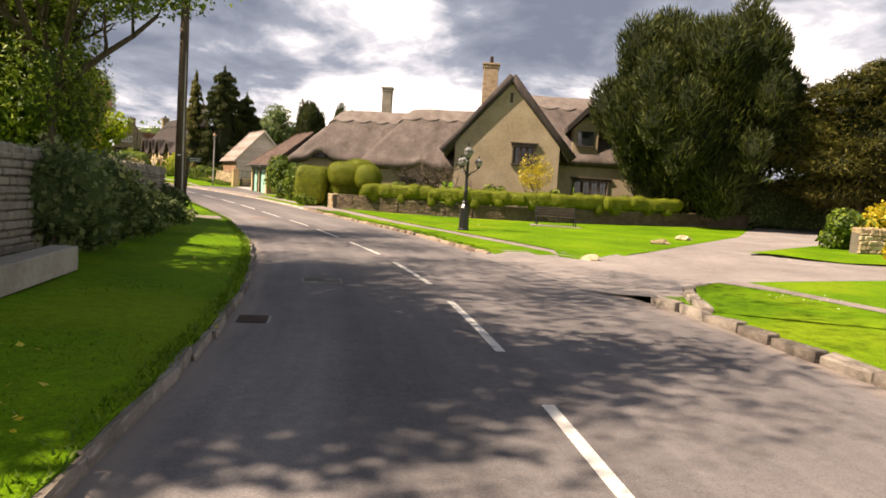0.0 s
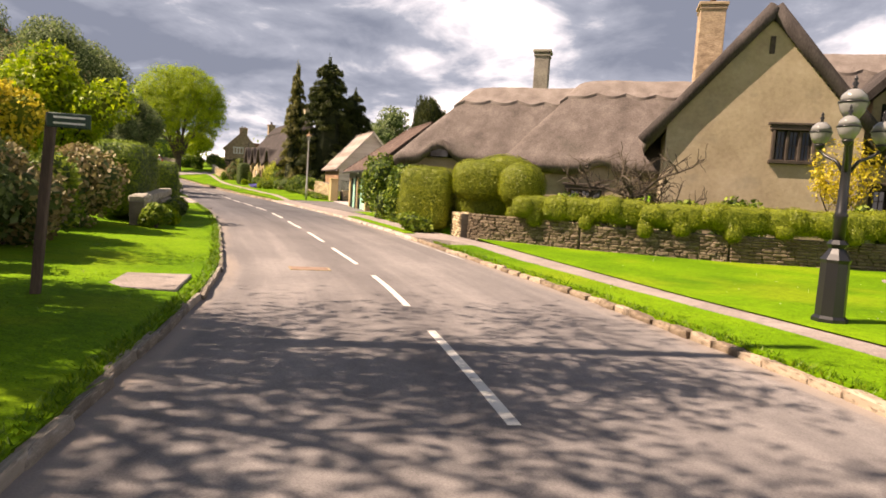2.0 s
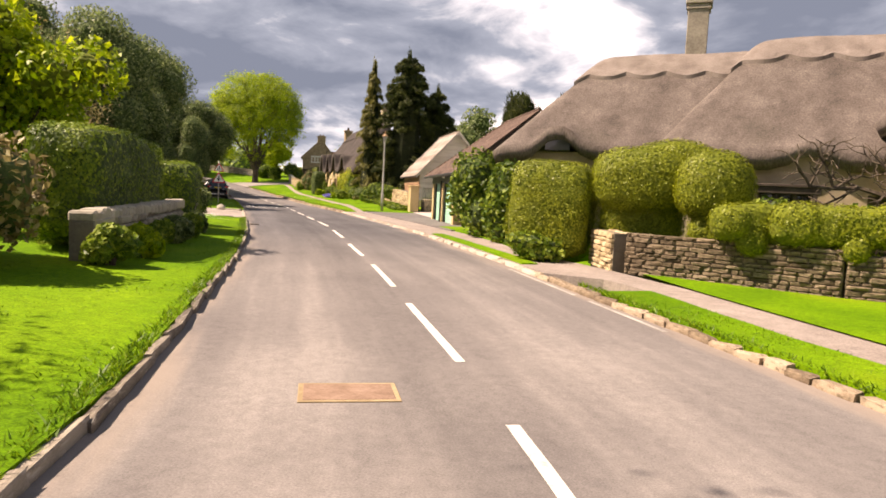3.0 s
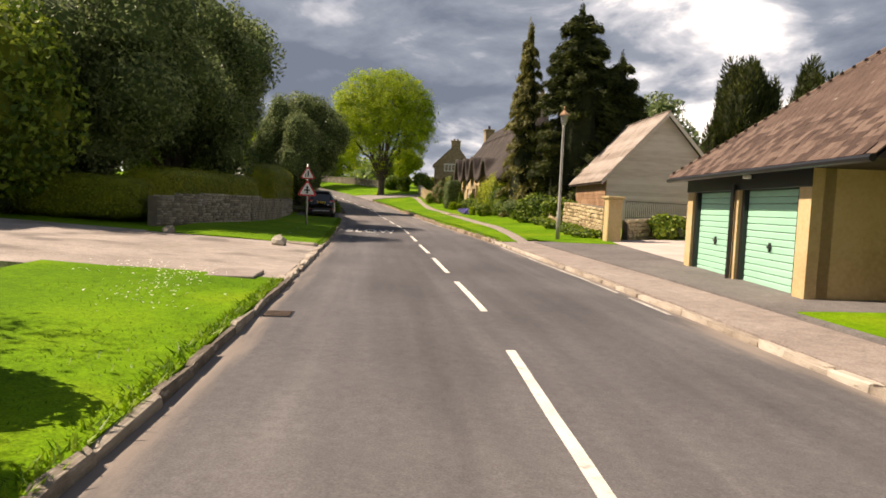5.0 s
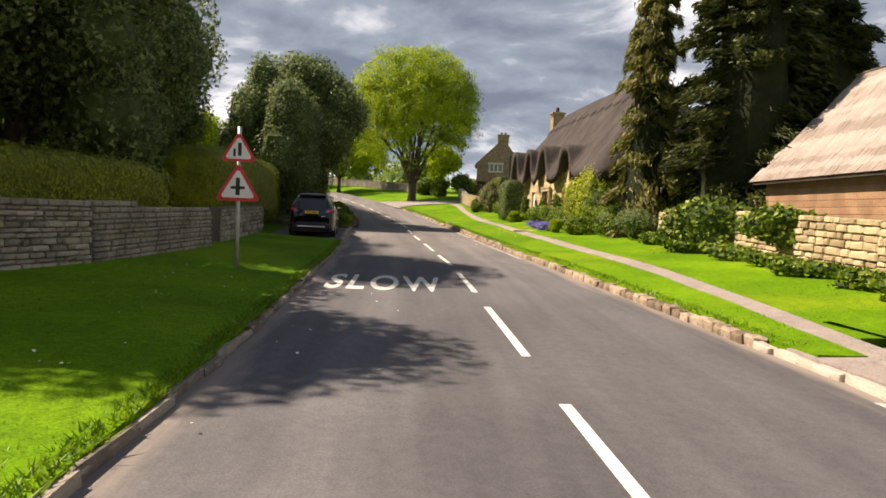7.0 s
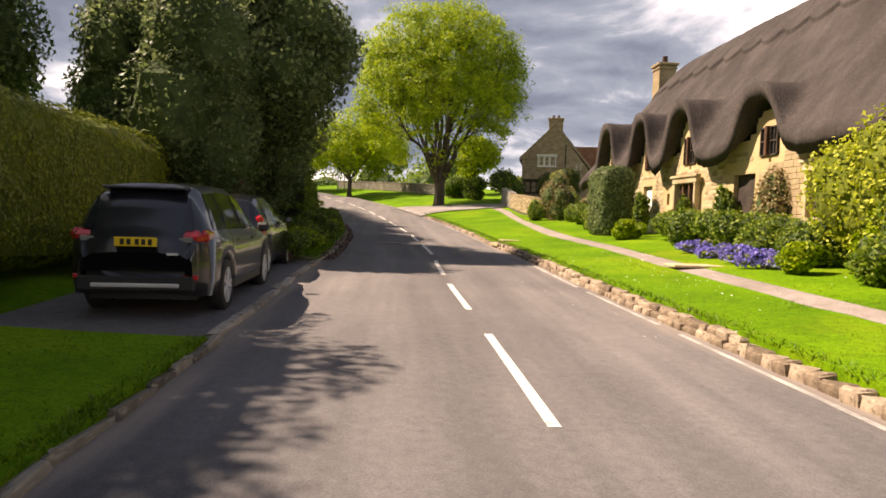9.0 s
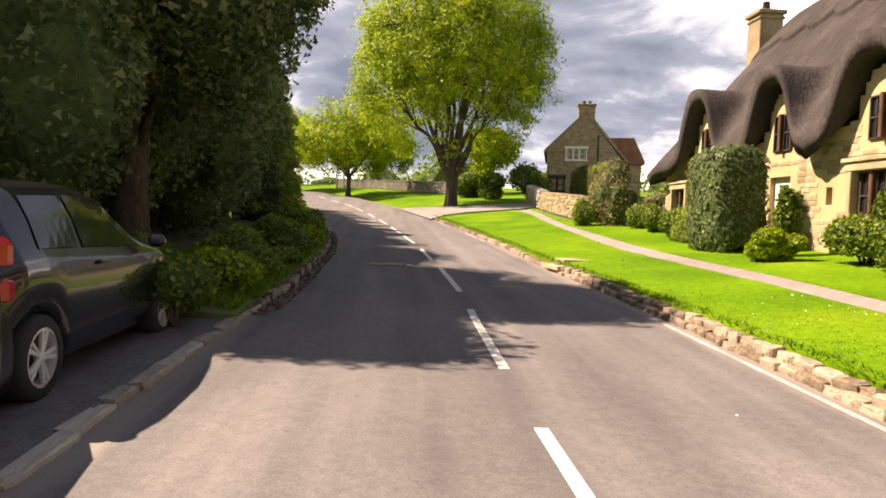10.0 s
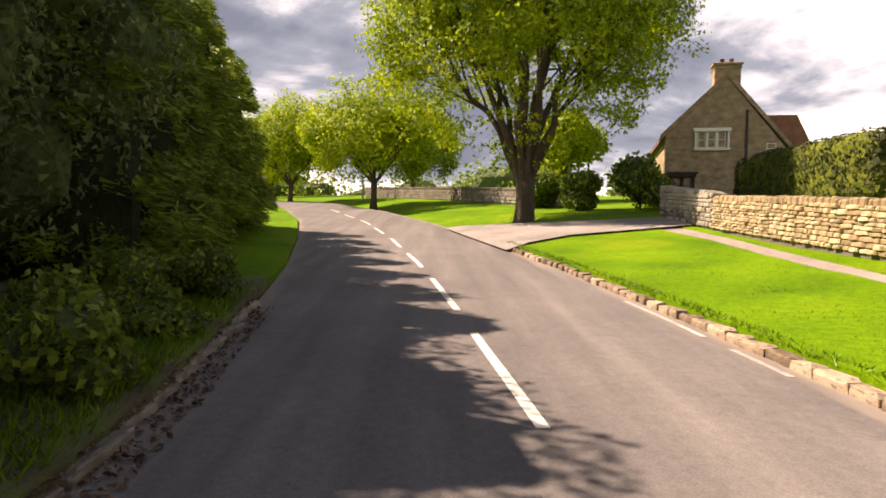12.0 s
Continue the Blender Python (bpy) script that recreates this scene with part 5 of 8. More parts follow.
# ---- weatherboarded barn ----
def barn():
    turn = math.degrees(math.atan2(0.6, 0.8)) - 1.97
    b = thing("barn", "weatherboarded barn with a steep pale shingle roof", "barn", (-22.23, 65.59, 1.75), turn)
    # local x across the gable, local +y away along the ridge
    hw, ev, ap, n = 2.55, 2.45, 5.3, 5.4
    part("frame", Mesh().prism([(-hw, 0), (hw, 0), (hw, ev), (0, ap), (-hw, ev)], 0.05, n), DARKWOOD, b)
    part("plinth", Mesh().box((0, n / 2, 0.3), (2 * hw + 0.14, n + 0.1, 0.6), 0.02), COTSWOLD, b)
    z = 0.5
    while z < ap - 0.15:
        half = hw if z < ev else hw * (ap - z) / (ap - ev)
        lo = hw if z + 0.17 < ev else max(0.05, hw * (ap - z - 0.17) / (ap - ev))
        bd = Mesh().add([(-half, 0.0, z), (half, 0.0, z), (lo, 0.05, z + 0.19), (-lo, 0.05, z + 0.19), (-half, 0.05, z), (half, 0.05, z), (lo, 0.06, z + 0.19), (-lo, 0.06, z + 0.19)],
                        [(0, 1, 2, 3), (5, 4, 7, 6), (0, 4, 5, 1), (3, 2, 6, 7), (1, 5, 6, 2), (0, 3, 7, 4)])
        part("board", bd, BOARD, b)
        z += 0.17
    z = 0.5
    while z < ev - 0.1:
        part("board", Mesh().box((-hw - 0.03, n / 2, z + 0.085), (0.05, n, 0.165), 0.008, 0, pose(0, 0, 0, 0, 0, 0)), OAK, b, "tan side board")
        z += 0.17
    for sg in (-1, 1):
        part("bargeboard", Mesh().prism([(0, ap + 0.14), (sg * (hw + 0.3), ev - 0.16), (sg * (hw + 0.3), ev - 0.34), (0, ap - 0.06)], -0.28, -0.22), BOARD, b)
        roof = part("roof", Mesh().prism([(0, ap + 0.10), (sg * (hw + 0.32), ev - 0.2), (sg * (hw + 0.32), ev - 0.28), (0, ap + 0.02)], -0.25, n + 0.25), DARKWOOD, b)
        a, e = Vector((sg * (hw + 0.36), 0, ev - 0.22)), Vector((0, 0, ap + 0.13))
        rows = 17
        for i in range(rows):
            p, q = a.lerp(e, i / rows), a.lerp(e, (i + 1.25) / rows)
            ang = math.degrees(math.atan2(q.z - p.z, q.x - p.x))
            y = -0.28
            row = Mesh()
            while y < n + 0.25:
                w = rk.uniform(0.16, 0.34)
                row.box(((p.x + q.x) / 2, y + w / 2, (p.z + q.z) / 2 + 0.02), ((q - p).length, w - 0.01, 0.02), 0, 0, None)
                k = len(row.v) - 8
                for j in range(k, k + 8):
                    v = Vector(row.v[j]) - Vector(((p.x + q.x) / 2, 0, (p.z + q.z) / 2 + 0.02))
                    c, s_ = math.cos(math.radians(ang)), math.sin(math.radians(ang))
                    row.v[j] = (v.x * c - v.z * s_ + (p.x + q.x) / 2, v.y, v.x * s_ + v.z * c + (p.z + q.z) / 2 + 0.02 + rk.uniform(0, 0.012))
                y += w
            part("shingle_course", row, SHINGLE, roof)
    return b


barn()


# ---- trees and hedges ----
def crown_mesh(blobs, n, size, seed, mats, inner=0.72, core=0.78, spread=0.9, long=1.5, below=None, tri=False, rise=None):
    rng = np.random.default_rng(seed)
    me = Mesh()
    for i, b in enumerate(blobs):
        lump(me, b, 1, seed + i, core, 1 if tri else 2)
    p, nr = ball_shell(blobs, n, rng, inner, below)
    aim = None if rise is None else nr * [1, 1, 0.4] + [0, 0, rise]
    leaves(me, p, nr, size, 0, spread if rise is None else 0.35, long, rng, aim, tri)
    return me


def tree(place, label, leaf_mat, height, radius, n=9000, size=0.16, seed=1, trunk=0.25, clear=1.5, blobs=16, flat=1.0, kind="tree", core=0.7, name="tree", core_mat=None, squeeze=1.0, long=1.5, small=(0.35, 0.6), tall=1.0, rise=None, inner=0.72):
    """A broad tree or evergreen: a tapered trunk with limbs and an uneven crown of leaves."""
    rng = np.random.default_rng(seed)
    t = thing(name, label, kind, place)
    mid_z, rz = clear + (height - clear) * 0.52, (height - clear) * 0.52
    me = Mesh().tube([(0, 0, -0.3), (0.03, 0, clear * 0.5), (0.06, 0.05, clear), (0.1, 0.1, mid_z), (0, 0, height * 0.85)], [trunk * 1.4, trunk, trunk * 0.85, trunk * 0.5, trunk * 0.12], 10)
    hp = heap(rng, (0, 0, mid_z), (radius, radius * squeeze, rz * flat), blobs, small)
    hp = [(*b[:5], b[5] * tall) for b in hp]
    for b in hp[:8]:
        me.tube([(0.05, 0.05, clear * rng.uniform(0.8, 1.4)), (b[0] * 0.45, b[1] * 0.45, (clear + b[2]) * 0.52), b[:3]], [trunk * 0.45, trunk * 0.28, trunk * 0.1], 6)
    part("trunk", me, BARK, t, smooth=True)
    inside = [(0, 0, mid_z, radius * 0.8, radius * squeeze * 0.8, rz * flat * 0.84)] if small[1] < 0.4 else []
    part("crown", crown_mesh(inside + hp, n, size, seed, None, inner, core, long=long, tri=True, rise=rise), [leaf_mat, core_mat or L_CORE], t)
    return t


def conifer(place, label, leaf_mat, height, radius, n=9000, size=0.16, seed=1, name="conifer", tip=0.06, power=0.8, ragged=0.25, droop=0.55, core_mat=None):
    """A straight stem with boughs that arch out and hang, each fringed with narrow sprays."""
    rng = np.random.default_rng(seed)
    t = thing(name, label, "tree", place)
    part("trunk", Mesh().tube([(0, 0, -0.3), (0, 0, height * 0.5), (0, 0, height * 0.97)], [radius * 0.11, radius * 0.07, 0.02], 8), BARK, t, smooth=True)

    def reach(f):
        return radius * (tip + (1 - tip) * (1 - f) ** power) * (1 if f > 0.06 else 0.9)

    me = Mesh()
    rings = 14
    rows = []
    for i in range(rings + 1):
        f = i / rings
        row = []
        for j in range(15):
            a = 2 * math.pi * j / 14
            w = reach(f) * 0.52 * (1 + 0.22 * noise.noise(Vector((math.cos(a) * 1.5 + seed, math.sin(a) * 1.5, f * 6))))
            row.append((math.cos(a) * w, math.sin(a) * w, 0.1 + f * (height - 0.7)))
        rows.append(row)
    me.grid(rows, 1)
    boughs = int(85 * height * radius / 10)
    f = 1 - np.sqrt(rng.uniform(0, 1, boughs)) if power > 0.7 else rng.uniform(0, 1, boughs) ** 1.25
    az = rng.uniform(0, 2 * math.pi, boughs)
    pts, ways = [], []
    each = max(20, int(n / boughs))
    for fi, a in zip(f, az):
        r = reach(fi) * rng.uniform(1 - ragged, 1 + ragged * 0.55)
        out = np.array((math.cos(a), math.sin(a), 0.0))
        side = np.array((-out[1], out[0], 0.0))
        z0 = 0.25 + fi * (height - 0.45)
        k = rng.uniform(0.45, 1.0, (each, 1)) ** 0.8
        fan = (1.15 - k) * 0.5 + 0.10
        p = out * r * k + side * rng.normal(0, 1, (each, 1)) * fan * min(r, 1.1) * 0.55 + [0, 0, z0]
        p[:, 2:] += 0.10 * r - droop * r * k**2 * 0.55 + rng.normal(0, 0.10, (each, 1))
        pts.append(p)
        ways.append(np.tile(out * 0.7 + [0, 0, -droop], (each, 1)) + side * rng.normal(0, 0.3, (each, 1)))
    p, w = np.concatenate(pts), np.concatenate(ways)
    leaves(me, p, None, size * 0.5, 0, 0.22, 4.0, rng, w, True)
    # the leader and its few upright sprays
    top = np.array([(0, 0, height)]) + rng.normal(0, 1, (160, 3)) * [0.08, 0.08, 0.28]
    leaves(me, top, None, size * 0.45, 0, 0.3, 4.0, rng, np.tile([0, 0, 1.0], (160, 1)), True)
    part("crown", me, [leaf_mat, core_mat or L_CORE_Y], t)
    return t


def fan_tree(place, label, leaf_mat, height, radius, seed=4, trunk=0.38, fork=1.7, limbs=13, n_leaf=150000, size=0.098, low=2.6, name="tree"):
    """A round-headed broadleaf whose limbs rise in a fan from a low fork to the whole crown."""
    rng = np.random.default_rng(seed)
    t = thing(name, label, "tree", place)
    wood = Mesh().tube([(0, 0, -0.4), (0, 0, 0.1), (0.02, 0.02, fork * 0.5), (0.0, 0.03, fork * 1.05)], [trunk * 1.7, trunk * 1.15, trunk, trunk * 1.05], 14)
    c, half = Vector((0, 0, (low + height) / 2)), Vector((radius, radius, (height - low) / 2))

    def skin(u, k=1.0):
        u = u.normalized()
        w = k * (1 + 0.09 * noise.noise(u * 2.3 + Vector((seed, 0, 0))) + 0.05 * noise.noise(u * 6))
        if u.z < 0:
            w *= 1 + 0.10 * abs(u.z)
        return Vector((c.x + u.x * half.x * w, c.y + u.y * half.y * w, c.z + u.z * half.z * w))

    def bend(a, b, lift, steps=6):
        m = a.lerp(b, 0.5) + Vector((0, 0, lift))
        return [a * (1 - k) ** 2 + m * 2 * k * (1 - k) + b * k * k for k in (i / steps for i in range(steps + 1))]

    tips = []
    for i in range(limbs):
        az, cp = i * 2.39996 + rng.uniform(-0.15, 0.15), 0.97 - 1.12 * (i + 0.5) / limbs
        sp = math.sqrt(max(0.0, 1 - cp * cp))
        u = Vector((sp * math.cos(az), sp * math.sin(az), cp))
        end = skin(u, 0.86)
        start = Vector((0.12 * math.cos(az), 0.12 * math.sin(az), fork * 0.92))
        m = Vector((end.x * 0.42, end.y * 0.42, start.z + (end.z - start.z) * 0.62 + 0.5))
        limb = [start * (1 - k) ** 2 + m * 2 * k * (1 - k) + end * k * k for k in (j / 9 for j in range(10))]
        limb = [p + Vector(rng.normal(0, 0.06, 3)) * min(j, 3) for j, p in enumerate(limb)]
        wood.tube(limb, [trunk * (0.5 - 0.44 * (j / 9) ** 0.7) for j in range(10)], 8, cap=False)
        for j in (3, 4, 5, 6, 7, 8, 9):
            for _ in range(2):
                w = (u * 1.3 + Vector(rng.normal(0, 0.55, 3))).normalized()
                tgt = skin(w, rng.uniform(0.8, 0.97))
                tgt = limb[j].lerp(tgt, min(1.0, 4.2 / max(0.1, (tgt - limb[j]).length)))
                br = bend(limb[j], tgt, 0.25)
                wood.tube(br, [0.055 - 0.043 * q / 6 for q in range(7)], 5, cap=False)
                tips += br[3:]
                for q in (2, 4, 5, 6):
                    tw = br[q] + Vector(rng.normal(0, 0.55, 3)) + w * 0.35
                    wood.tube([br[q], br[q].lerp(tw, 0.5) + Vector((0, 0, 0.06)), tw], [0.018, 0.012, 0.006], 4, cap=False)
                    tips += [br[q].lerp(tw, 0.6), tw]
    part("trunk", wood, BARK, t, "grey-brown trunk forking low into many limbs", smooth=True)
    tp = np.array([tuple(q) for q in tips])
    inner_n, shell_n = int(n_leaf * 0.52), int(n_leaf * 0.62)
    pick = tp[rng.integers(0, len(tp), inner_n)] + rng.normal(0, 0.26, (inner_n, 3)) * [1.2, 1.2, 0.7]
    u = rng.normal(0, 1, (shell_n, 3))
    u /= np.linalg.norm(u, axis=1, keepdims=True)
    shell = np.array([tuple(skin(Vector(q), k)) for q, k in zip(u, rng.uniform(0.78, 1.0, shell_n) ** 0.7)])
    keep = np.array([noise.noise(Vector((q[0] * 0.75, q[1] * 0.75, q[2] * 1.25))) + 0.5 * noise.noise(Vector(q) * 2.2) > -0.10 + 0.42 * max(0.0, (c.z - q[2]) / half.z) for q in shell])
    pts = np.concatenate([pick, shell[keep]])
    o = (pts - np.array(c)) / np.array(half)
    ok = np.linalg.norm(o, axis=1) < 1.12
    pts, o = pts[ok], o[ok]
    nr = o / (np.linalg.norm(o, axis=1, keepdims=True) + 1e-6) + [0, 0, 0.5]
    part("crown", leaves(Mesh(), pts, nr, size, 0, 0.7, 1.6, rng, tri=True), [leaf_mat], t, "bright yellow-green spring leaves")
    return t


def clipped(name, label, forms, leaf_mat, n_per_m2=260, size=0.055, seed=2, place=(0, 0, 0), turn=0.0, core_mat=None, wild=0.05, category="hedge", group=""):
    """A clipped shrub: rounded boxes (cx, cy, cz, sx, sy, sz, roundness 0..1) coated in small leaves."""
    rng = np.random.default_rng(seed)
    t = thing(name, label, category, place, turn, group)
    me = Mesh()
    for i, (cx, cy, cz, sx, sy, sz, rd) in enumerate(forms):
        e = 2.0 + (1 - rd) * 6.0

        def surf(u, k=1.0):
            w = (abs(u[0]) ** e + abs(u[1]) ** e + abs(u[2]) ** e) ** (-1 / e)
            q = Vector((u[0] * w * sx / 2, u[1] * w * sy / 2, u[2] * w * sz / 2)) * k
            q *= 1 + wild * noise.noise(Vector((cx, cy, cz)) + q * 1.3) + wild * 0.5 * noise.noise(q * 3.5)
            return q + Vector((cx, cy, cz))

        bm = bmesh.new()
        bmesh.ops.create_icosphere(bm, subdivisions=3, radius=1.0)
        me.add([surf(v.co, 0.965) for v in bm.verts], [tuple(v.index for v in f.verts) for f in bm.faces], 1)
        bm.free()
        area = 2 * (sx * sy + sy * sz + sx * sz)
        n = int(area * n_per_m2 * 0.8)
        u = rng.normal(0, 1, (n, 3)) * [sx, sy, sz]
        u /= np.linalg.norm(u, axis=1, keepdims=True)
        # even out over the flat faces
        u2 = u / np.array([sx, sy, sz])
        u2 /= np.linalg.norm(u2, axis=1, keepdims=True)
        p = np.array([surf(q) for q in u2])
        nr = np.sign(u2) * np.abs(u2) ** (e - 1) / np.array([sx, sy, sz])
        nr /= np.linalg.norm(nr, axis=1, keepdims=True)
        p += nr * rng.uniform(-0.02, 0.035, (n, 1)) + rng.normal(0, 0.012, (n, 3))
        leaves(me, p, nr, size, 0, 0.24, 1.4, rng, tri=True)
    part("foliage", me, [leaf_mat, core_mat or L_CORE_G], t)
    return t


def shrub(place, label, leaf_mat, r=(0.8, 0.8, 0.7), n=1500, size=0.08, seed=1, blobs=8, name="shrub", core_mat=None, core=0.72, group=""):
    rng = np.random.default_rng(seed)
    t = thing(name, label, "shrub", place, 0, group)
    hp = heap(rng, (0, 0, r[2] * 0.8), r, blobs, (0.4, 0.65))
    st = Mesh()
    for b in hp[:4]:
        st.tube([(0, 0, -0.1), (b[0] * 0.5, b[1] * 0.5, b[2] * 0.5), b[:3]], [0.03, 0.02, 0.01], 5)
    part("stem", st, BARK, t)
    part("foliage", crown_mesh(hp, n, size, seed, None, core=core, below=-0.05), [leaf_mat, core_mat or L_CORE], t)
    return t


def branch_tree(place, label, leaf_mat, height, radius, seed=4, trunk=0.38, fork=1.5, limbs=7, n_leaf=42000, size=0.13, name="tree", levels=3, spread=1.0, leaf_ball=0.95, base=0.35, shell_share=0.3):
    """A spreading broadleaf whose limbs show: branches fork to twigs, and leaves sit round the twig ends."""
    rng = np.random.default_rng(seed)
    t = thing(name, label, "tree", place)
    tips = []
    wood = Mesh().tube([(0, 0, -0.4), (0, 0, 0.15), (0.02, 0.02, fork * 0.6), (0.0, 0.05, fork)], [trunk * 1.6, trunk * 1.12, trunk, trunk * 1.02], 14)
    cz, rz = height * (base + 1) / 2, height * (1 - base) / 2

    def grow(p, way, n, rad, level):
        pts, rr = [p], [rad]
        q, w = Vector(p), Vector(way)
        steps = 4
        for i in range(steps):
            w = (w + Vector(rng.normal(0, 0.13, 3)) + Vector((0, 0, 0.05 if level < 2 else -0.02))).normalized()
            q = q + w * n / steps
            pts.append(q.copy())
            rr.append(rad * (1 - 0.55 * (i + 1) / steps))
        wood.tube(pts, rr, 7 if level < 2 else 5, cap=False)
        if level >= levels:
            tips.extend(pts[2:])
            return
        kids = 3 if level == 0 else 4
        for i in range(kids):
            k = 2 + (i % 3)
            a = Vector(rng.normal(0, 1, 3))
            a = (a - a.dot(w) * w).normalized()
            nw = (w * 0.75 + a * rng.uniform(0.45, 0.9) * spread).normalized()
            c = pts[min(k, 4)]
            out = Vector(((c.x) / radius, (c.y) / radius, (c.z - cz) / rz))
            m = n * rng.uniform(0.55, 0.8)
            if out.length > 0.95:
                m *= 0.5
            grow(c, nw, m, rr[min(k, 4)] * 0.7, level + 1)

    for i in range(limbs):
        a = 2 * math.pi * (i + rng.uniform(-0.2, 0.2)) / limbs
        lean = rng.uniform(0.35, 1.05) if i else 0.1
        grow((0.08 * math.cos(a), 0.08 * math.sin(a), fork * 0.95), Vector((math.cos(a) * lean, math.sin(a) * lean, 1)).normalized(), height * 0.33, trunk * 0.55, 0)
    part("trunk", wood, BARK, t, "grey-brown trunk forking low into many limbs", smooth=True)
    tp = np.array([tuple(q) for q in tips])
    out = np.sqrt((tp[:, 0] / radius) ** 2 + (tp[:, 1] / radius) ** 2 + ((tp[:, 2] - cz) / rz) ** 2)
    tp = tp[(out < 1.08) & (tp[:, 2] > height * base * 0.8)]
    # leafy shell round the twigs
    pick = tp[rng.integers(0, len(tp), int(n_leaf * 0.72))] + rng.normal(0, leaf_ball * 0.42, (int(n_leaf * 0.72), 3))
    u = rng.normal(0, 1, (int(n_leaf * shell_share), 3))
    u /= np.linalg.norm(u, axis=1, keepdims=True)
    shell = np.array([0, 0, cz]) + u * np.array([radius, radius, rz]) * rng.uniform(0.62, 0.98, (len(u), 1)) * (1 + 0.07 * np.sin(u[:, :1] * 9) * np.cos(u[:, 1:2] * 8 + 1))
    keep = np.array([noise.noise(Vector(q) * 0.55) + 0.6 * noise.noise(Vector(q) * 1.4) > -0.12 + (0.25 if q[2] < cz - rz * 0.35 else 0) for q in shell])
    pts = np.concatenate([pick, shell[keep]])
    o = ((pts - [0, 0, cz]) / [radius, radius, rz])
    ok = (np.linalg.norm(o, axis=1) < 1.06)
    pts, o = pts[ok], o[ok]
    nr = o / (np.linalg.norm(o, axis=1, keepdims=True) + 1e-6) + [0, 0, 0.5]
    part("crown", leaves(Mesh(), pts, nr, size, 0, 0.7, 1.5, rng, tri=True), [leaf_mat], t)
    return t


# ---- walls ----
stone_wall("low stone wall darkened as in shade under a row of clipped box", [g(-7.75, 35.55), g(-4.4, 34.35), g(-0.7, 33.9), g(3.5, 34.4), g(9.0, 36.6), g(14.6, 39.6)], 0.72, "brown", face=-1, cope=False, course=0.08, long=0.24)
stone_wall("pale end of a garden wall", [g(-8.5, 36.9), g(-7.9, 35.55)], 0.75, "gold", face=0, cope=False, course=0.1, long=0.26)
stone_wall("old stone boundary wall along a verge", [ga(-6, -4.3), ga(4, -4.2), ga(10, -4.0), ga(15, -4.1), ga(20.5, -3.75)], 1.35, "grey", face=-1, limit=300, course=0.1, long=0.26)
stone_wall("low garden wall below a clipped hedge", [ga(32.6, -3.4), ga(35, -3.15), ga(38.4, -2.98)], 0.62, "grey", face=-1, limit=160)
stone_wall("grey stone wall below clipped hedges", [ga(58.2, -6.9), ga(60.5, -6.2), ga(63.7, -5.2), ga(68.8, -4.75)], [0.85, 0.95, 1.0, 0.85], "grey", face=-1, cope=False, limit=300, course=0.085, long=0.23)
stone_wall("short grey stone wall behind parked cars", [ga(70.3, -4.85), ga(76.0, -4.75)], 0.9, "grey", face=-1, cope=False, limit=120)
stone_wall("golden drystone wall in front of a barn", [ga(59.4, 8.0), ga(64, 8.35), ga(69, 8.5), ga(73.5, 8.6)], [1.15, 1.15, 1.1, 1.0], "gold", face=1, cope=False, limit=290)
stone_wall("golden drystone wall with upright coping", [(-55.23, 95.24, 3.45), (-53.09, 92.62, 3.25), (-50.6, 89.95, 3.0), (-49.7, 89.1, 2.92)], [0.7, 0.74, 0.78, 0.78], "gold", face=-1, limit=300, course=0.085, long=0.24)
stone_wall("dark stone wall beside a side lane", [(-55.23, 95.24, 3.45), (-58.27, 99.01, 3.75)], [0.8, 0.95], "grey", face=1, limit=60)
stone_wall("low field wall in the distance", [ga(126, 7.5), ga(140, 2.0), ga(156, -6.0)], 0.8, "grey", face=1, limit=40, course=0.2, long=0.6)
stone_wall("low stone wall at a corner bed", [g(11.5, 22.9), g(14.5, 23.6), g(18.0, 23.4)], 0.75, "gold", face=-1, limit=90)


def gate_pier(s, d, label):
    p = ga(s, d)
    t = thing("gate_pier", label, "pier", p, heading(s))
    part("shaft", Mesh().box((0, 0, 0.72), (0.5, 0.5, 1.48), 0.025), ASHLAR, t)
    part("cap", Mesh().box((0, 0, 1.5), (0.6, 0.6, 0.09), 0.02), ASHLAR, t)


gate_pier(59.3, 7.8, "golden stone gate pier with a flat cap")


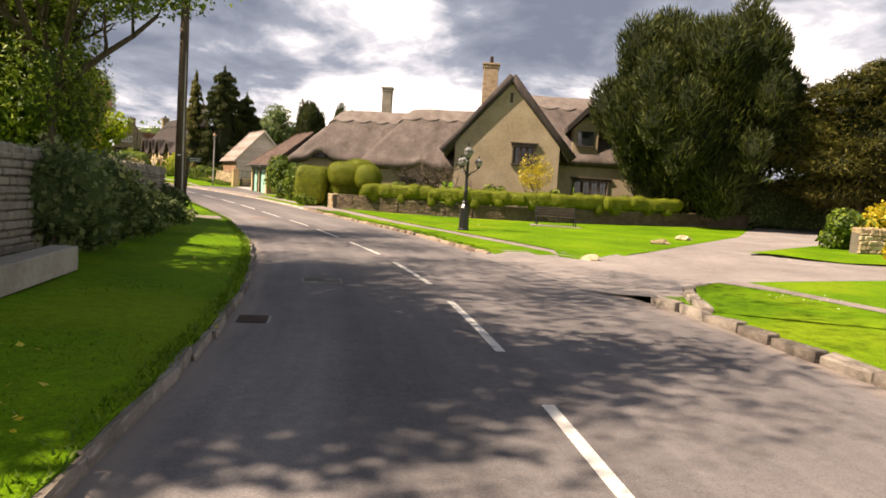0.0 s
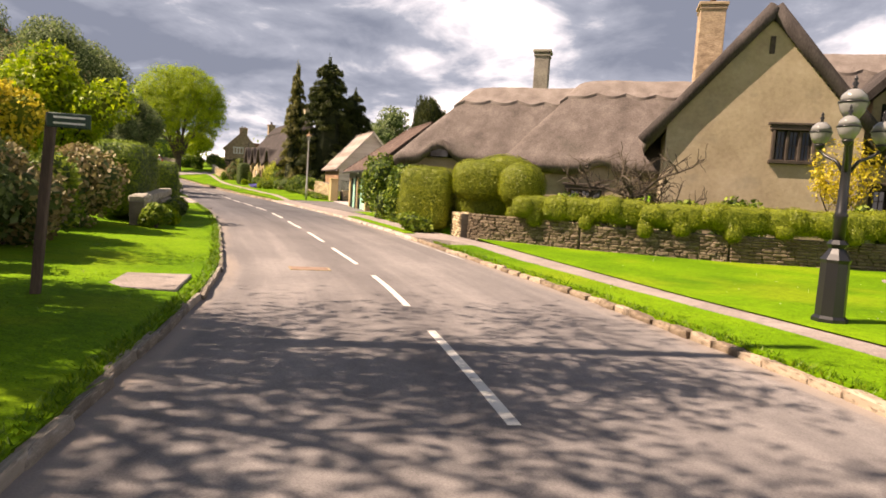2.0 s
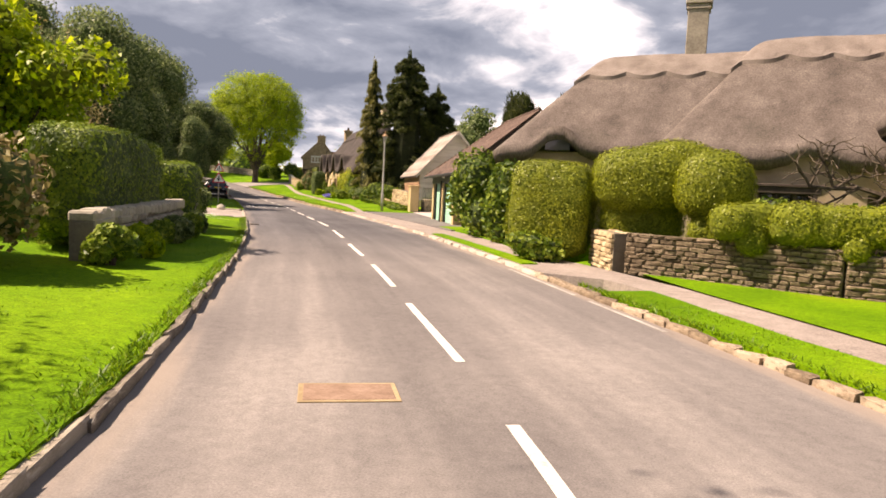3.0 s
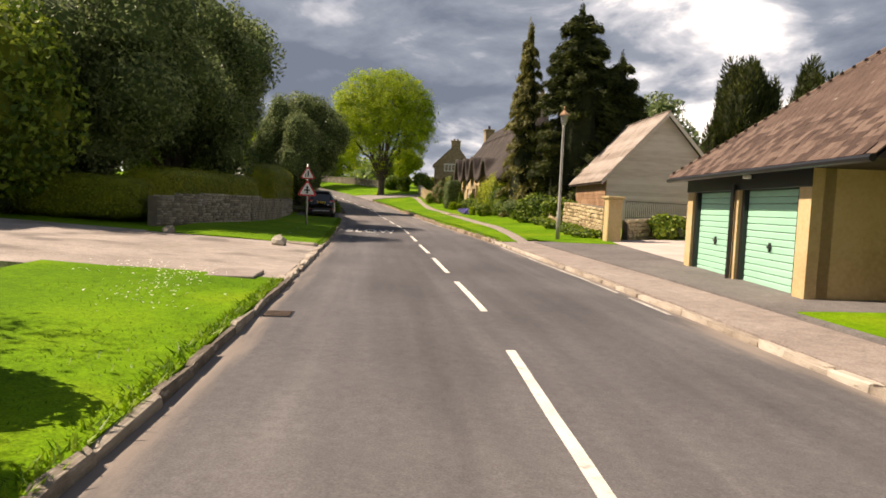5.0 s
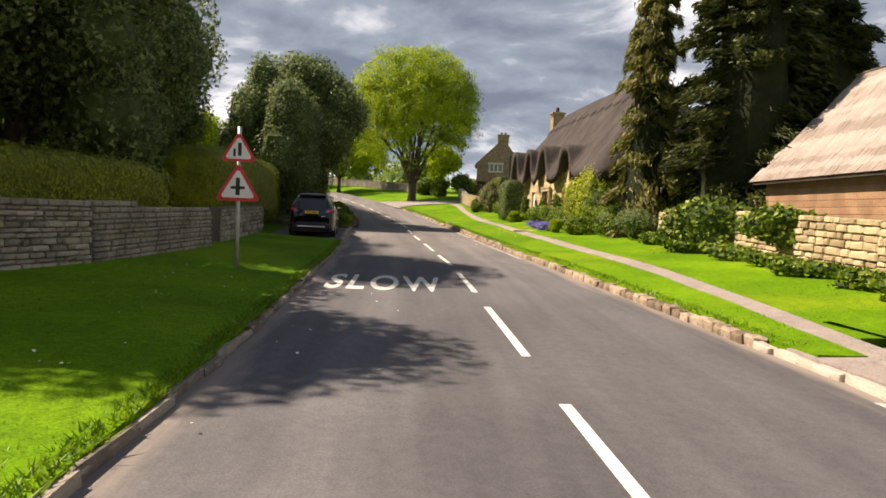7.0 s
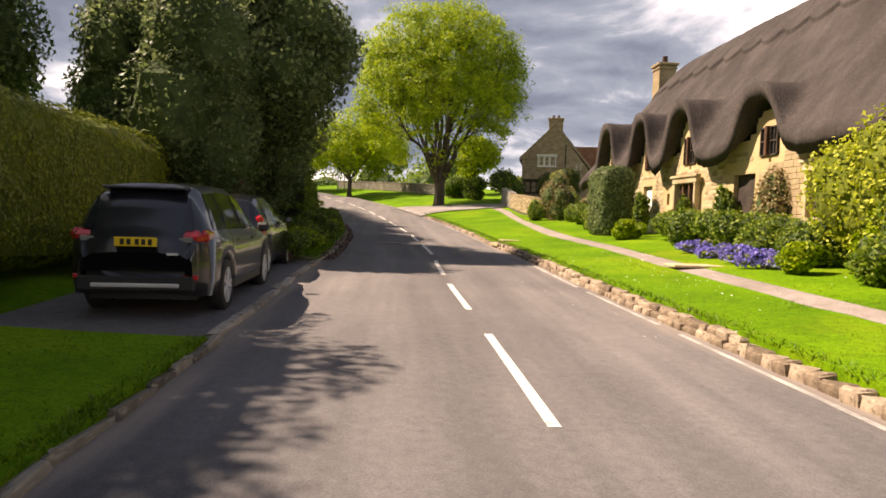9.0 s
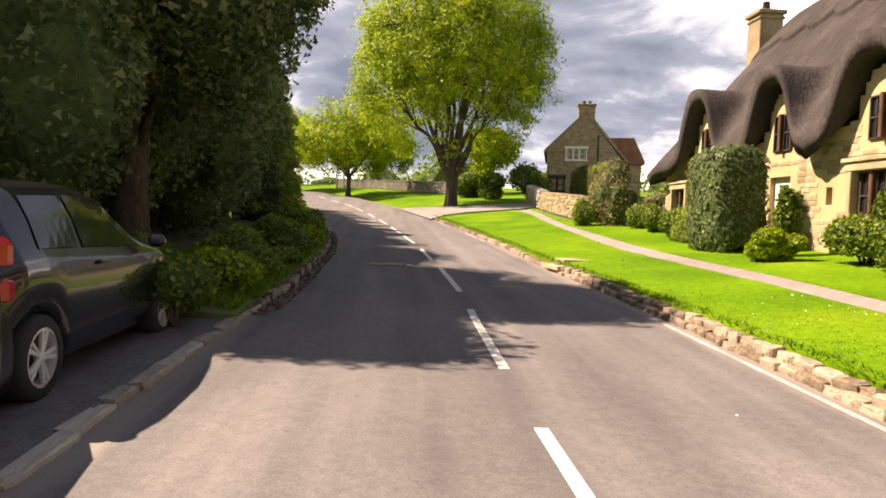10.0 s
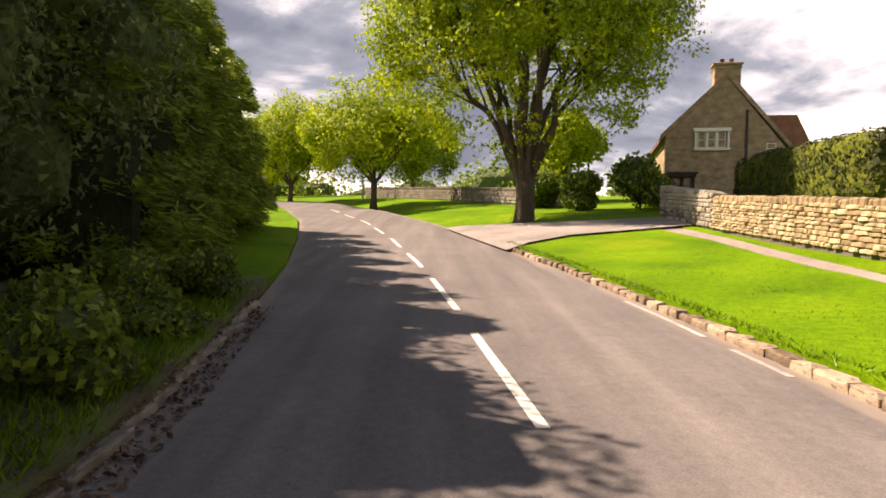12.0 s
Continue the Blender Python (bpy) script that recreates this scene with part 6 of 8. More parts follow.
# ---- right side: clipped box, yews, conifers ----
row = [(-6.9, 35.4, 1.3, 1.05), (-5.6, 34.95, 0.9, 0.62), (-4.4, 34.6, 1.25, 0.75), (-3.1, 34.35, 1.0, 0.7), (-1.9, 34.2, 1.35, 0.72), (-0.5, 34.1, 1.05, 0.85), (0.8, 34.2, 1.3, 0.75), (2.2, 34.35, 1.1, 0.8), (3.6, 34.6, 1.4, 0.72), (5.0, 35.1, 1.2, 0.8), (6.4, 35.6, 1.4, 0.75), (7.8, 36.2, 1.3, 0.8), (9.2, 36.8, 1.5, 0.7)]
for i, (x, y, w, h) in enumerate(row[1:]):
    lobes = [(0, 0, 1.06, w * 1.25, 1.05, 0.66 + 0.25 * (h - 0.72), 0.6)]
    for k in range(3):
        lobes.append((w * (-0.5 + 0.5 * k) + rk.uniform(-0.1, 0.1), rk.uniform(-0.28, 0.05), rk.uniform(1.0, 1.2), rk.uniform(0.55, 0.85), rk.uniform(0.7, 0.95), rk.uniform(0.5, 0.7), 0.85))
    lobes.append((rk.uniform(-0.4, 0.4) * w, -0.34, rk.uniform(0.72, 0.86), rk.uniform(0.4, 0.6), 0.5, rk.uniform(0.42, 0.6), 0.9))
    clipped("box_bush", "bulging cloud-pruned box bush on a stone wall", lobes, L_HEDGE, 720, 0.028, 300 + i, (x, y, ground_z(x, y)), rk.uniform(-8, 8) + max(0, 4 * i - 16), None, 0.10, "shrub", "clipped box row")
clipped("topiary", "tall drum of clipped box with a domed top", [(0, 0, 1.03, 1.8, 1.8, 2.1, 0.5)], L_HEDGE, 950, 0.028, 31, g(-9.6, 37.2), wild=0.05, category="shrub")
clipped("topiary", "mushroom-shaped clipped box bush behind a wall", [(-0.1, 0, 1.7, 2.1, 1.9, 1.4, 0.85), (-0.1, 0.1, 0.8, 1.7, 1.3, 1.3, 0.6), (0.5, 0.3, 2.0, 1.8, 1.6, 1.2, 0.9)], L_HEDGE, 950, 0.028, 32, g(-7.6, 37.1), wild=0.06, category="shrub")
clipped("topiary", "round clipped box ball on a short leg beside topiary", [(0, 0, 1.65, 1.4, 1.35, 1.35, 0.95), (0, 0, 0.7, 0.8, 0.8, 1.0, 0.8)], L_HEDGE, 950, 0.028, 33, g(-6.35, 36.0), wild=0.05, category="shrub")
shrub(g(-12.5, 42.0), "glossy green laurel beside garages", L_LAUREL, (1.3, 1.6, 1.5), 5200, 0.10, 41, 12)
shrub(g(-11.2, 40.0), "glossy green laurel beside garages", L_LAUREL, (1.0, 1.2, 1.2), 3200, 0.10, 42, 10)
shrub(g(-9.9, 36.3), "low dark plants at the foot of topiary", L_MID, (0.8, 0.5, 0.35), 900, 0.08, 43, 7)
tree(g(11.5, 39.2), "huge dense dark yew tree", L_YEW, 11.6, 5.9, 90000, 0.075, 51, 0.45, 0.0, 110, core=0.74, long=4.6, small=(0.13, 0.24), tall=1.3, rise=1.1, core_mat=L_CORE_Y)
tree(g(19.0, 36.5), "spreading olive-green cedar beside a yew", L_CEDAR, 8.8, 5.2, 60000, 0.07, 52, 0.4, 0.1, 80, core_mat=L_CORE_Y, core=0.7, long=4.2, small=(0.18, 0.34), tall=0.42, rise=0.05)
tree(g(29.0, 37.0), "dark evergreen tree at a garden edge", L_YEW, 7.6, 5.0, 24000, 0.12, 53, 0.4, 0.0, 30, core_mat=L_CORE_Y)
# added hedge: a dark backdrop that stands for the deep shade below the yews
clipped("hedge", "dark hedge added as a backdrop for the shade below yews", [(0, 0, 1.3, 16.0, 1.8, 2.7, 0.3)], L_DARK, 120, 0.09, 54, g(18.5, 41.5), 8, L_CORE, 0.08)
shrub(g(14.2, 24.6), "golden flowering hedge over a low wall", L_GOLD, (1.9, 1.3, 1.0), 5200, 0.10, 61, 12, core_mat=L_CORE_G)
shrub(g(11.6, 20.3), "golden flowering bush on the verge", L_GOLD, (0.8, 0.8, 0.6), 1800, 0.09, 62, 8, core_mat=L_CORE_G)
shrub(g(12.0, 24.4), "green shrub by a low wall", L_LAUREL, (0.9, 0.8, 0.8), 1600, 0.10, 63, 8)
branch_tree(g(2.3, 35.7), "slender small tree with golden young leaves", L_GOLD, 3.5, 0.95, 71, 0.05, 1.0, 5, 2400, 0.06, levels=2, leaf_ball=0.4, base=0.42)
for i, (x, y, r) in enumerate([(-3.4, 37.6, 0.9), (-1.6, 37.9, 1.0), (0.3, 38.2, 1.0), (3.4, 38.0, 0.9), (-5.3, 39.2, 0.8), (7.4, 39.4, 1.0), (9.0, 39.6, 0.9)]):
    shrub(g(x, y), "leafy green garden shrub against the house", L_LAUREL, (r, 0.6, 0.95), 1500, 0.10, 80 + i, 8, group="garden shrubs")
conifer(ga(73.2, 11.0), "very tall dark cypress with ragged sprays", L_YEW, 11.2, 2.7, 60000, 0.13, 91, power=0.36, ragged=0.3, droop=0.3)
conifer(ga(75.8, 8.9), "tall pointed golden-green cypress", L_OLIVE, 10.9, 1.7, 36000, 0.11, 92, power=0.62, ragged=0.3, droop=0.8)
conifer(ga(73.4, 13.6), "tall dark cypress crowded by another", L_YEW, 8.6, 2.5, 28000, 0.14, 93, power=0.4, ragged=0.3, droop=0.35)
tree((-29.70, 91.82, 2.5), "dark rounded pine behind a barn", L_DARK, 9.5, 4.4, 7000, 0.22, 94, 0.3, 2.0, 14)
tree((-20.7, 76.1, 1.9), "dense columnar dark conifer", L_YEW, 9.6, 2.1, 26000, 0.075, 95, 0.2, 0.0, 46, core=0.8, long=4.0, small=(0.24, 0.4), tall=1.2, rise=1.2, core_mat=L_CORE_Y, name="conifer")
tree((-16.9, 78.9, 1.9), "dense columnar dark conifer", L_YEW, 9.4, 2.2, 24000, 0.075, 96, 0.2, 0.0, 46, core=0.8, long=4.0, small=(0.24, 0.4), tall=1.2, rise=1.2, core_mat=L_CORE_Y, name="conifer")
shrub(ga(69.5, 8.0), "ivy tumbling over a stone wall", L_LAUREL, (1.7, 0.5, 0.85), 3000, 0.09, 97, 10)
shrub(ga(66.8, 8.1, 0.45), "ivy tumbling over a stone wall", L_LAUREL, (0.9, 0.4, 0.5), 1300, 0.09, 98, 8)
for i in range(9):
    shrub(ga(60.6 + i * 1.45, 7.35 + 0.05 * i), "low dark lavender clump at the foot of a wall", L_MID, (0.75, 0.28, 0.22), 420, 0.07, 100 + i, 5, name="lavender", group="lavender row")
for i, (s, d, r) in enumerate([(60.3, 10.2, 0.7), (60.7, 11.6, 0.8), (60.9, 13.0, 0.6)]):
    shrub(ga(s, d), "spiky garden plant beside a gravel drive", L_MID, (r, 0.6, 0.5), 1200, 0.10, 120 + i, 7)

# gardens before the terrace
clipped("yew_block", "tall clipped dark yew block", [(0, 0, 1.05, 1.5, 1.25, 2.2, 0.3), (0, 0, 1.6, 1.35, 1.1, 1.3, 0.6)], L_DARK, 320, 0.06, 131, ga(89.9, 7.35), heading(89.9), L_CORE, 0.05)
clipped("hedge", "low clipped green hedge", [(0, 0, 0.4, 1.5, 0.8, 0.95, 0.25)], L_LAUREL, 320, 0.06, 132, ga(92.2, 7.7), heading(92), None, 0.06)
for i, (s, d, r, mt) in enumerate([(94.0, 8.0, 0.6, L_MID), (95.6, 8.1, 0.6, L_LAUREL), (97.4, 8.4, 0.7, L_MID), (94.8, 9.5, 0.9, L_DRY), (96.8, 9.8, 1.0, L_DRY), (98.8, 9.6, 0.8, L_DRY), (87.6, 7.0, 0.5, L_SPRING), (86.4, 7.8, 0.7, L_MID), (85.2, 7.5, 0.75, L_LAUREL), (84.0, 7.6, 0.8, L_MID), (82.8, 7.6, 0.8, L_LAUREL), (81.4, 7.5, 0.8, L_MID), (79.8, 7.6, 0.9, L_LAUREL), (77.8, 7.8, 1.0, L_SPRING), (75.8, 7.9, 1.0, L_MID), (74.3, 8.2, 1.0, L_DARK), (79.0, 6.6, 0.4, L_SPRING), (77.2, 6.9, 0.6, L_MID)]):
    shrub(ga(s, d), "mixed cottage garden shrub before the terrace", mt, (r, r * 0.8, r * 0.72), 2600, 0.05, 140 + i, 9, group="cottage garden shrubs")
for i, (s, d) in enumerate([(83.2, 6.65), (82.2, 6.6), (80.9, 6.6), (79.9, 6.45)]):
    shrub(ga(s, d), "drift of bluebells in a cottage garden", L_BLUE, (0.5, 0.3, 0.2), 520, 0.045, 170 + i, 6, name="bluebells", core_mat=L_CORE_G, core=0.55, group="bluebells")
for i, (s, d, r, h, mt) in enumerate([(79.0, 8.0, 1.15, 1.5, L_LIME), (77.6, 7.9, 0.8, 1.0, L_LAUREL), (82.8, 8.4, 0.6, 1.1, L_DRY), (103.5, 9.2, 0.9, 0.9, L_DRY), (102.0, 9.0, 0.9, 0.8, L_MID), (101.0, 8.7, 0.7, 0.8, L_DRY)]):
    shrub(ga(s, d), "tall loose garden shrub before the terrace", mt, (r, r * 0.85, h), 3600, 0.055, 185 + i, 11, core_mat=L_CORE_G if mt is L_LIME else None, group="tall cottage shrubs")
for i, (x, y, z, r, h, mt) in enumerate([(-49.0, 88.9, 2.9, 0.8, 1.1, L_DRY), (-48.3, 88.0, 2.8, 0.9, 1.3, L_DRY), (-49.6, 90.0, 2.95, 0.7, 1.0, L_LAUREL), (-49.4, 87.9, 2.75, 0.5, 0.55, L_MID)]):
    shrub((x, y, ground_z(x, y)), "loose half-bare shrub at the end of a garden wall", mt, (r, r * 0.85, h), 2800, 0.05, 460 + i, 12, group="wall end shrubs")
clipped("hedge", "clipped hedge above a far garden wall", [(0, 0, 0.9, 8.0, 1.2, 1.8, 0.25)], L_YEW, 200, 0.08, 181, (-53.70, 98.05, 4.0), 130, None, 0.05)
fan_tree((-64.57, 99.72, 3.55), "big round spring tree on a grass corner", L_SPRING, 15.2, 6.5)
for i, (s, d, r) in enumerate([(121, 9.5, 1.6), (123, 7.4, 1.3), (124, 11.5, 1.5), (127, 6.0, 1.4)]):
    shrub(ga(s, d), "rounded bright green garden bush", L_LAUREL, (r, r, r * 0.8), 1800, 0.13, 190 + i, 8)
tree(ga(133, 8.5), "yellow-green tree behind garden bushes", L_SPRING, 5.6, 2.6, 3500, 0.2, 196, 0.15, 1.2, 12, core_mat=L_CORE_G)
for i, (s, d, h, r) in enumerate([(137, -3.8, 9.0, 5.0), (149, -12.0, 9.5, 5.0), (153, -1.5, 9.0, 4.8)]):
    branch_tree(ga(s, d), "airy yellow-green spring tree along the far lane", L_SPRING, h, r, 200 + i, 0.2, 1.5, 7, 30000, 0.15, base=0.12, shell_share=0.45)
for i, (s, d, h, r) in enumerate([(160, -26, 10, 5.0), (176, -20, 11, 6), (172, -38, 11, 6)]):
    tree(ga(s, d), "yellow-green spring tree along the far lane", L_SPRING, h, r, 8500, 0.26, 205 + i, 0.22, 1.6, 18, core_mat=L_CORE_G, core=0.6)

# ---- left side ----
tree(ga(16.4, -10.4), "bright young-leaved tree behind a stone wall", L_LAUREL, 6.6, 2.6, 16000, 0.09, 211, 0.2, 1.2, 22, core_mat=L_CORE_G, core=0.5)
tree(ga(21.6, -7.1), "leafy fresh green tree at the end of a stone wall", L_LAUREL, 6.4, 2.5, 26000, 0.075, 210, 0.2, 0.3, 36, small=(0.2, 0.36), core=0.5)
tree(ga(5.0, -8.0), "dark evergreen tree behind a wall", L_DARK, 10.5, 3.6, 14000, 0.15, 212, 0.4, 1.5, 18)
branch_tree(ga(20.0, -6.4), "tree with fresh small leaves leaning over the lane", L_LAUREL, 10.5, 6.2, 213, 0.2, 3.2, 8, 20000, 0.085, base=0.5, shell_share=0.1)
branch_tree(ga(7.6, -6.9), "tall tree with fresh small leaves behind a wall", L_MID, 13.4, 5.8, 214, 0.27, 3.4, 8, 46000, 0.09, base=0.42, shell_share=0.2)
branch_tree(ga(27.6, -7.6), "tree with bronze-pink buds", L_PINK, 5.2, 2.5, 215, 0.14, 1.4, 7, 6500, 0.06, base=0.3)
shrub(ga(33.0, -6.6, 0.8), "tall yellow forsythia in flower", L_GOLD, (1.2, 1.2, 1.3), 2500, 0.09, 221, 10, core_mat=L_CORE_G)
for i, (s, d, r, mt) in enumerate([(24.5, -5.2, 1.0, L_MID), (26.2, -5.3, 1.2, L_DARK), (27.2, -4.9, 1.1, L_DRY), (28.8, -4.9, 1.1, L_MID), (30.8, -5.1, 1.0, L_DARK), (31.6, -4.6, 1.25, L_DRY), (32.4, -2.95, 0.4, L_MID), (33.6, -2.75, 0.34, L_SPRING), (34.8, -2.7, 0.32, L_MID), (36.2, -2.6, 0.36, L_DARK), (37.6, -2.55, 0.34, L_MID), (38.9, -2.6, 0.36, L_DARK), (21.9, -4.6, 0.8, L_YEW)]):
    shrub(ga(s, d), "unclipped shrub along a garden edge", mt, (r, r * 0.85, r * 0.85), 2000, 0.08, 230 + i, 9, group="garden edge shrubs")
clipped("hedge", "tall clipped hedge beside the drive", [(0, 0, 1.0, 4.6, 1.25, 1.95, 0.2)], L_PRIVET, 620, 0.04, 241, ga(35.9, -3.85), heading(35.9) - 3, L_CORE, 0.06)
clipped("hedge", "clipped hedge end with a flat top", [(0, 0, 0.78, 2.0, 1.2, 1.6, 0.25)], L_PRIVET, 620, 0.04, 242, ga(39.9, -3.2), heading(42), L_CORE, 0.05)
shrub(ga(41.8, -3.2), "dark bush at the mouth of a drive", L_DARK, (0.75, 0.7, 0.75), 2400, 0.07, 243, 9)
clipped("hedge", "low clipped box hedge with a bright top", [(0, 0, 0.62, 1.5, 3.8, 1.3, 0.3)], L_HEDGE, 420, 0.045, 244, ga(59.0, -9.2), heading(58), L_CORE_G, 0.05)
clipped("hedge", "domed clipped hedge behind a stone wall", [(0, 0, 0.98, 9.6, 1.9, 1.55, 0.45)], L_HEDGE, 420, 0.045, 245, ga(64.6, -7.05), heading(64) - 9, L_CORE_G, 0.05)
clipped("hedge", "domed clipped hedge behind parked cars", [(0, 0, 1.3, 12.4, 2.0, 2.45, 0.5)], L_HEDGE, 480, 0.042, 246, ga(78.2, -5.95), heading(78), L_CORE_G, 0.05)
for i, (s, d, h, r) in enumerate([(62.4, -10.2, 9.4, 4.6), (69.8, -9.4, 10.0, 4.7), (76.2, -10.3, 9.8, 4.4), (85.0, -12.2, 8.6, 3.4), (81.0, -14.0, 10.6, 4.4), (67.0, -14.5, 10.8, 4.6)]):
    tree(ga(s, d), "large dark evergreen oak over a garden", L_DARK, h, r, 48000, 0.095, 250 + i, 0.4, 0.9, 48, small=(0.22, 0.42))
for i, (s, d, h, r) in enumerate([(57.4, -11.6, 6.2, 2.8), (50, -19, 8.0, 4.5)]):
    tree(ga(s, d), "light green tree at the back of a garden", L_LAUREL, h, r, 12000, 0.13, 256 + i, 0.3, 0.2, 20, core_mat=L_CORE_G)
tree(ga(36.9, -5.8), "bright yellow-green tree over a hedge", L_SPRING, 4.3, 2.0, 9000, 0.09, 258, 0.12, 0.9, 18, core_mat=L_CORE_G, core=0.6)
branch_tree(ga(42.6, -7.4), "pale twiggy tree just breaking bud", L_DRY, 5.4, 2.4, 259, 0.12, 1.2, 6, 5000, 0.06, base=0.3, shell_share=0.1)
tree(ga(41.5, -11.5), "yellow-green tree in a garden", L_SPRING, 6.2, 2.8, 9000, 0.12, 260, 0.2, 1.0, 16, core_mat=L_CORE_G, core=0.6)
tree(ga(88.4, -4.7), "dark evergreen leaning over the lane", L_DARK, 8.4, 3.4, 36000, 0.085, 268, 0.3, 1.9, 40, small=(0.22, 0.42))
clipped("hedge", "dark unclipped hedge at the back of a garden", [(0, 0, 1.5, 19.0, 1.8, 3.4, 0.35)], L_DARK, 160, 0.08, 269, ga(61.5, -12.3), heading(61) + 8, L_CORE, 0.12)
clipped("hedge", "dark dense understorey below a tall hedge", [(0, 0, 1.2, 15.0, 1.6, 2.6, 0.3)], L_DARK, 120, 0.09, 266, ga(93.0, -6.4), heading(93), L_CORE, 0.12)
# the overgrown evergreen hedge along the bend
for i, s in enumerate(np.arange(85.4, 101, 2.2)):
    tree(ga(s, kl(s) - 3.9 - 0.3 * math.sin(i * 2.3)), "overgrown dark evergreen in a tall hedge", L_DARK, 7.4 + 0.5 * math.sin(i * 1.7), 2.7, 22000, 0.075, 270 + i, 0.2, 0.05, 26, kind="hedge tree", core=0.84, small=(0.25, 0.45))
for i, s in enumerate(np.arange(101, 116, 2.2)):
    conifer(ga(s, kl(s) - 2.6), "yellow-green cypress in a tall hedge", L_MID, 6.4 - 0.15 * i, 1.75, 14000, 0.10, 290 + i, power=0.3, ragged=0.2, name="hedge_conifer", droop=0.2)

# ---- far woods ----
rng_far = np.random.default_rng(77)
fw = Mesh()
for k in range(90):
    a = rng_far.uniform(-0.5, 3.6)
    dist = rng_far.uniform(170, 320)
    x, y = -40 + math.cos(a) * dist, 60 + math.sin(a) * dist
    z = ground_z(x, y)
    r = rng_far.uniform(5, 9)
    b = (x, y, z + r * 0.5, r * 1.5, r * 1.5, r)
    lump(fw, b, 1, k, 0.62, 2, 0.35)
    p, nr = ball_shell([b], 420, rng_far, 0.6)
    leaves(fw, p, nr, 0.9, 0, 0.8, 1.4, rng_far)
tagged(part("far_woods", fw, [L_MID, L_CORE], None, "distant hedgerow trees beyond the village"), category="trees", kind="stuff")


# ---- street furniture ----
def green_lamp():
    p = g(-0.86, 25.33)
    t = thing("lamp_post", "black cast iron lamp post with globe lanterns on a green", "lamp post", p, 10)
    part("base", Mesh().lathe([(0.24, -0.1), (0.24, 0.06), (0.2, 0.1), (0.19, 0.85), (0.21, 0.9), (0.15, 0.98), (0.1, 1.06), (0.15, 1.12), (0.1, 1.18)], 8), BLACK, t)
    part("column", Mesh().lathe([(0.085, 1.15), (0.085, 1.5), (0.1, 1.53), (0.07, 1.58), (0.055, 2.6), (0.08, 2.63), (0.055, 2.68), (0.05, 2.85)], 14), BLACK, t, smooth=True)

    def lantern(x, y, z, k):
        l = new("lantern")
        l.parent, l.matrix_basis = t, pose(x, y, z)
        part("gallery", Mesh().lathe([(0.03 * k, -0.06), (0.09 * k, 0.0), (0.1 * k, 0.02), (0.06 * k, 0.03)], 12), BLACK, l, smooth=True)
        part("globe", Mesh().lathe([(0.09 * k, 0.03), (0.16 * k, 0.14 * k), (0.19 * k, 0.24 * k), (0.185 * k, 0.27 * k)], 14), LANTERN, l, "frosted glass bowl", smooth=True)
        part("lantern_band", Mesh().lathe([(0.195 * k, 0.24 * k), (0.205 * k, 0.255 * k), (0.195 * k, 0.27 * k)], 14), BLACK, l, smooth=True)
        part("hood", Mesh().lathe([(0.185 * k, 0.27 * k), (0.16 * k, 0.36 * k), (0.09 * k, 0.43 * k), (0.04 * k, 0.45 * k)], 14), LANTERN, l, smooth=True)
        part("finial", Mesh().lathe([(0.05 * k, 0.44 * k), (0.02 * k, 0.48 * k), (0.045 * k, 0.52 * k), (0.015 * k, 0.56 * k), (0.03 * k, 0.58 * k), (0.004, 0.64 * k)], 10), BLACK, l, smooth=True)

    lantern(0, 0, 2.85, 1.0)
    t.matrix_basis = t.matrix_basis @ Matrix.Diagonal((0.9, 0.9, 0.91, 1))
    for a in (0, 120, 240):
        c, s_ = math.cos(math.radians(a)), math.sin(math.radians(a))
        part("arm", Mesh().tube([(0.05 * c, 0.05 * s_, 2.15), (0.16 * c, 0.16 * s_, 2.3), (0.34 * c, 0.34 * s_, 2.38), (0.42 * c, 0.42 * s_, 2.45), (0.44 * c, 0.44 * s_, 2.52)], [0.028, 0.026, 0.024, 0.022, 0.022], 8), BLACK, t, smooth=True)
        lantern(0.44 * c, 0.44 * s_, 2.52, 0.78)


green_lamp()


def bench():
    t = thing("bench", "dark iron and slat bench on a stone slab", "bench", g(3.05, 31.05), 3)
    for x in (-0.85, 0.85):
        e = new("bench_end")
        e.parent = t
        e.matrix_basis = pose(x, 0, 0)
        part("leg", Mesh().tube([(0, -0.24, 0), (0, -0.2, 0.42)], [0.028, 0.024], 6), BLACK, e)
        part("back_leg", Mesh().tube([(0, 0.26, 0), (0, 0.2, 0.42), (0, 0.32, 0.85)], [0.028, 0.026, 0.022], 6), BLACK, e)
        part("arm_rest", Mesh().tube([(0, -0.24, 0.42), (0, -0.26, 0.62), (0, 0.24, 0.64)], [0.02, 0.022, 0.02], 6), BLACK, e)
    for i in range(5):
        part("seat_slat", Mesh().box((0, -0.2 + i * 0.095, 0.43), (1.78, 0.07, 0.03), 0.006), DARKWOOD, t)
    for i in range(4):
        part("back_slat", Mesh().box((0, 0.23 + i * 0.03, 0.52 + i * 0.1), (1.78, 0.025, 0.075), 0.006), DARKWOOD, t)
    tagged(part("slab", Mesh().box((3.05, 31.0, ground_z(3.05, 31) + 0.0), (2.2, 0.95, 0.09), 0.01, 0, None), PATH_TAR, None, "pale concrete slab under a bench"), category="slab")


bench()


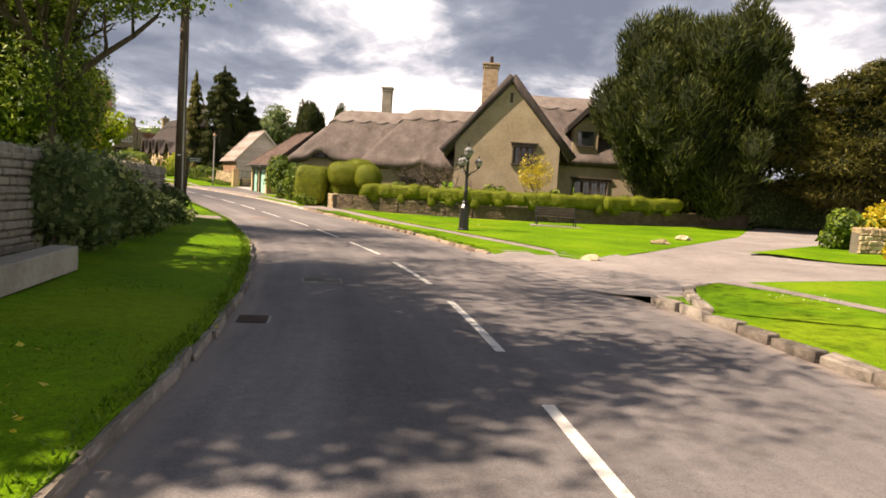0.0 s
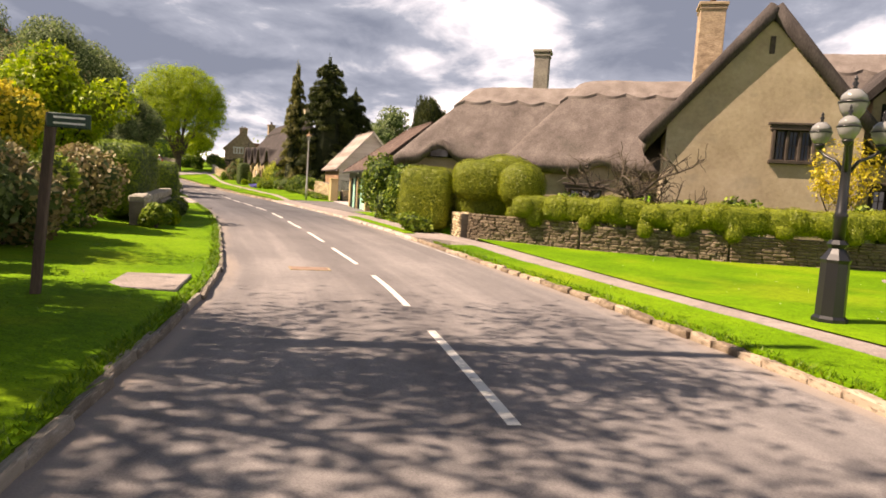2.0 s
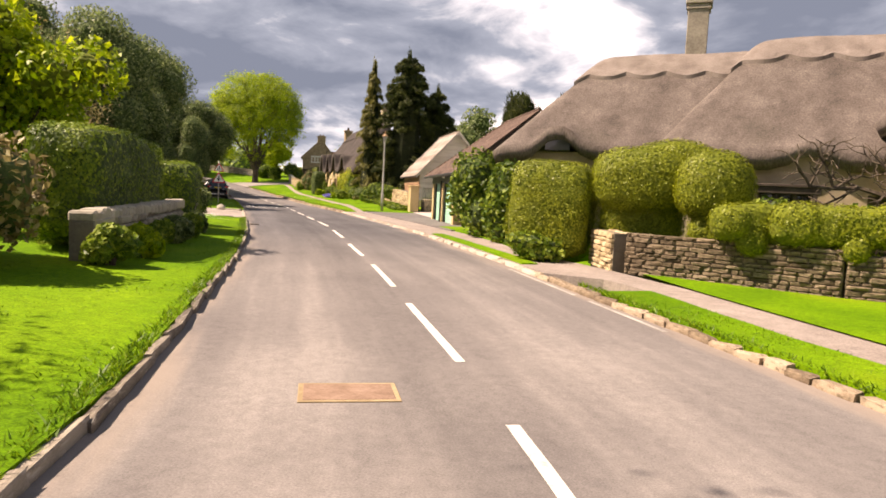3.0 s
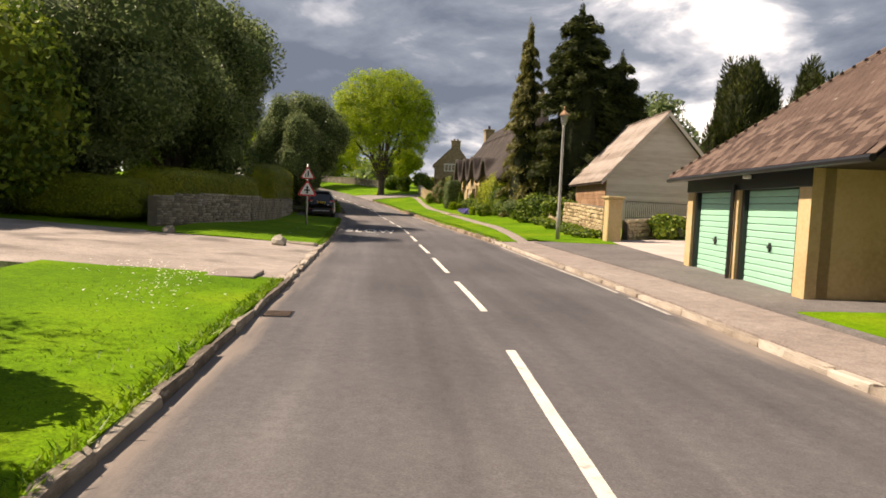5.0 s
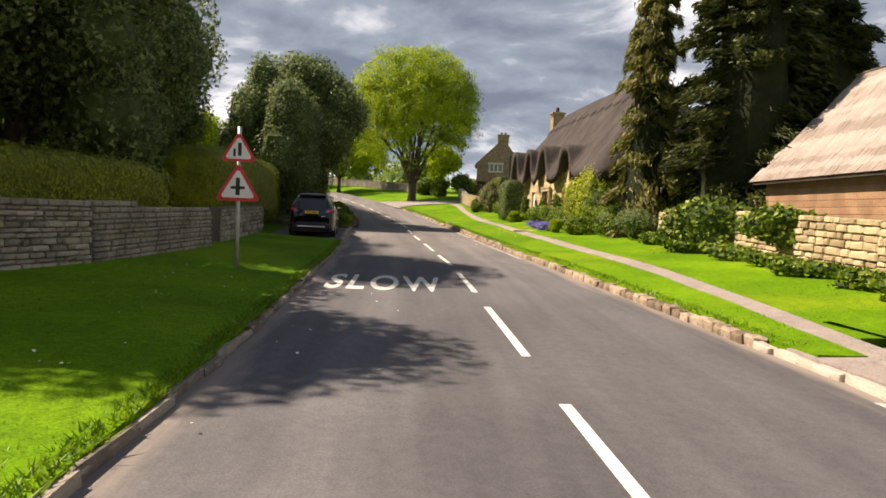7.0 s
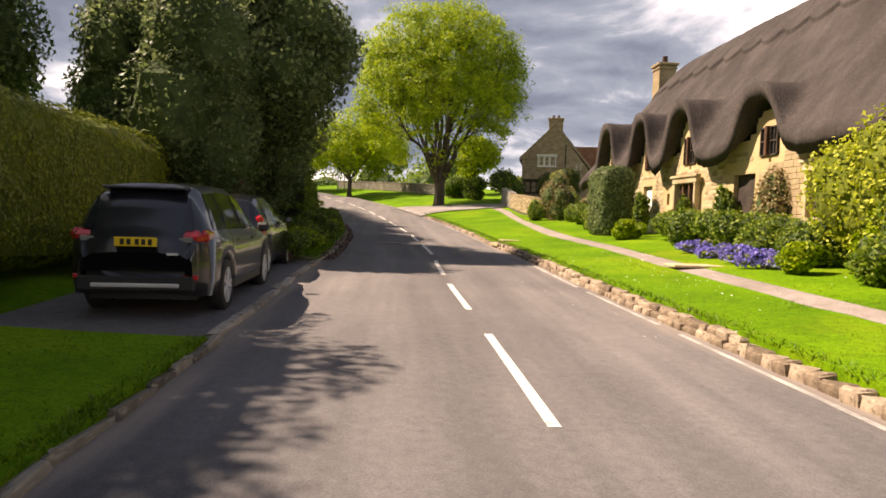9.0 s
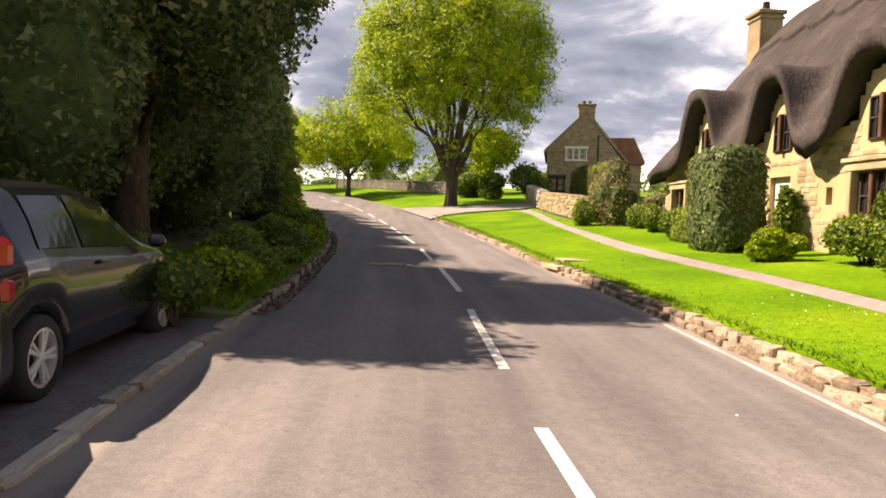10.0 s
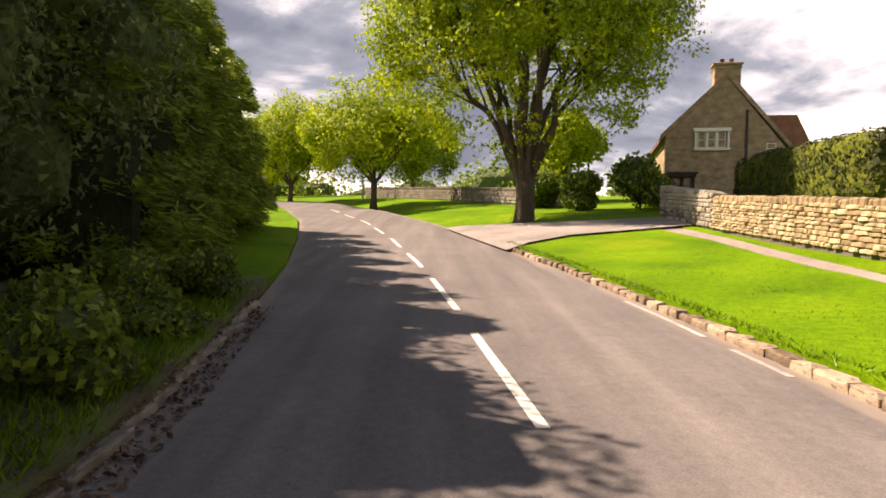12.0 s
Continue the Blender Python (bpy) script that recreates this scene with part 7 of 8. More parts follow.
def street_lamp():
    t = thing("street_lamp", "grey steel street lamp with a small glazed lantern", "street lamp", ga(59.9, 6.1, -0.02))
    part("post", Mesh().lathe([(0.075, -0.1), (0.075, 1.0), (0.055, 1.06), (0.045, 3.9), (0.05, 3.95)], 12), GREYMETAL, t, smooth=True)
    l = new("lantern")
    l.parent, l.matrix_basis = t, pose(0, 0, 3.95)
    part("cradle", Mesh().lathe([(0.03, 0), (0.07, 0.05), (0.09, 0.08)], 8), GREYMETAL, l)
    part("glazing", Mesh().lathe([(0.085, 0.08), (0.15, 0.36), (0.145, 0.37)], 6), LANTERN, l, "frosted glass sides")
    part("hood", Mesh().lathe([(0.19, 0.36), (0.17, 0.40), (0.07, 0.5), (0.05, 0.53), (0.06, 0.55)], 6), OAK, l, "weathered bronze hood")
    part("finial", Mesh().lathe([(0.04, 0.55), (0.015, 0.6), (0.03, 0.62), (0.004, 0.68)], 8), OAK, l, smooth=True)


street_lamp()


def triangle(me, w, y, z, mat, k=1.0):
    h = w * 0.88
    pts = []
    for cx, cz, a0 in ((-w / 2 + 0.06, z + 0.04, 210), (w / 2 - 0.06, z + 0.04, -30), (0, z + h - 0.09, 90)):
        for a in (-60, -20, 20, 60):
            q = math.radians(a0 + a)
            pts.append((cx * k + 0.05 * k * math.cos(q), (cz - z - h / 3) * k + z + h / 3 + 0.05 * k * math.sin(q)))
    # order round the triangle
    c = (0, z + h / 3)
    pts.sort(key=lambda q: math.atan2(q[1] - c[1], q[0] - c[0]))
    return me.prism(pts, y, y + 0.006, mat)


def warning_sign():
    p = ga(64.6, -3.0)
    t = thing("road_sign", "two red-edged triangular warning signs on a grey post", "road sign", p, heading(64.6) - 90)
    part("post", Mesh().tube([(0, 0.03, -0.1), (0, 0.03, 0.7), (0, 0.03, 2.45)], [0.038, 0.038, 0.036], 10), GREYMETAL, t, smooth=True)
    for w, z, kind in ((0.74, 1.18, "crossroads"), (0.58, 1.86, "crossing")):
        pl = new("sign_plate")
        pl.parent = t
        part("rim", triangle(Mesh(), w, -0.012, z, 0), RED, pl, "red border")
        part("face", triangle(Mesh(), w, -0.017, z, 0, 0.76), WHITE, pl, "white face")
        sy = Mesh()
        if kind == "crossroads":
            sy.box((0, -0.019, z + 0.24), (0.07, 0.006, 0.3)).box((0, -0.019, z + 0.22), (0.24, 0.006, 0.05))
        else:
            sy.box((0.02, -0.019, z + 0.2), (0.06, 0.006, 0.22)).box((-0.07, -0.019, z + 0.14), (0.04, 0.006, 0.13))
        part("symbol", sy, BLACK, pl, "plain black bars")
        part("clip", Mesh().box((0, 0.02, z + 0.2), (0.12, 0.05, 0.03)), GREYMETAL, pl)


warning_sign()


def pole():
    t = thing("telegraph_pole", "tall brown wooden telegraph pole beside a wall", "pole", (-9.15, 20.4, at(21.2, -3.2).z - 0.1), 0)
    part("shaft", Mesh().tube([(0, 0, -0.2), (0.02, 0, 3.0), (0.07, -0.02, 9.5)], [0.15, 0.135, 0.10], 14), POLEWOOD, t, smooth=True)
    part("cable_cover", Mesh().tube([(0.13, -0.07, 0.0), (0.12, -0.07, 3.0), (0.12, -0.06, 6.0)], [0.03, 0.03, 0.02], 6), GREYMETAL, t, "grey steel cable cover")
    part("pole_plate", Mesh().box((0.05, -0.145, 2.0), (0.1, 0.01, 0.04)), WHITE, t)
    f = thing("finger_post", "leaning wooden footpath post with a dark green arm", "signpost", (-9.55, 21.5, at(22.4, -3.2).z - 0.1), heading(22.4) - 90)
    part("post", Mesh().box((0, 0, 0.95), (0.09, 0.09, 2.1), 0.01, 0, pose(0, 0, 0, 0, 4, 0)), POLEWOOD, f)
    arm = part("arm", Mesh().box((0.32, -0.06, 1.92), (0.42, 0.03, 0.15), 0.01), plain("sign_green", (0.02, 0.05, 0.035), 0.5), f, "dark green pointer")
    for z in (1.95, 1.89):
        part("lettering", Mesh().box((0.33, -0.078, z), (0.3, 0.003, 0.02)), WHITE, arm)


pole()


# ---- vehicles ----
def wheel(parent, x, y, r, side):
    w = new("wheel")
    w.parent, w.matrix_basis = parent, pose(x, y, r, 90 if side > 0 else -90, 0, 0)
    # local z points away from the car's middle
    tyre = Mesh()
    prof = [(r * 0.68, -0.112), (r * 0.9, -0.110), (r, -0.08), (r, 0.08), (r * 0.92, 0.105), (r * 0.70, 0.108)]
    tyre.tube([(0, 0, z) for _, z in prof], [q for q, _ in prof], 28, cap=False)
    part("tyre", tyre, RUBBER, w, smooth=True)
    rim = Mesh().tube([(0, 0, 0.02), (0, 0, 0.06), (0, 0, 0.104)], [r * 0.62, r * 0.63, r * 0.64], 28, cap=False).tube([(0, 0, 0.100), (0, 0, 0.106)], [r * 0.71, r * 0.64], 28, cap=False)
    part("rim", rim, ALLOY, w, smooth=True)
    # dark disc added: the shade between the spokes is put into its colour
    part("spoke_gap_disc", Mesh().lathe([(r * 0.66, -0.02), (r * 0.66, 0.03)], 24), PLASTIC, w, "dark disc that stands for the shade between the spokes")
    for i in range(5):
        a = 72 * i
        for o in (-9, 9):
            part("spoke", Mesh().box((r * 0.36, 0, 0.085), (r * 0.6, 0.03, 0.03), 0.006, 0, pose(0, 0, 0, 0, 0, a + o)), ALLOY, w)
    part("hub_cap", Mesh().lathe([(r * 0.14, 0.06), (r * 0.14, 0.1), (r * 0.08, 0.11)], 12), ALLOY, w)


def car(name, label, place, turn, st, mats, length, wheel_r, axles, half, glass_rows, extra):
    """A car lofted from stations (x from the tail, low, belt, top, belt half width, roof half width); local x ahead, origin under the tail."""
    t = thing(name, label, "car", place, turn)
    st = np.array(st)

    def prof(x):
        return [float(np.interp(x, st[:, 0], st[:, i])) for i in range(1, 6)]

    def ring(x):
        low, belt, top, wb, wt = prof(x)
        arch = 0.0
        for a in axles:
            q = wheel_r * 1.12
            if abs(x - a) < q:
                arch = max(arch, math.sqrt(q * q - (x - a) ** 2) + wheel_r * 0.96 - low)
        lo = min(low + max(arch, 0), belt - 0.12)
        mid_ = (lo + belt) / 2
        return [(0, low + 0.02), (wb * 0.78, low + 0.02), (wb * 0.80, lo), (wb * 0.955, lo), (wb * 0.995, (lo + mid_) / 2), (wb * 1.0, mid_), (wb * 0.985, belt - 0.05), (wb * 0.95, belt), ((wb + wt) / 2 * 0.97, (belt + top) / 2), (wt, top - 0.07), (wt * 0.86, top - 0.015), (wt * 0.45, top + 0.012), (0, top + 0.018)]

    xs = sorted({*st[:, 0], *np.linspace(0, length, 46), *[a + q * wheel_r * 1.12 for a in axles for q in np.linspace(-1, 1, 13)]})
    xs = [x for x in xs if 0 <= x <= length]
    rows = []
    for x in xs:
        r = ring(x)
        rows.append([(x, -y, z) for y, z in r] + [(x, y, z) for y, z in r[::-1][1:]])
    body = Mesh().grid([q[::-1] for q in rows])
    n = len(rows[0])
    body.f += [tuple(range(n)), tuple(range(len(body.v) - n, len(body.v)))[::-1]]
    body.m += [0, 0]
    part("body", body, mats, t, smooth=True)
    part("underside", Mesh().box((length / 2, 0, 0.33), (length - 0.5, half * 1.45, 0.22)), PLASTIC, t)

    def skin(x, k, off=0.008):
        """A place on the glasshouse: k = 0 at the belt, 1 at the roof edge."""
        low, belt, top, wb, wt = prof(x)
        pts = [(wb * 0.95, belt), ((wb + wt) / 2 * 0.97, (belt + top) / 2), (wt, top - 0.07)]
        a = k * 2
        i = min(int(a), 1)
        y = pts[i][0] + (pts[i + 1][0] - pts[i][0]) * (a - i)
        z = pts[i][1] + (pts[i + 1][1] - pts[i][1]) * (a - i)
        return y + off, z + off * 0.4

    for x0, x1, x2, x3 in glass_rows:
        # belt from x0 to x1, top from x2 to x3
        for side in (-1, 1):
            g_rows = []
            for k in np.linspace(0.10, 0.93, 5):
                a, b = x0 + (x2 - x0) * k, x1 + (x3 - x1) * k
                g_rows.append([(x, side * skin(x, k)[0], skin(x, k)[1]) for x in np.linspace(a, b, 6)])
            part("side_window", Mesh().grid(g_rows), GLASS, t)
    for a in axles:
        for side in (-1, 1):
            wheel(t, a, side * (half - 0.11), wheel_r, 1 if side < 0 else -1)
    extra(t, prof)
    return t


def suv_extra(t, prof):
    part("rear_window", Mesh().add([(0.085, -0.68, 1.08), (0.085, 0.68, 1.08), (0.30, 0.58, 1.48), (0.30, -0.58, 1.48), (0.11, -0.68, 1.08), (0.11, 0.68, 1.08), (0.33, 0.58, 1.48), (0.33, -0.58, 1.48)], [(0, 3, 2, 1), (4, 5, 6, 7), (0, 1, 5, 4), (3, 7, 6, 2), (0, 4, 7, 3), (1, 2, 6, 5)]), GLASS, t)
    part("spoiler", Mesh().box((0.40, 0, 1.595), (0.30, 1.06, 0.04), 0.018), CARPAINT, t)
    for y in (-1, 1):
        lamp = part("tail_lamp", Mesh().box((0.12, y * 0.655, 0.99), (0.17, 0.32, 0.20), 0.075).box((0.30, y * 0.80, 1.01), (0.40, 0.12, 0.17), 0.06), LENS_RED, t, "wraparound red tail lamp")
        part("reversing_lens", Mesh().box((0.045, y * 0.60, 0.97), (0.04, 0.18, 0.07), 0.01), LANTERN, lamp)
        part("reflector", Mesh().box((0.02, y * 0.66, 0.52), (0.04, 0.22, 0.06), 0.01), LENS_RED, t)
        part("door_mirror", Mesh().box((3.02, y * 0.99, 1.08), (0.12, 0.2, 0.15), 0.04), PLASTIC, t)
        part("sill", Mesh().box((2.25, y * 0.87, 0.32), (1.9, 0.08, 0.12), 0.02), PLASTIC, t)
        for x in (1.55, 2.55):
            part("door_handle", Mesh().box((x, y * 0.925, 0.93), (0.2, 0.03, 0.03), 0.01), CARPAINT, t)
    part("bumper_trim", Mesh().box((0.03, 0, 0.44), (0.1, 1.45, 0.2), 0.03), PLASTIC, t)
    part("skid_plate", Mesh().box((0.0, 0, 0.42), (0.06, 1.1, 0.07), 0.02), ALLOY, t)
    plate = part("number_plate", Mesh().box((-0.002, 0.0, 0.94), (0.03, 0.52, 0.11), 0.005), YELLOW, t, "yellow plate with plain bars")
    for y in (-0.18, -0.1, -0.02, 0.08, 0.16):
        part("bar", Mesh().box((-0.019, y, 0.94), (0.004, 0.05, 0.07)), BLACK, plate)
    part("badge", Mesh().box((0.0, -0.45, 0.8), (0.02, 0.14, 0.03)), ALLOY, t)


SUV = [(0.0, 0.42, 0.74, 0.80, 0.70, 0.64), (0.03, 0.34, 0.95, 1.02, 0.76, 0.66), (0.10, 0.30, 1.0, 1.12, 0.81, 0.64), (0.30, 0.27, 1.03, 1.52, 0.88, 0.60), (0.55, 0.26, 1.03, 1.64, 0.92, 0.60), (1.2, 0.25, 1.02, 1.68, 0.92, 0.61), (2.1, 0.25, 1.0, 1.67, 0.92, 0.61), (2.6, 0.25, 0.99, 1.60, 0.92, 0.60), (3.25, 0.25, 0.99, 1.16, 0.92, 0.68), (3.45, 0.25, 0.98, 1.06, 0.92, 0.74), (4.1, 0.26, 0.90, 0.98, 0.89, 0.72), (4.38, 0.28, 0.78, 0.84, 0.82, 0.66), (4.5, 0.36, 0.62, 0.68, 0.66, 0.5)]
q = at(76.12, -2.93, 0.04)
suv = car("suv", "dark grey family SUV parked on the verge", q, heading(78.3) + 1.0, SUV, CARPAINT, 4.5, 0.345, (0.93, 3.62), 0.92, [(0.42, 0.98, 0.62, 1.02), (1.06, 1.88, 1.08, 1.86), (1.96, 2.98, 1.94, 2.55)], suv_extra)
suv.matrix_basis = suv.matrix_basis @ Matrix.Diagonal((0.93, 0.88, 0.93, 1))


def hatch_extra(t, prof):
    part("rear_window", Mesh().add([(0.07, -0.55, 0.98), (0.07, 0.55, 0.98), (0.26, 0.48, 1.33), (0.26, -0.48, 1.33), (0.1, -0.55, 0.98), (0.1, 0.55, 0.98), (0.29, 0.48, 1.33), (0.29, -0.48, 1.33)], [(0, 3, 2, 1), (4, 5, 6, 7), (0, 1, 5, 4), (3, 7, 6, 2), (0, 4, 7, 3), (1, 2, 6, 5)]), GLASS, t)
    for y in (-1, 1):
        part("tail_lamp", Mesh().box((0.17, y * 0.69, 0.98), (0.16, 0.14, 0.22), 0.05).box((0.13, y * 0.72, 0.76), (0.16, 0.14, 0.2), 0.05), LENS_RED, t, "tall red tail lamp")
        part("door_mirror", Mesh().box((2.35, y * 0.88, 0.98), (0.1, 0.16, 0.12), 0.04), CARBLACK, t)
        part("door_handle", Mesh().box((1.35, y * 0.82, 0.86), (0.16, 0.03, 0.03), 0.01), CARBLACK, t)
    part("bumper", Mesh().box((0.04, 0, 0.48), (0.14, 1.4, 0.24), 0.05), CARBLACK, t)
    plate = part("number_plate", Mesh().box((-0.04, 0.0, 0.55), (0.02, 0.52, 0.11), 0.005), YELLOW, t, "yellow plate with plain bars")
    for y in (-0.16, -0.05, 0.06, 0.16):
        part("bar", Mesh().box((-0.052, y, 0.55), (0.004, 0.05, 0.07)), BLACK, plate)


HATCH = [(0.0, 0.4, 0.7, 0.76, 0.68, 0.62), (0.05, 0.3, 0.9, 0.98, 0.76, 0.6), (0.28, 0.25, 0.95, 1.36, 0.81, 0.54), (0.55, 0.23, 0.95, 1.44, 0.815, 0.54), (1.3, 0.22, 0.92, 1.46, 0.815, 0.55), (1.9, 0.22, 0.90, 1.38, 0.815, 0.54), (2.55, 0.22, 0.90, 1.02, 0.81, 0.6), (2.75, 0.22, 0.88, 0.94, 0.80, 0.64), (3.2, 0.24, 0.76, 0.84, 0.75, 0.6), (3.35, 0.27, 0.66, 0.72, 0.68, 0.5), (3.42, 0.34, 0.55, 0.6, 0.5, 0.4)]
q = at(80.15, -3.14, 0.04)
car("hatchback", "small black hatchback parked beside a hedge", q, heading(82) + 2.5, HATCH, CARBLACK, 3.42, 0.285, (0.45, 2.78), 0.815, [(0.5, 1.05, 0.6, 1.1), (1.13, 2.3, 1.18, 1.85)], hatch_extra)


def van():
    s = 149.0
    t = thing("van", "white works van with yellow and black chevrons", "van", tuple(at(s, kl(s) + 1.4, 0.0)), heading(s) + 22)
    part("body", Mesh().box((2.4, 0, 1.25), (4.8, 1.85, 1.9), 0.18), WHITE, t)
    part("bonnet", Mesh().box((4.9, 0, 0.85), (1.0, 1.8, 0.9), 0.15), WHITE, t)
    part("bumper", Mesh().box((0.0, 0, 0.4), (0.16, 1.8, 0.2), 0.04), PLASTIC, t)
    for y in (-0.48, 0.48):
        part("rear_window", Mesh().box((-0.005, y, 1.65), (0.03, 0.62, 0.55), 0.02), GLASS, t)
        part("beacon", Mesh().box((0.3, y, 2.24), (0.25, 0.3, 0.1), 0.03), YELLOW, t)
    for i in range(8):
        part("chevron", Mesh().box((-0.008, -0.7 + 0.2 * i, 0.95), (0.02, 0.1, 0.75), 0, 0, Matrix.Translation((0, -0.7 + 0.2 * i, 0.95)) @ pose(0, 0, 0, 35 if i < 4 else -35) @ Matrix.Translation((0, 0.7 - 0.2 * i, -0.95))), YELLOW if i % 2 else BLACK, t)
    for x in (0.9, 4.5):
        for y in (-0.85, 0.85):
            part("wheel", Mesh().lathe([(0.2, -0.1), (0.34, -0.1), (0.34, 0.1), (0.2, 0.1)], 16), RUBBER, t, m=pose(x, y, 0.34, 90))


van()


# ---- small things on the ground ----
def rock(place, size, label, seed, mats=None):
    me = Mesh()
    lump(me, (0, 0, 0, size[0], size[1], size[2]), 0, seed, 1.0, 2, 0.5)
    ob = part("rock", me, mats or GREYSTONE, None, label)
    ob.matrix_basis = pose(*place)
    tagged(ob, category="rock")


rock(g(-29.78, 46.04, 0.02), (0.19, 0.15, 0.16), "rough boulder marking a drive edge", 1)
rock(g(-26.79, 47.02, 0.03), (0.2, 0.15, 0.17), "rough boulder at the mouth of a drive", 2)
rock(g(2.5, 17.6, 0.05), (0.22, 0.15, 0.12), "pale boulder at the tip of a green", 3, COTSWOLD)
rock(g(5.6, 23.2, 0.05), (0.3, 0.18, 0.14), "pale boulder along a lane edge", 4, COTSWOLD)
rock(g(7.2, 26.0, 0.05), (0.28, 0.2, 0.15), "pale boulder along a lane edge", 5, COTSWOLD)
tagged(part("kerb_slab", Mesh().box((0, 0, 0), (1.15, 0.2, 0.12), 0.03), KERB, None, "loose kerb stone lying along a drive", m=pose(*at(54.9, -2.15, 0.1), 0, 0, heading(55) + 62)), category="kerb stone")


def slab(s, d, along, across, label, mats=KERB, h=None, turn=0, thick=0.06):
    p = at(s, d, h) - Vector((0, 0, 0.008))
    tagged(part("slab", Mesh().box((0, 0, 0), (along, across, thick), 0.012), mats, None, label, m=pose(p.x, p.y, p.z, 0, 0, heading(s) + turn)), category="slab")


slab(23.9, -2.25, 1.35, 0.85, "pale sandy stone slab set in the verge", PATH_TAR)
slab(48.0, -2.3, 0.95, 0.72, "worn concrete slab at a drive corner", PATH_TAR)
slab(89.3, 3.42, 0.75, 0.4, "broken pale stone step in the kerb", COTSWOLD, 0.11, 4, 0.09)
slab(89.9, 4.25, 0.62, 1.3, "flat stone slab crossing the verge", COTSWOLD, 0.19, 0, 0.07)
slab(80.9, 5.9, 0.5, 1.5, "flat stone slab path across the grass", COTSWOLD, None, 0, 0.05)
slab(7.4, -3.35, 2.6, 0.3, "stone trough edge below a wall", GREYSTONE, 0.35, 0, 0.3)


RUSTED = material("rusted_lid", ((0.16, 0.10, 0.07), (0.25, 0.165, 0.12), (0.33, 0.23, 0.175)), 5, 0.8, 0.4, 40)


def cover(s, d, along, across, label, mats):
    c = thing("inspection_cover", label, "manhole cover", tuple(at(s, d, 0.002)), heading(s))
    part("frame", Mesh().box((0, 0, 0), (along, across, 0.012), 0.003), mats, c)
    part("lid", Mesh().box((0, 0, 0.003), (along * 0.84, across * 0.9, 0.012), 0.002), RUSTED if mats is COTSWOLD else KERB if mats is KERB else IRON, c)


cover(10.05, -0.2, 0.5, 0.6, "iron access cover worn flush with the road", KERB)
cover(26.85, 0.0, 0.45, 0.72, "rusty access cover in the road", COTSWOLD)
cover(90.2, -0.1, 0.62, 0.74, "iron access cover with a concrete surround", KERB)
cover(87.03, 1.8, 0.24, 0.47, "small rusty access cover in the road", COTSWOLD)
cover(58.0, 4.7, 0.35, 0.4, "dark access cover in a footpath", IRON)


t = thing("utility_box", "small pale stone-coloured box at a hedge end", "box", ga(39.4, -2.75), heading(39.4))
part("cabinet", Mesh().box((0, 0, 0.3), (0.34, 0.28, 0.62), 0.015), PATH_TAR, t)
part("lid", Mesh().box((0, 0, 0.63), (0.4, 0.34, 0.05), 0.012), PATH_TAR, t)


def drain(s, d):
    t = thing("drain", "rusty iron road gully grate by the kerb", "drain", tuple(at(s, d, 0.0)), heading(s))
    part("frame", Mesh().box((0, 0, -0.004), (0.42, 0.36, 0.012), 0.003), BLACK, t)
    for i in range(7):
        part("bar", Mesh().box((-0.15 + i * 0.05, 0, 0.006), (0.022, 0.3, 0.014), 0.004, 0, pose(0, 0, 0, 0, 0, 0)), IRON, t)


drain(6.95, -0.95)
drain(45.3, -1.25)


def railing():
    a, b = Vector(ga(60.2, 8.6)), Vector(ga(63.9, 15.2))
    t = thing("railing", "black iron garden railing", "railing", tuple(a + Vector((0, 0, 0.75))), math.degrees(math.atan2(b.y - a.y, b.x - a.x)))
    n = (b - a).length
    for z in (0.05, 0.62):
        part("rail", Mesh().box((n / 2, 0, z), (n, 0.03, 0.02)), BLACK, t)
    for i in range(int(n / 0.11)):
        part("upright", Mesh().box((0.11 * i, 0, 0.32), (0.013, 0.013, 0.66)), BLACK, t)
    stone_wall("low stone plinth under a railing", [tuple(a), tuple(b)], 0.75, "gold", face=-1, cope=False, limit=60, thick=0.3)
    f = thing("fence", "grey close-boarded fence beside garages", "fence", ga(59.3, 13.6), heading(55) + 200)
    for i in range(12):
        part("board", Mesh().box((0.11 * i, 0, 0.75), (0.1, 0.02, 1.5), 0.004), BOARD, f)


railing()


def bare_tree():
    rng = np.random.default_rng(9)
    t = thing("fruit_tree", "bare pruned fruit tree with knotted branches", "tree", g(-3.1, 36.4))
    me = Mesh().tube([(0, 0, -0.2), (0.02, 0, 0.7), (0, 0.03, 1.5)], [0.11, 0.09, 0.09], 8)

    def twig(p, w, n, r, lv):
        pts = [Vector(p)]
        w = Vector(w).normalized()
        for i in range(4):
            w = (w + Vector(rng.normal(0, 0.28, 3))).normalized()
            pts.append(pts[-1] + w * n / 4)
        me.tube(pts, [r * (1 - 0.5 * i / 4) for i in range(5)], 5, cap=False)
        if lv < 2:
            for q in pts[1:]:
                for _ in range(2):
                    twig(q, w * 0.4 + Vector(rng.normal(0, 0.7, 3)) + Vector((0, 0, 0.35)), n * 0.5, r * 0.5, lv + 1)

    for a in range(7):
        an = a * 2 * math.pi / 7
        twig((0, 0, 1.45), (math.cos(an) * 1.1, math.sin(an) * 0.7, 0.35), 1.7, 0.055, 0)
    part("trunk", me, BARK, t)


bare_tree()

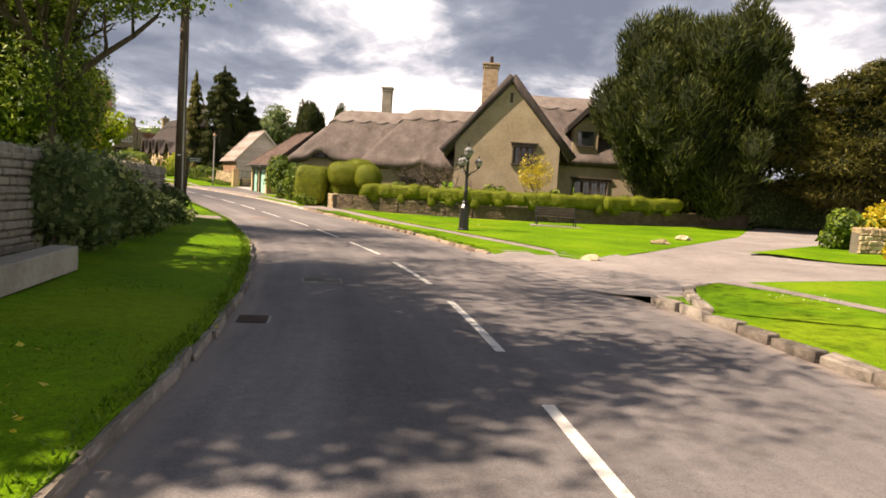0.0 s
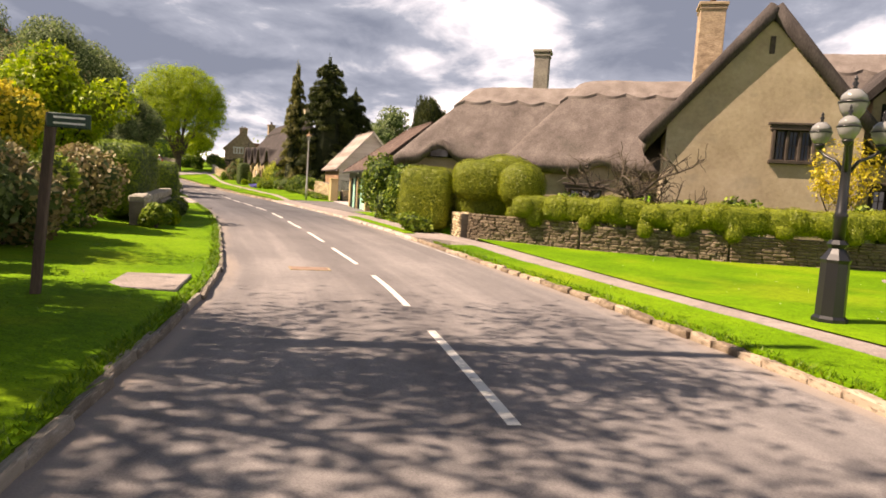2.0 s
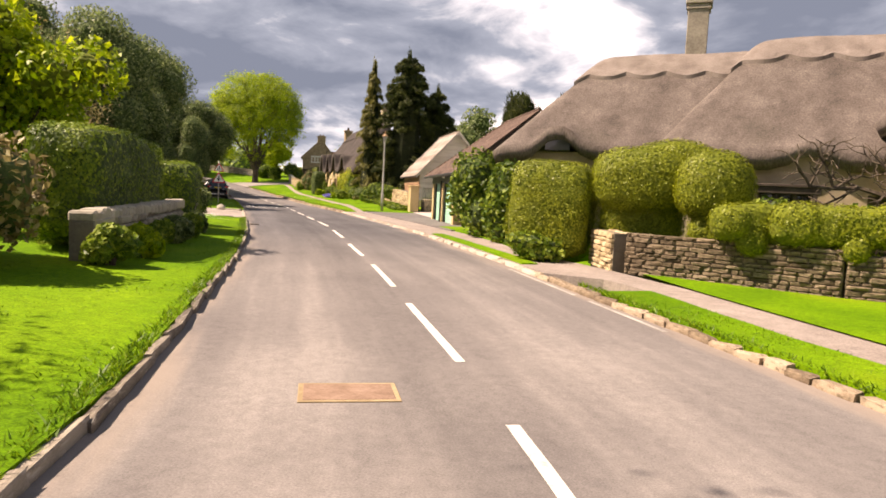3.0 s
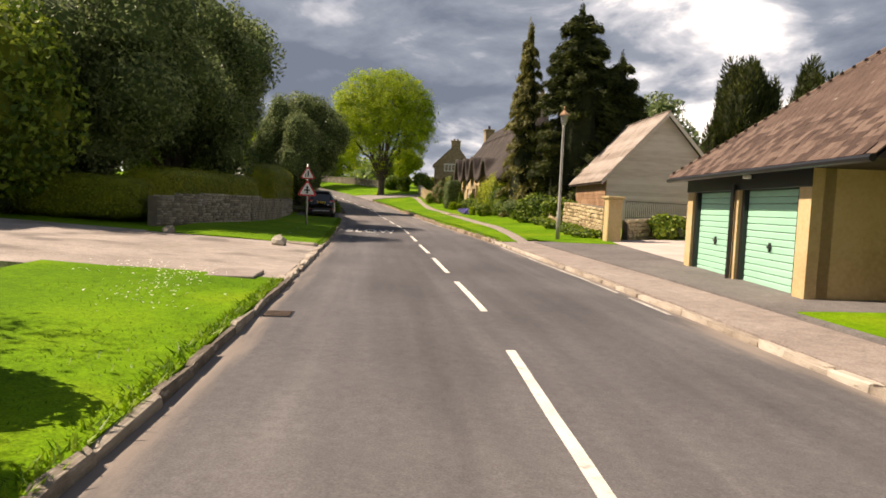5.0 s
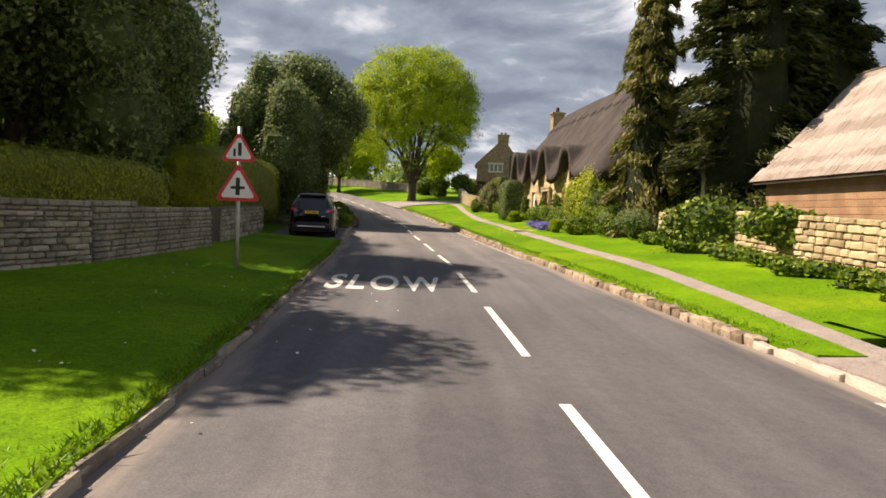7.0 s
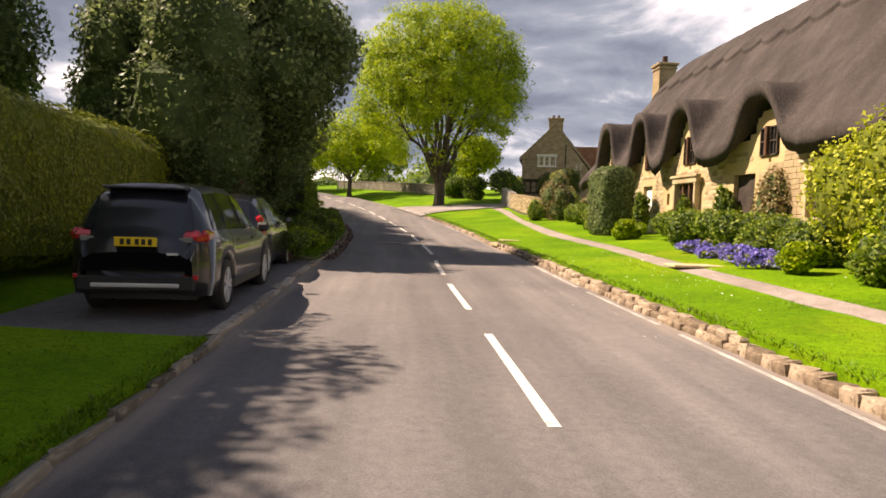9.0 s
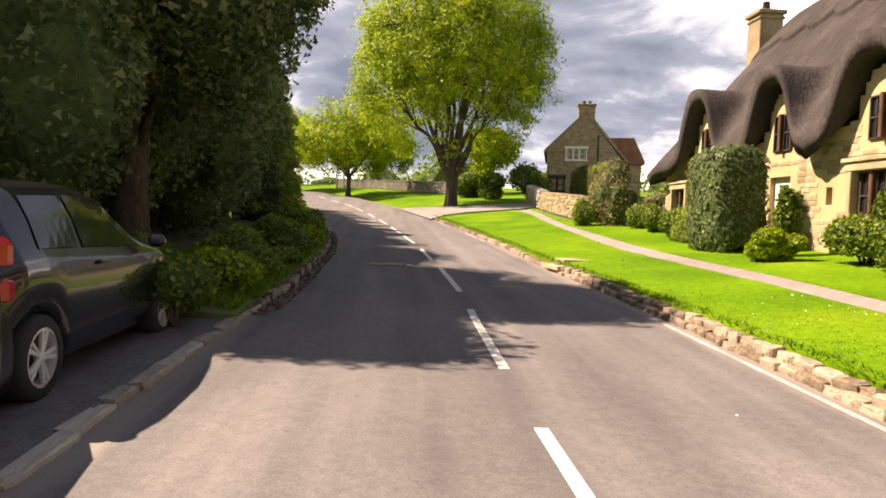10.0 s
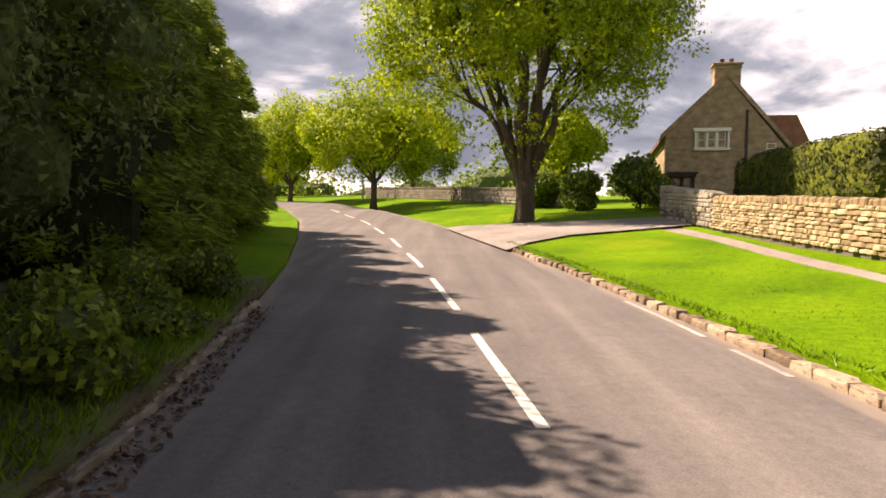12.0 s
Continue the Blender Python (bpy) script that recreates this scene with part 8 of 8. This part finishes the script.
# post and pole by the far lane
for s, d, h in ((150.5, -5.9, 4.8), (151.5, -5.2, 3.2)):
    t = thing("post", "grey post beside the far lane", "post", ga(s, d), 0)
    part("shaft", Mesh().tube([(0, 0, -0.1), (0, 0, h)], [0.1, 0.08], 8), GREYMETAL, t)
    if h < 4:
        part("board", Mesh().box((0, 0, h - 0.12), (0.9, 0.05, 0.22), 0.01), WHITE, t)


# ---- grass blades, weeds and small flowers ----
def sward(name, label, spots, tall, mats, seed, lean=0.35, wide=0.012):
    """Upright blades at (x, y, z, height factor)."""
    rng = np.random.default_rng(seed)
    p = np.array(spots)
    n = len(p)
    a = rng.uniform(0, 2 * math.pi, n)
    h = tall * rng.uniform(0.5, 1.3, n) * p[:, 3]
    side = np.stack([np.cos(a), np.sin(a), 0 * a], 1) * (wide * rng.uniform(0.7, 1.6, (n, 1)))
    tip = np.stack([rng.normal(0, lean, n) * h, rng.normal(0, lean, n) * h, h], 1)
    base = p[:, :3] - [0, 0, 0.015]
    v = np.stack([base - side, base + side, base + tip], 1).reshape(-1, 3)
    me = bpy.data.meshes.new(name)
    me.from_pydata(v.tolist(), [], np.arange(3 * n).reshape(-1, 3).tolist())
    me.materials.append(mats)
    return tagged(new(name, me), label, "grass", kind="stuff")


rg = np.random.default_rng(12)


def scatter(s0, s1, near, far, n, edge=0.0):
    """Spots between two offsets, thicker towards the first if edge."""
    out = []
    for s, k in zip(rg.uniform(s0, s1, n), rg.uniform(0, 1, n)):
        k = k ** (1 + edge)
        d = near(s) + (far(s) - near(s)) * k
        p = at(s, d)
        out.append((p.x, p.y, p.z, 1.0))
    return out


spots = scatter(-1, 47.7, lambda s: kl(s) - 0.07, lambda s: kl(s) - 2.6, 26000, 0.6)
spots += scatter(55.4, 75, lambda s: kl(s) - 0.07, lambda s: kl(s) - 3.2, 17000, 0.5)
spots += scatter(15.4, 31.0, lambda s: kr(s) + 0.15, path_a, 6000)
spots += scatter(59.6, 110, lambda s: kr(s) + 0.2, walk_a, 22000)
spots += scatter(60.2, 108, walk_b, lambda s: walk_b(s) + 1.8, 15000)
spots += scatter(2, 9.0, lambda s: kr(s) + 0.16, lambda s: kr(s) + 3.0, 4000)
sward("grass", "short mown grass blades on the verges", spots, 0.03, BLADE, 1, 0.9, 0.006)
edge = scatter(-1, 47.7, lambda s: kl(s) - 0.04, lambda s: kl(s) - 0.2, 9000)
edge += scatter(55.4, 75, lambda s: kl(s) - 0.03, lambda s: kl(s) - 0.2, 5000)
edge += scatter(15.4, 32.0, lambda s: kr(s) + 0.12, lambda s: kr(s) + 0.28, 2500)
edge += scatter(59.6, 110, lambda s: kr(s) + 0.18, lambda s: kr(s) + 0.36, 6000)
sward("edge_grass", "longer grass hanging over the kerbs", edge, 0.065, BLADE, 2, 0.8, 0.009)
weeds = scatter(83.8, 101, lambda s: kl(s) - 0.12, lambda s: kl(s) - 2.4, 42000)
sward("bank_grass", "rough grass and weeds under a hedge", weeds, 0.15, BLADE, 3, 0.5, 0.014)


def litter(name, label, spots, size, mats, seed):
    rng = np.random.default_rng(seed)
    p = np.array(spots)[:, :3] + [0, 0, 0.02]
    me = leaves(Mesh(), p, np.tile([0.0, 0.0, 1.0], (len(p), 1)), size, 0, 0.45, 1.4, rng)
    tagged(part(name, me, [mats], None, label), category="leaves", kind="stuff")


litter("dead_leaves", "brown dead leaves along a shaded kerb", scatter(84, 100, lambda s: kl(s) + 0.25, lambda s: kl(s) - 0.6, 6500), 0.036, leaf("dead_leaf", (0.06, 0.032, 0.018), (0.12, 0.065, 0.04), (0.20, 0.12, 0.075), 0.1), 5)


def daisies(clusters, mats, name, label, size=0.028, h=0.06):
    pts = []
    for s, d, r, n in clusters:
        for _ in range(n):
            p = at(s + rg.normal(0, r), d + rg.normal(0, r * 0.6))
            pts.append((p.x, p.y, p.z + h, 1))
    me = leaves(Mesh(), np.array(pts)[:, :3], np.tile([0.0, 0.0, 1.0], (len(pts), 1)), size, 0, 0.25, 1.1, rg)
    tagged(part(name, me, [mats], None, label), category="flowers", kind="stuff")


daisies([(47.2, -2.9, 0.5, 90), (46.0, -2.8, 0.5, 70), (47.6, -3.6, 0.5, 80), (45.0, -2.6, 0.6, 40), (60, -3.0, 2.5, 60), (9.0, 7.2, 0.8, 60), (22, 9.5, 3.0, 120), (78, 4.4, 1.5, 50), (83, 4.6, 0.8, 40), (80, 4.8, 2, 40)], L_WHITE, "daisies", "small white daisies in the mown grass")
daisies([(3.3, -1.75, 0.22, 12), (4.0, -2.2, 0.5, 8), (9, -1.9, 3.0, 10), (3.0, -1.55, 0.15, 6)], L_GOLD, "dandelions", "yellow dandelions at the verge edge", 0.045, 0.1)
for i, s in enumerate(np.arange(83.6, 101, 0.62)):
    shrub(ga(s, kl(s) - 1.0 - 0.45 * math.sin(i * 2.1)), "nettles and cow parsley under a hedge", (L_MID, L_LAUREL, L_SPRING, L_LAUREL, L_MID)[i % 5], (0.62, 0.5, 0.30 + 0.14 * math.sin(i * 1.3)), 1500, 0.05, 400 + i, 9, name="weeds", group="hedge bottom weeds")
for i, (s, d) in enumerate([(83.1, -2.4), (83.3, -3.2), (83.2, -4.0)]):
    shrub(ga(s, d), "nettles at the end of a parking strip", L_LAUREL, (0.45, 0.45, 0.4), 1100, 0.055, 425 + i, 6, name="weeds", group="hedge bottom weeds")
for i, (s, h) in enumerate([(9.4, 0.9), (11.2, 0.8), (13.6, 0.5), (16.6, 0.42), (19.9, 0.55)]):
    shrub(ga(s, -3.75, 0.1), "dark ivy hanging over an old wall", L_DARK, (1.1, 0.35, h), 1800, 0.07, 430 + i, 8, name="ivy", group="ivy on the old wall")
for i, (x, y, z, r, h) in enumerate([(-41.32, 80.01, 2.3, 0.3, 0.85), (-39.56, 78.75, 2.3, 0.3, 0.75), (-38.20, 77.50, 2.2, 0.35, 0.9), (-42.36, 81.55, 2.3, 0.32, 0.8)]):
    shrub((x, y, z), "climbing rose on a golden stone wall", L_LAUREL, (r, r * 0.7, h), 1100, 0.07, 440 + i, 8, name="climber", group="wall climbers")
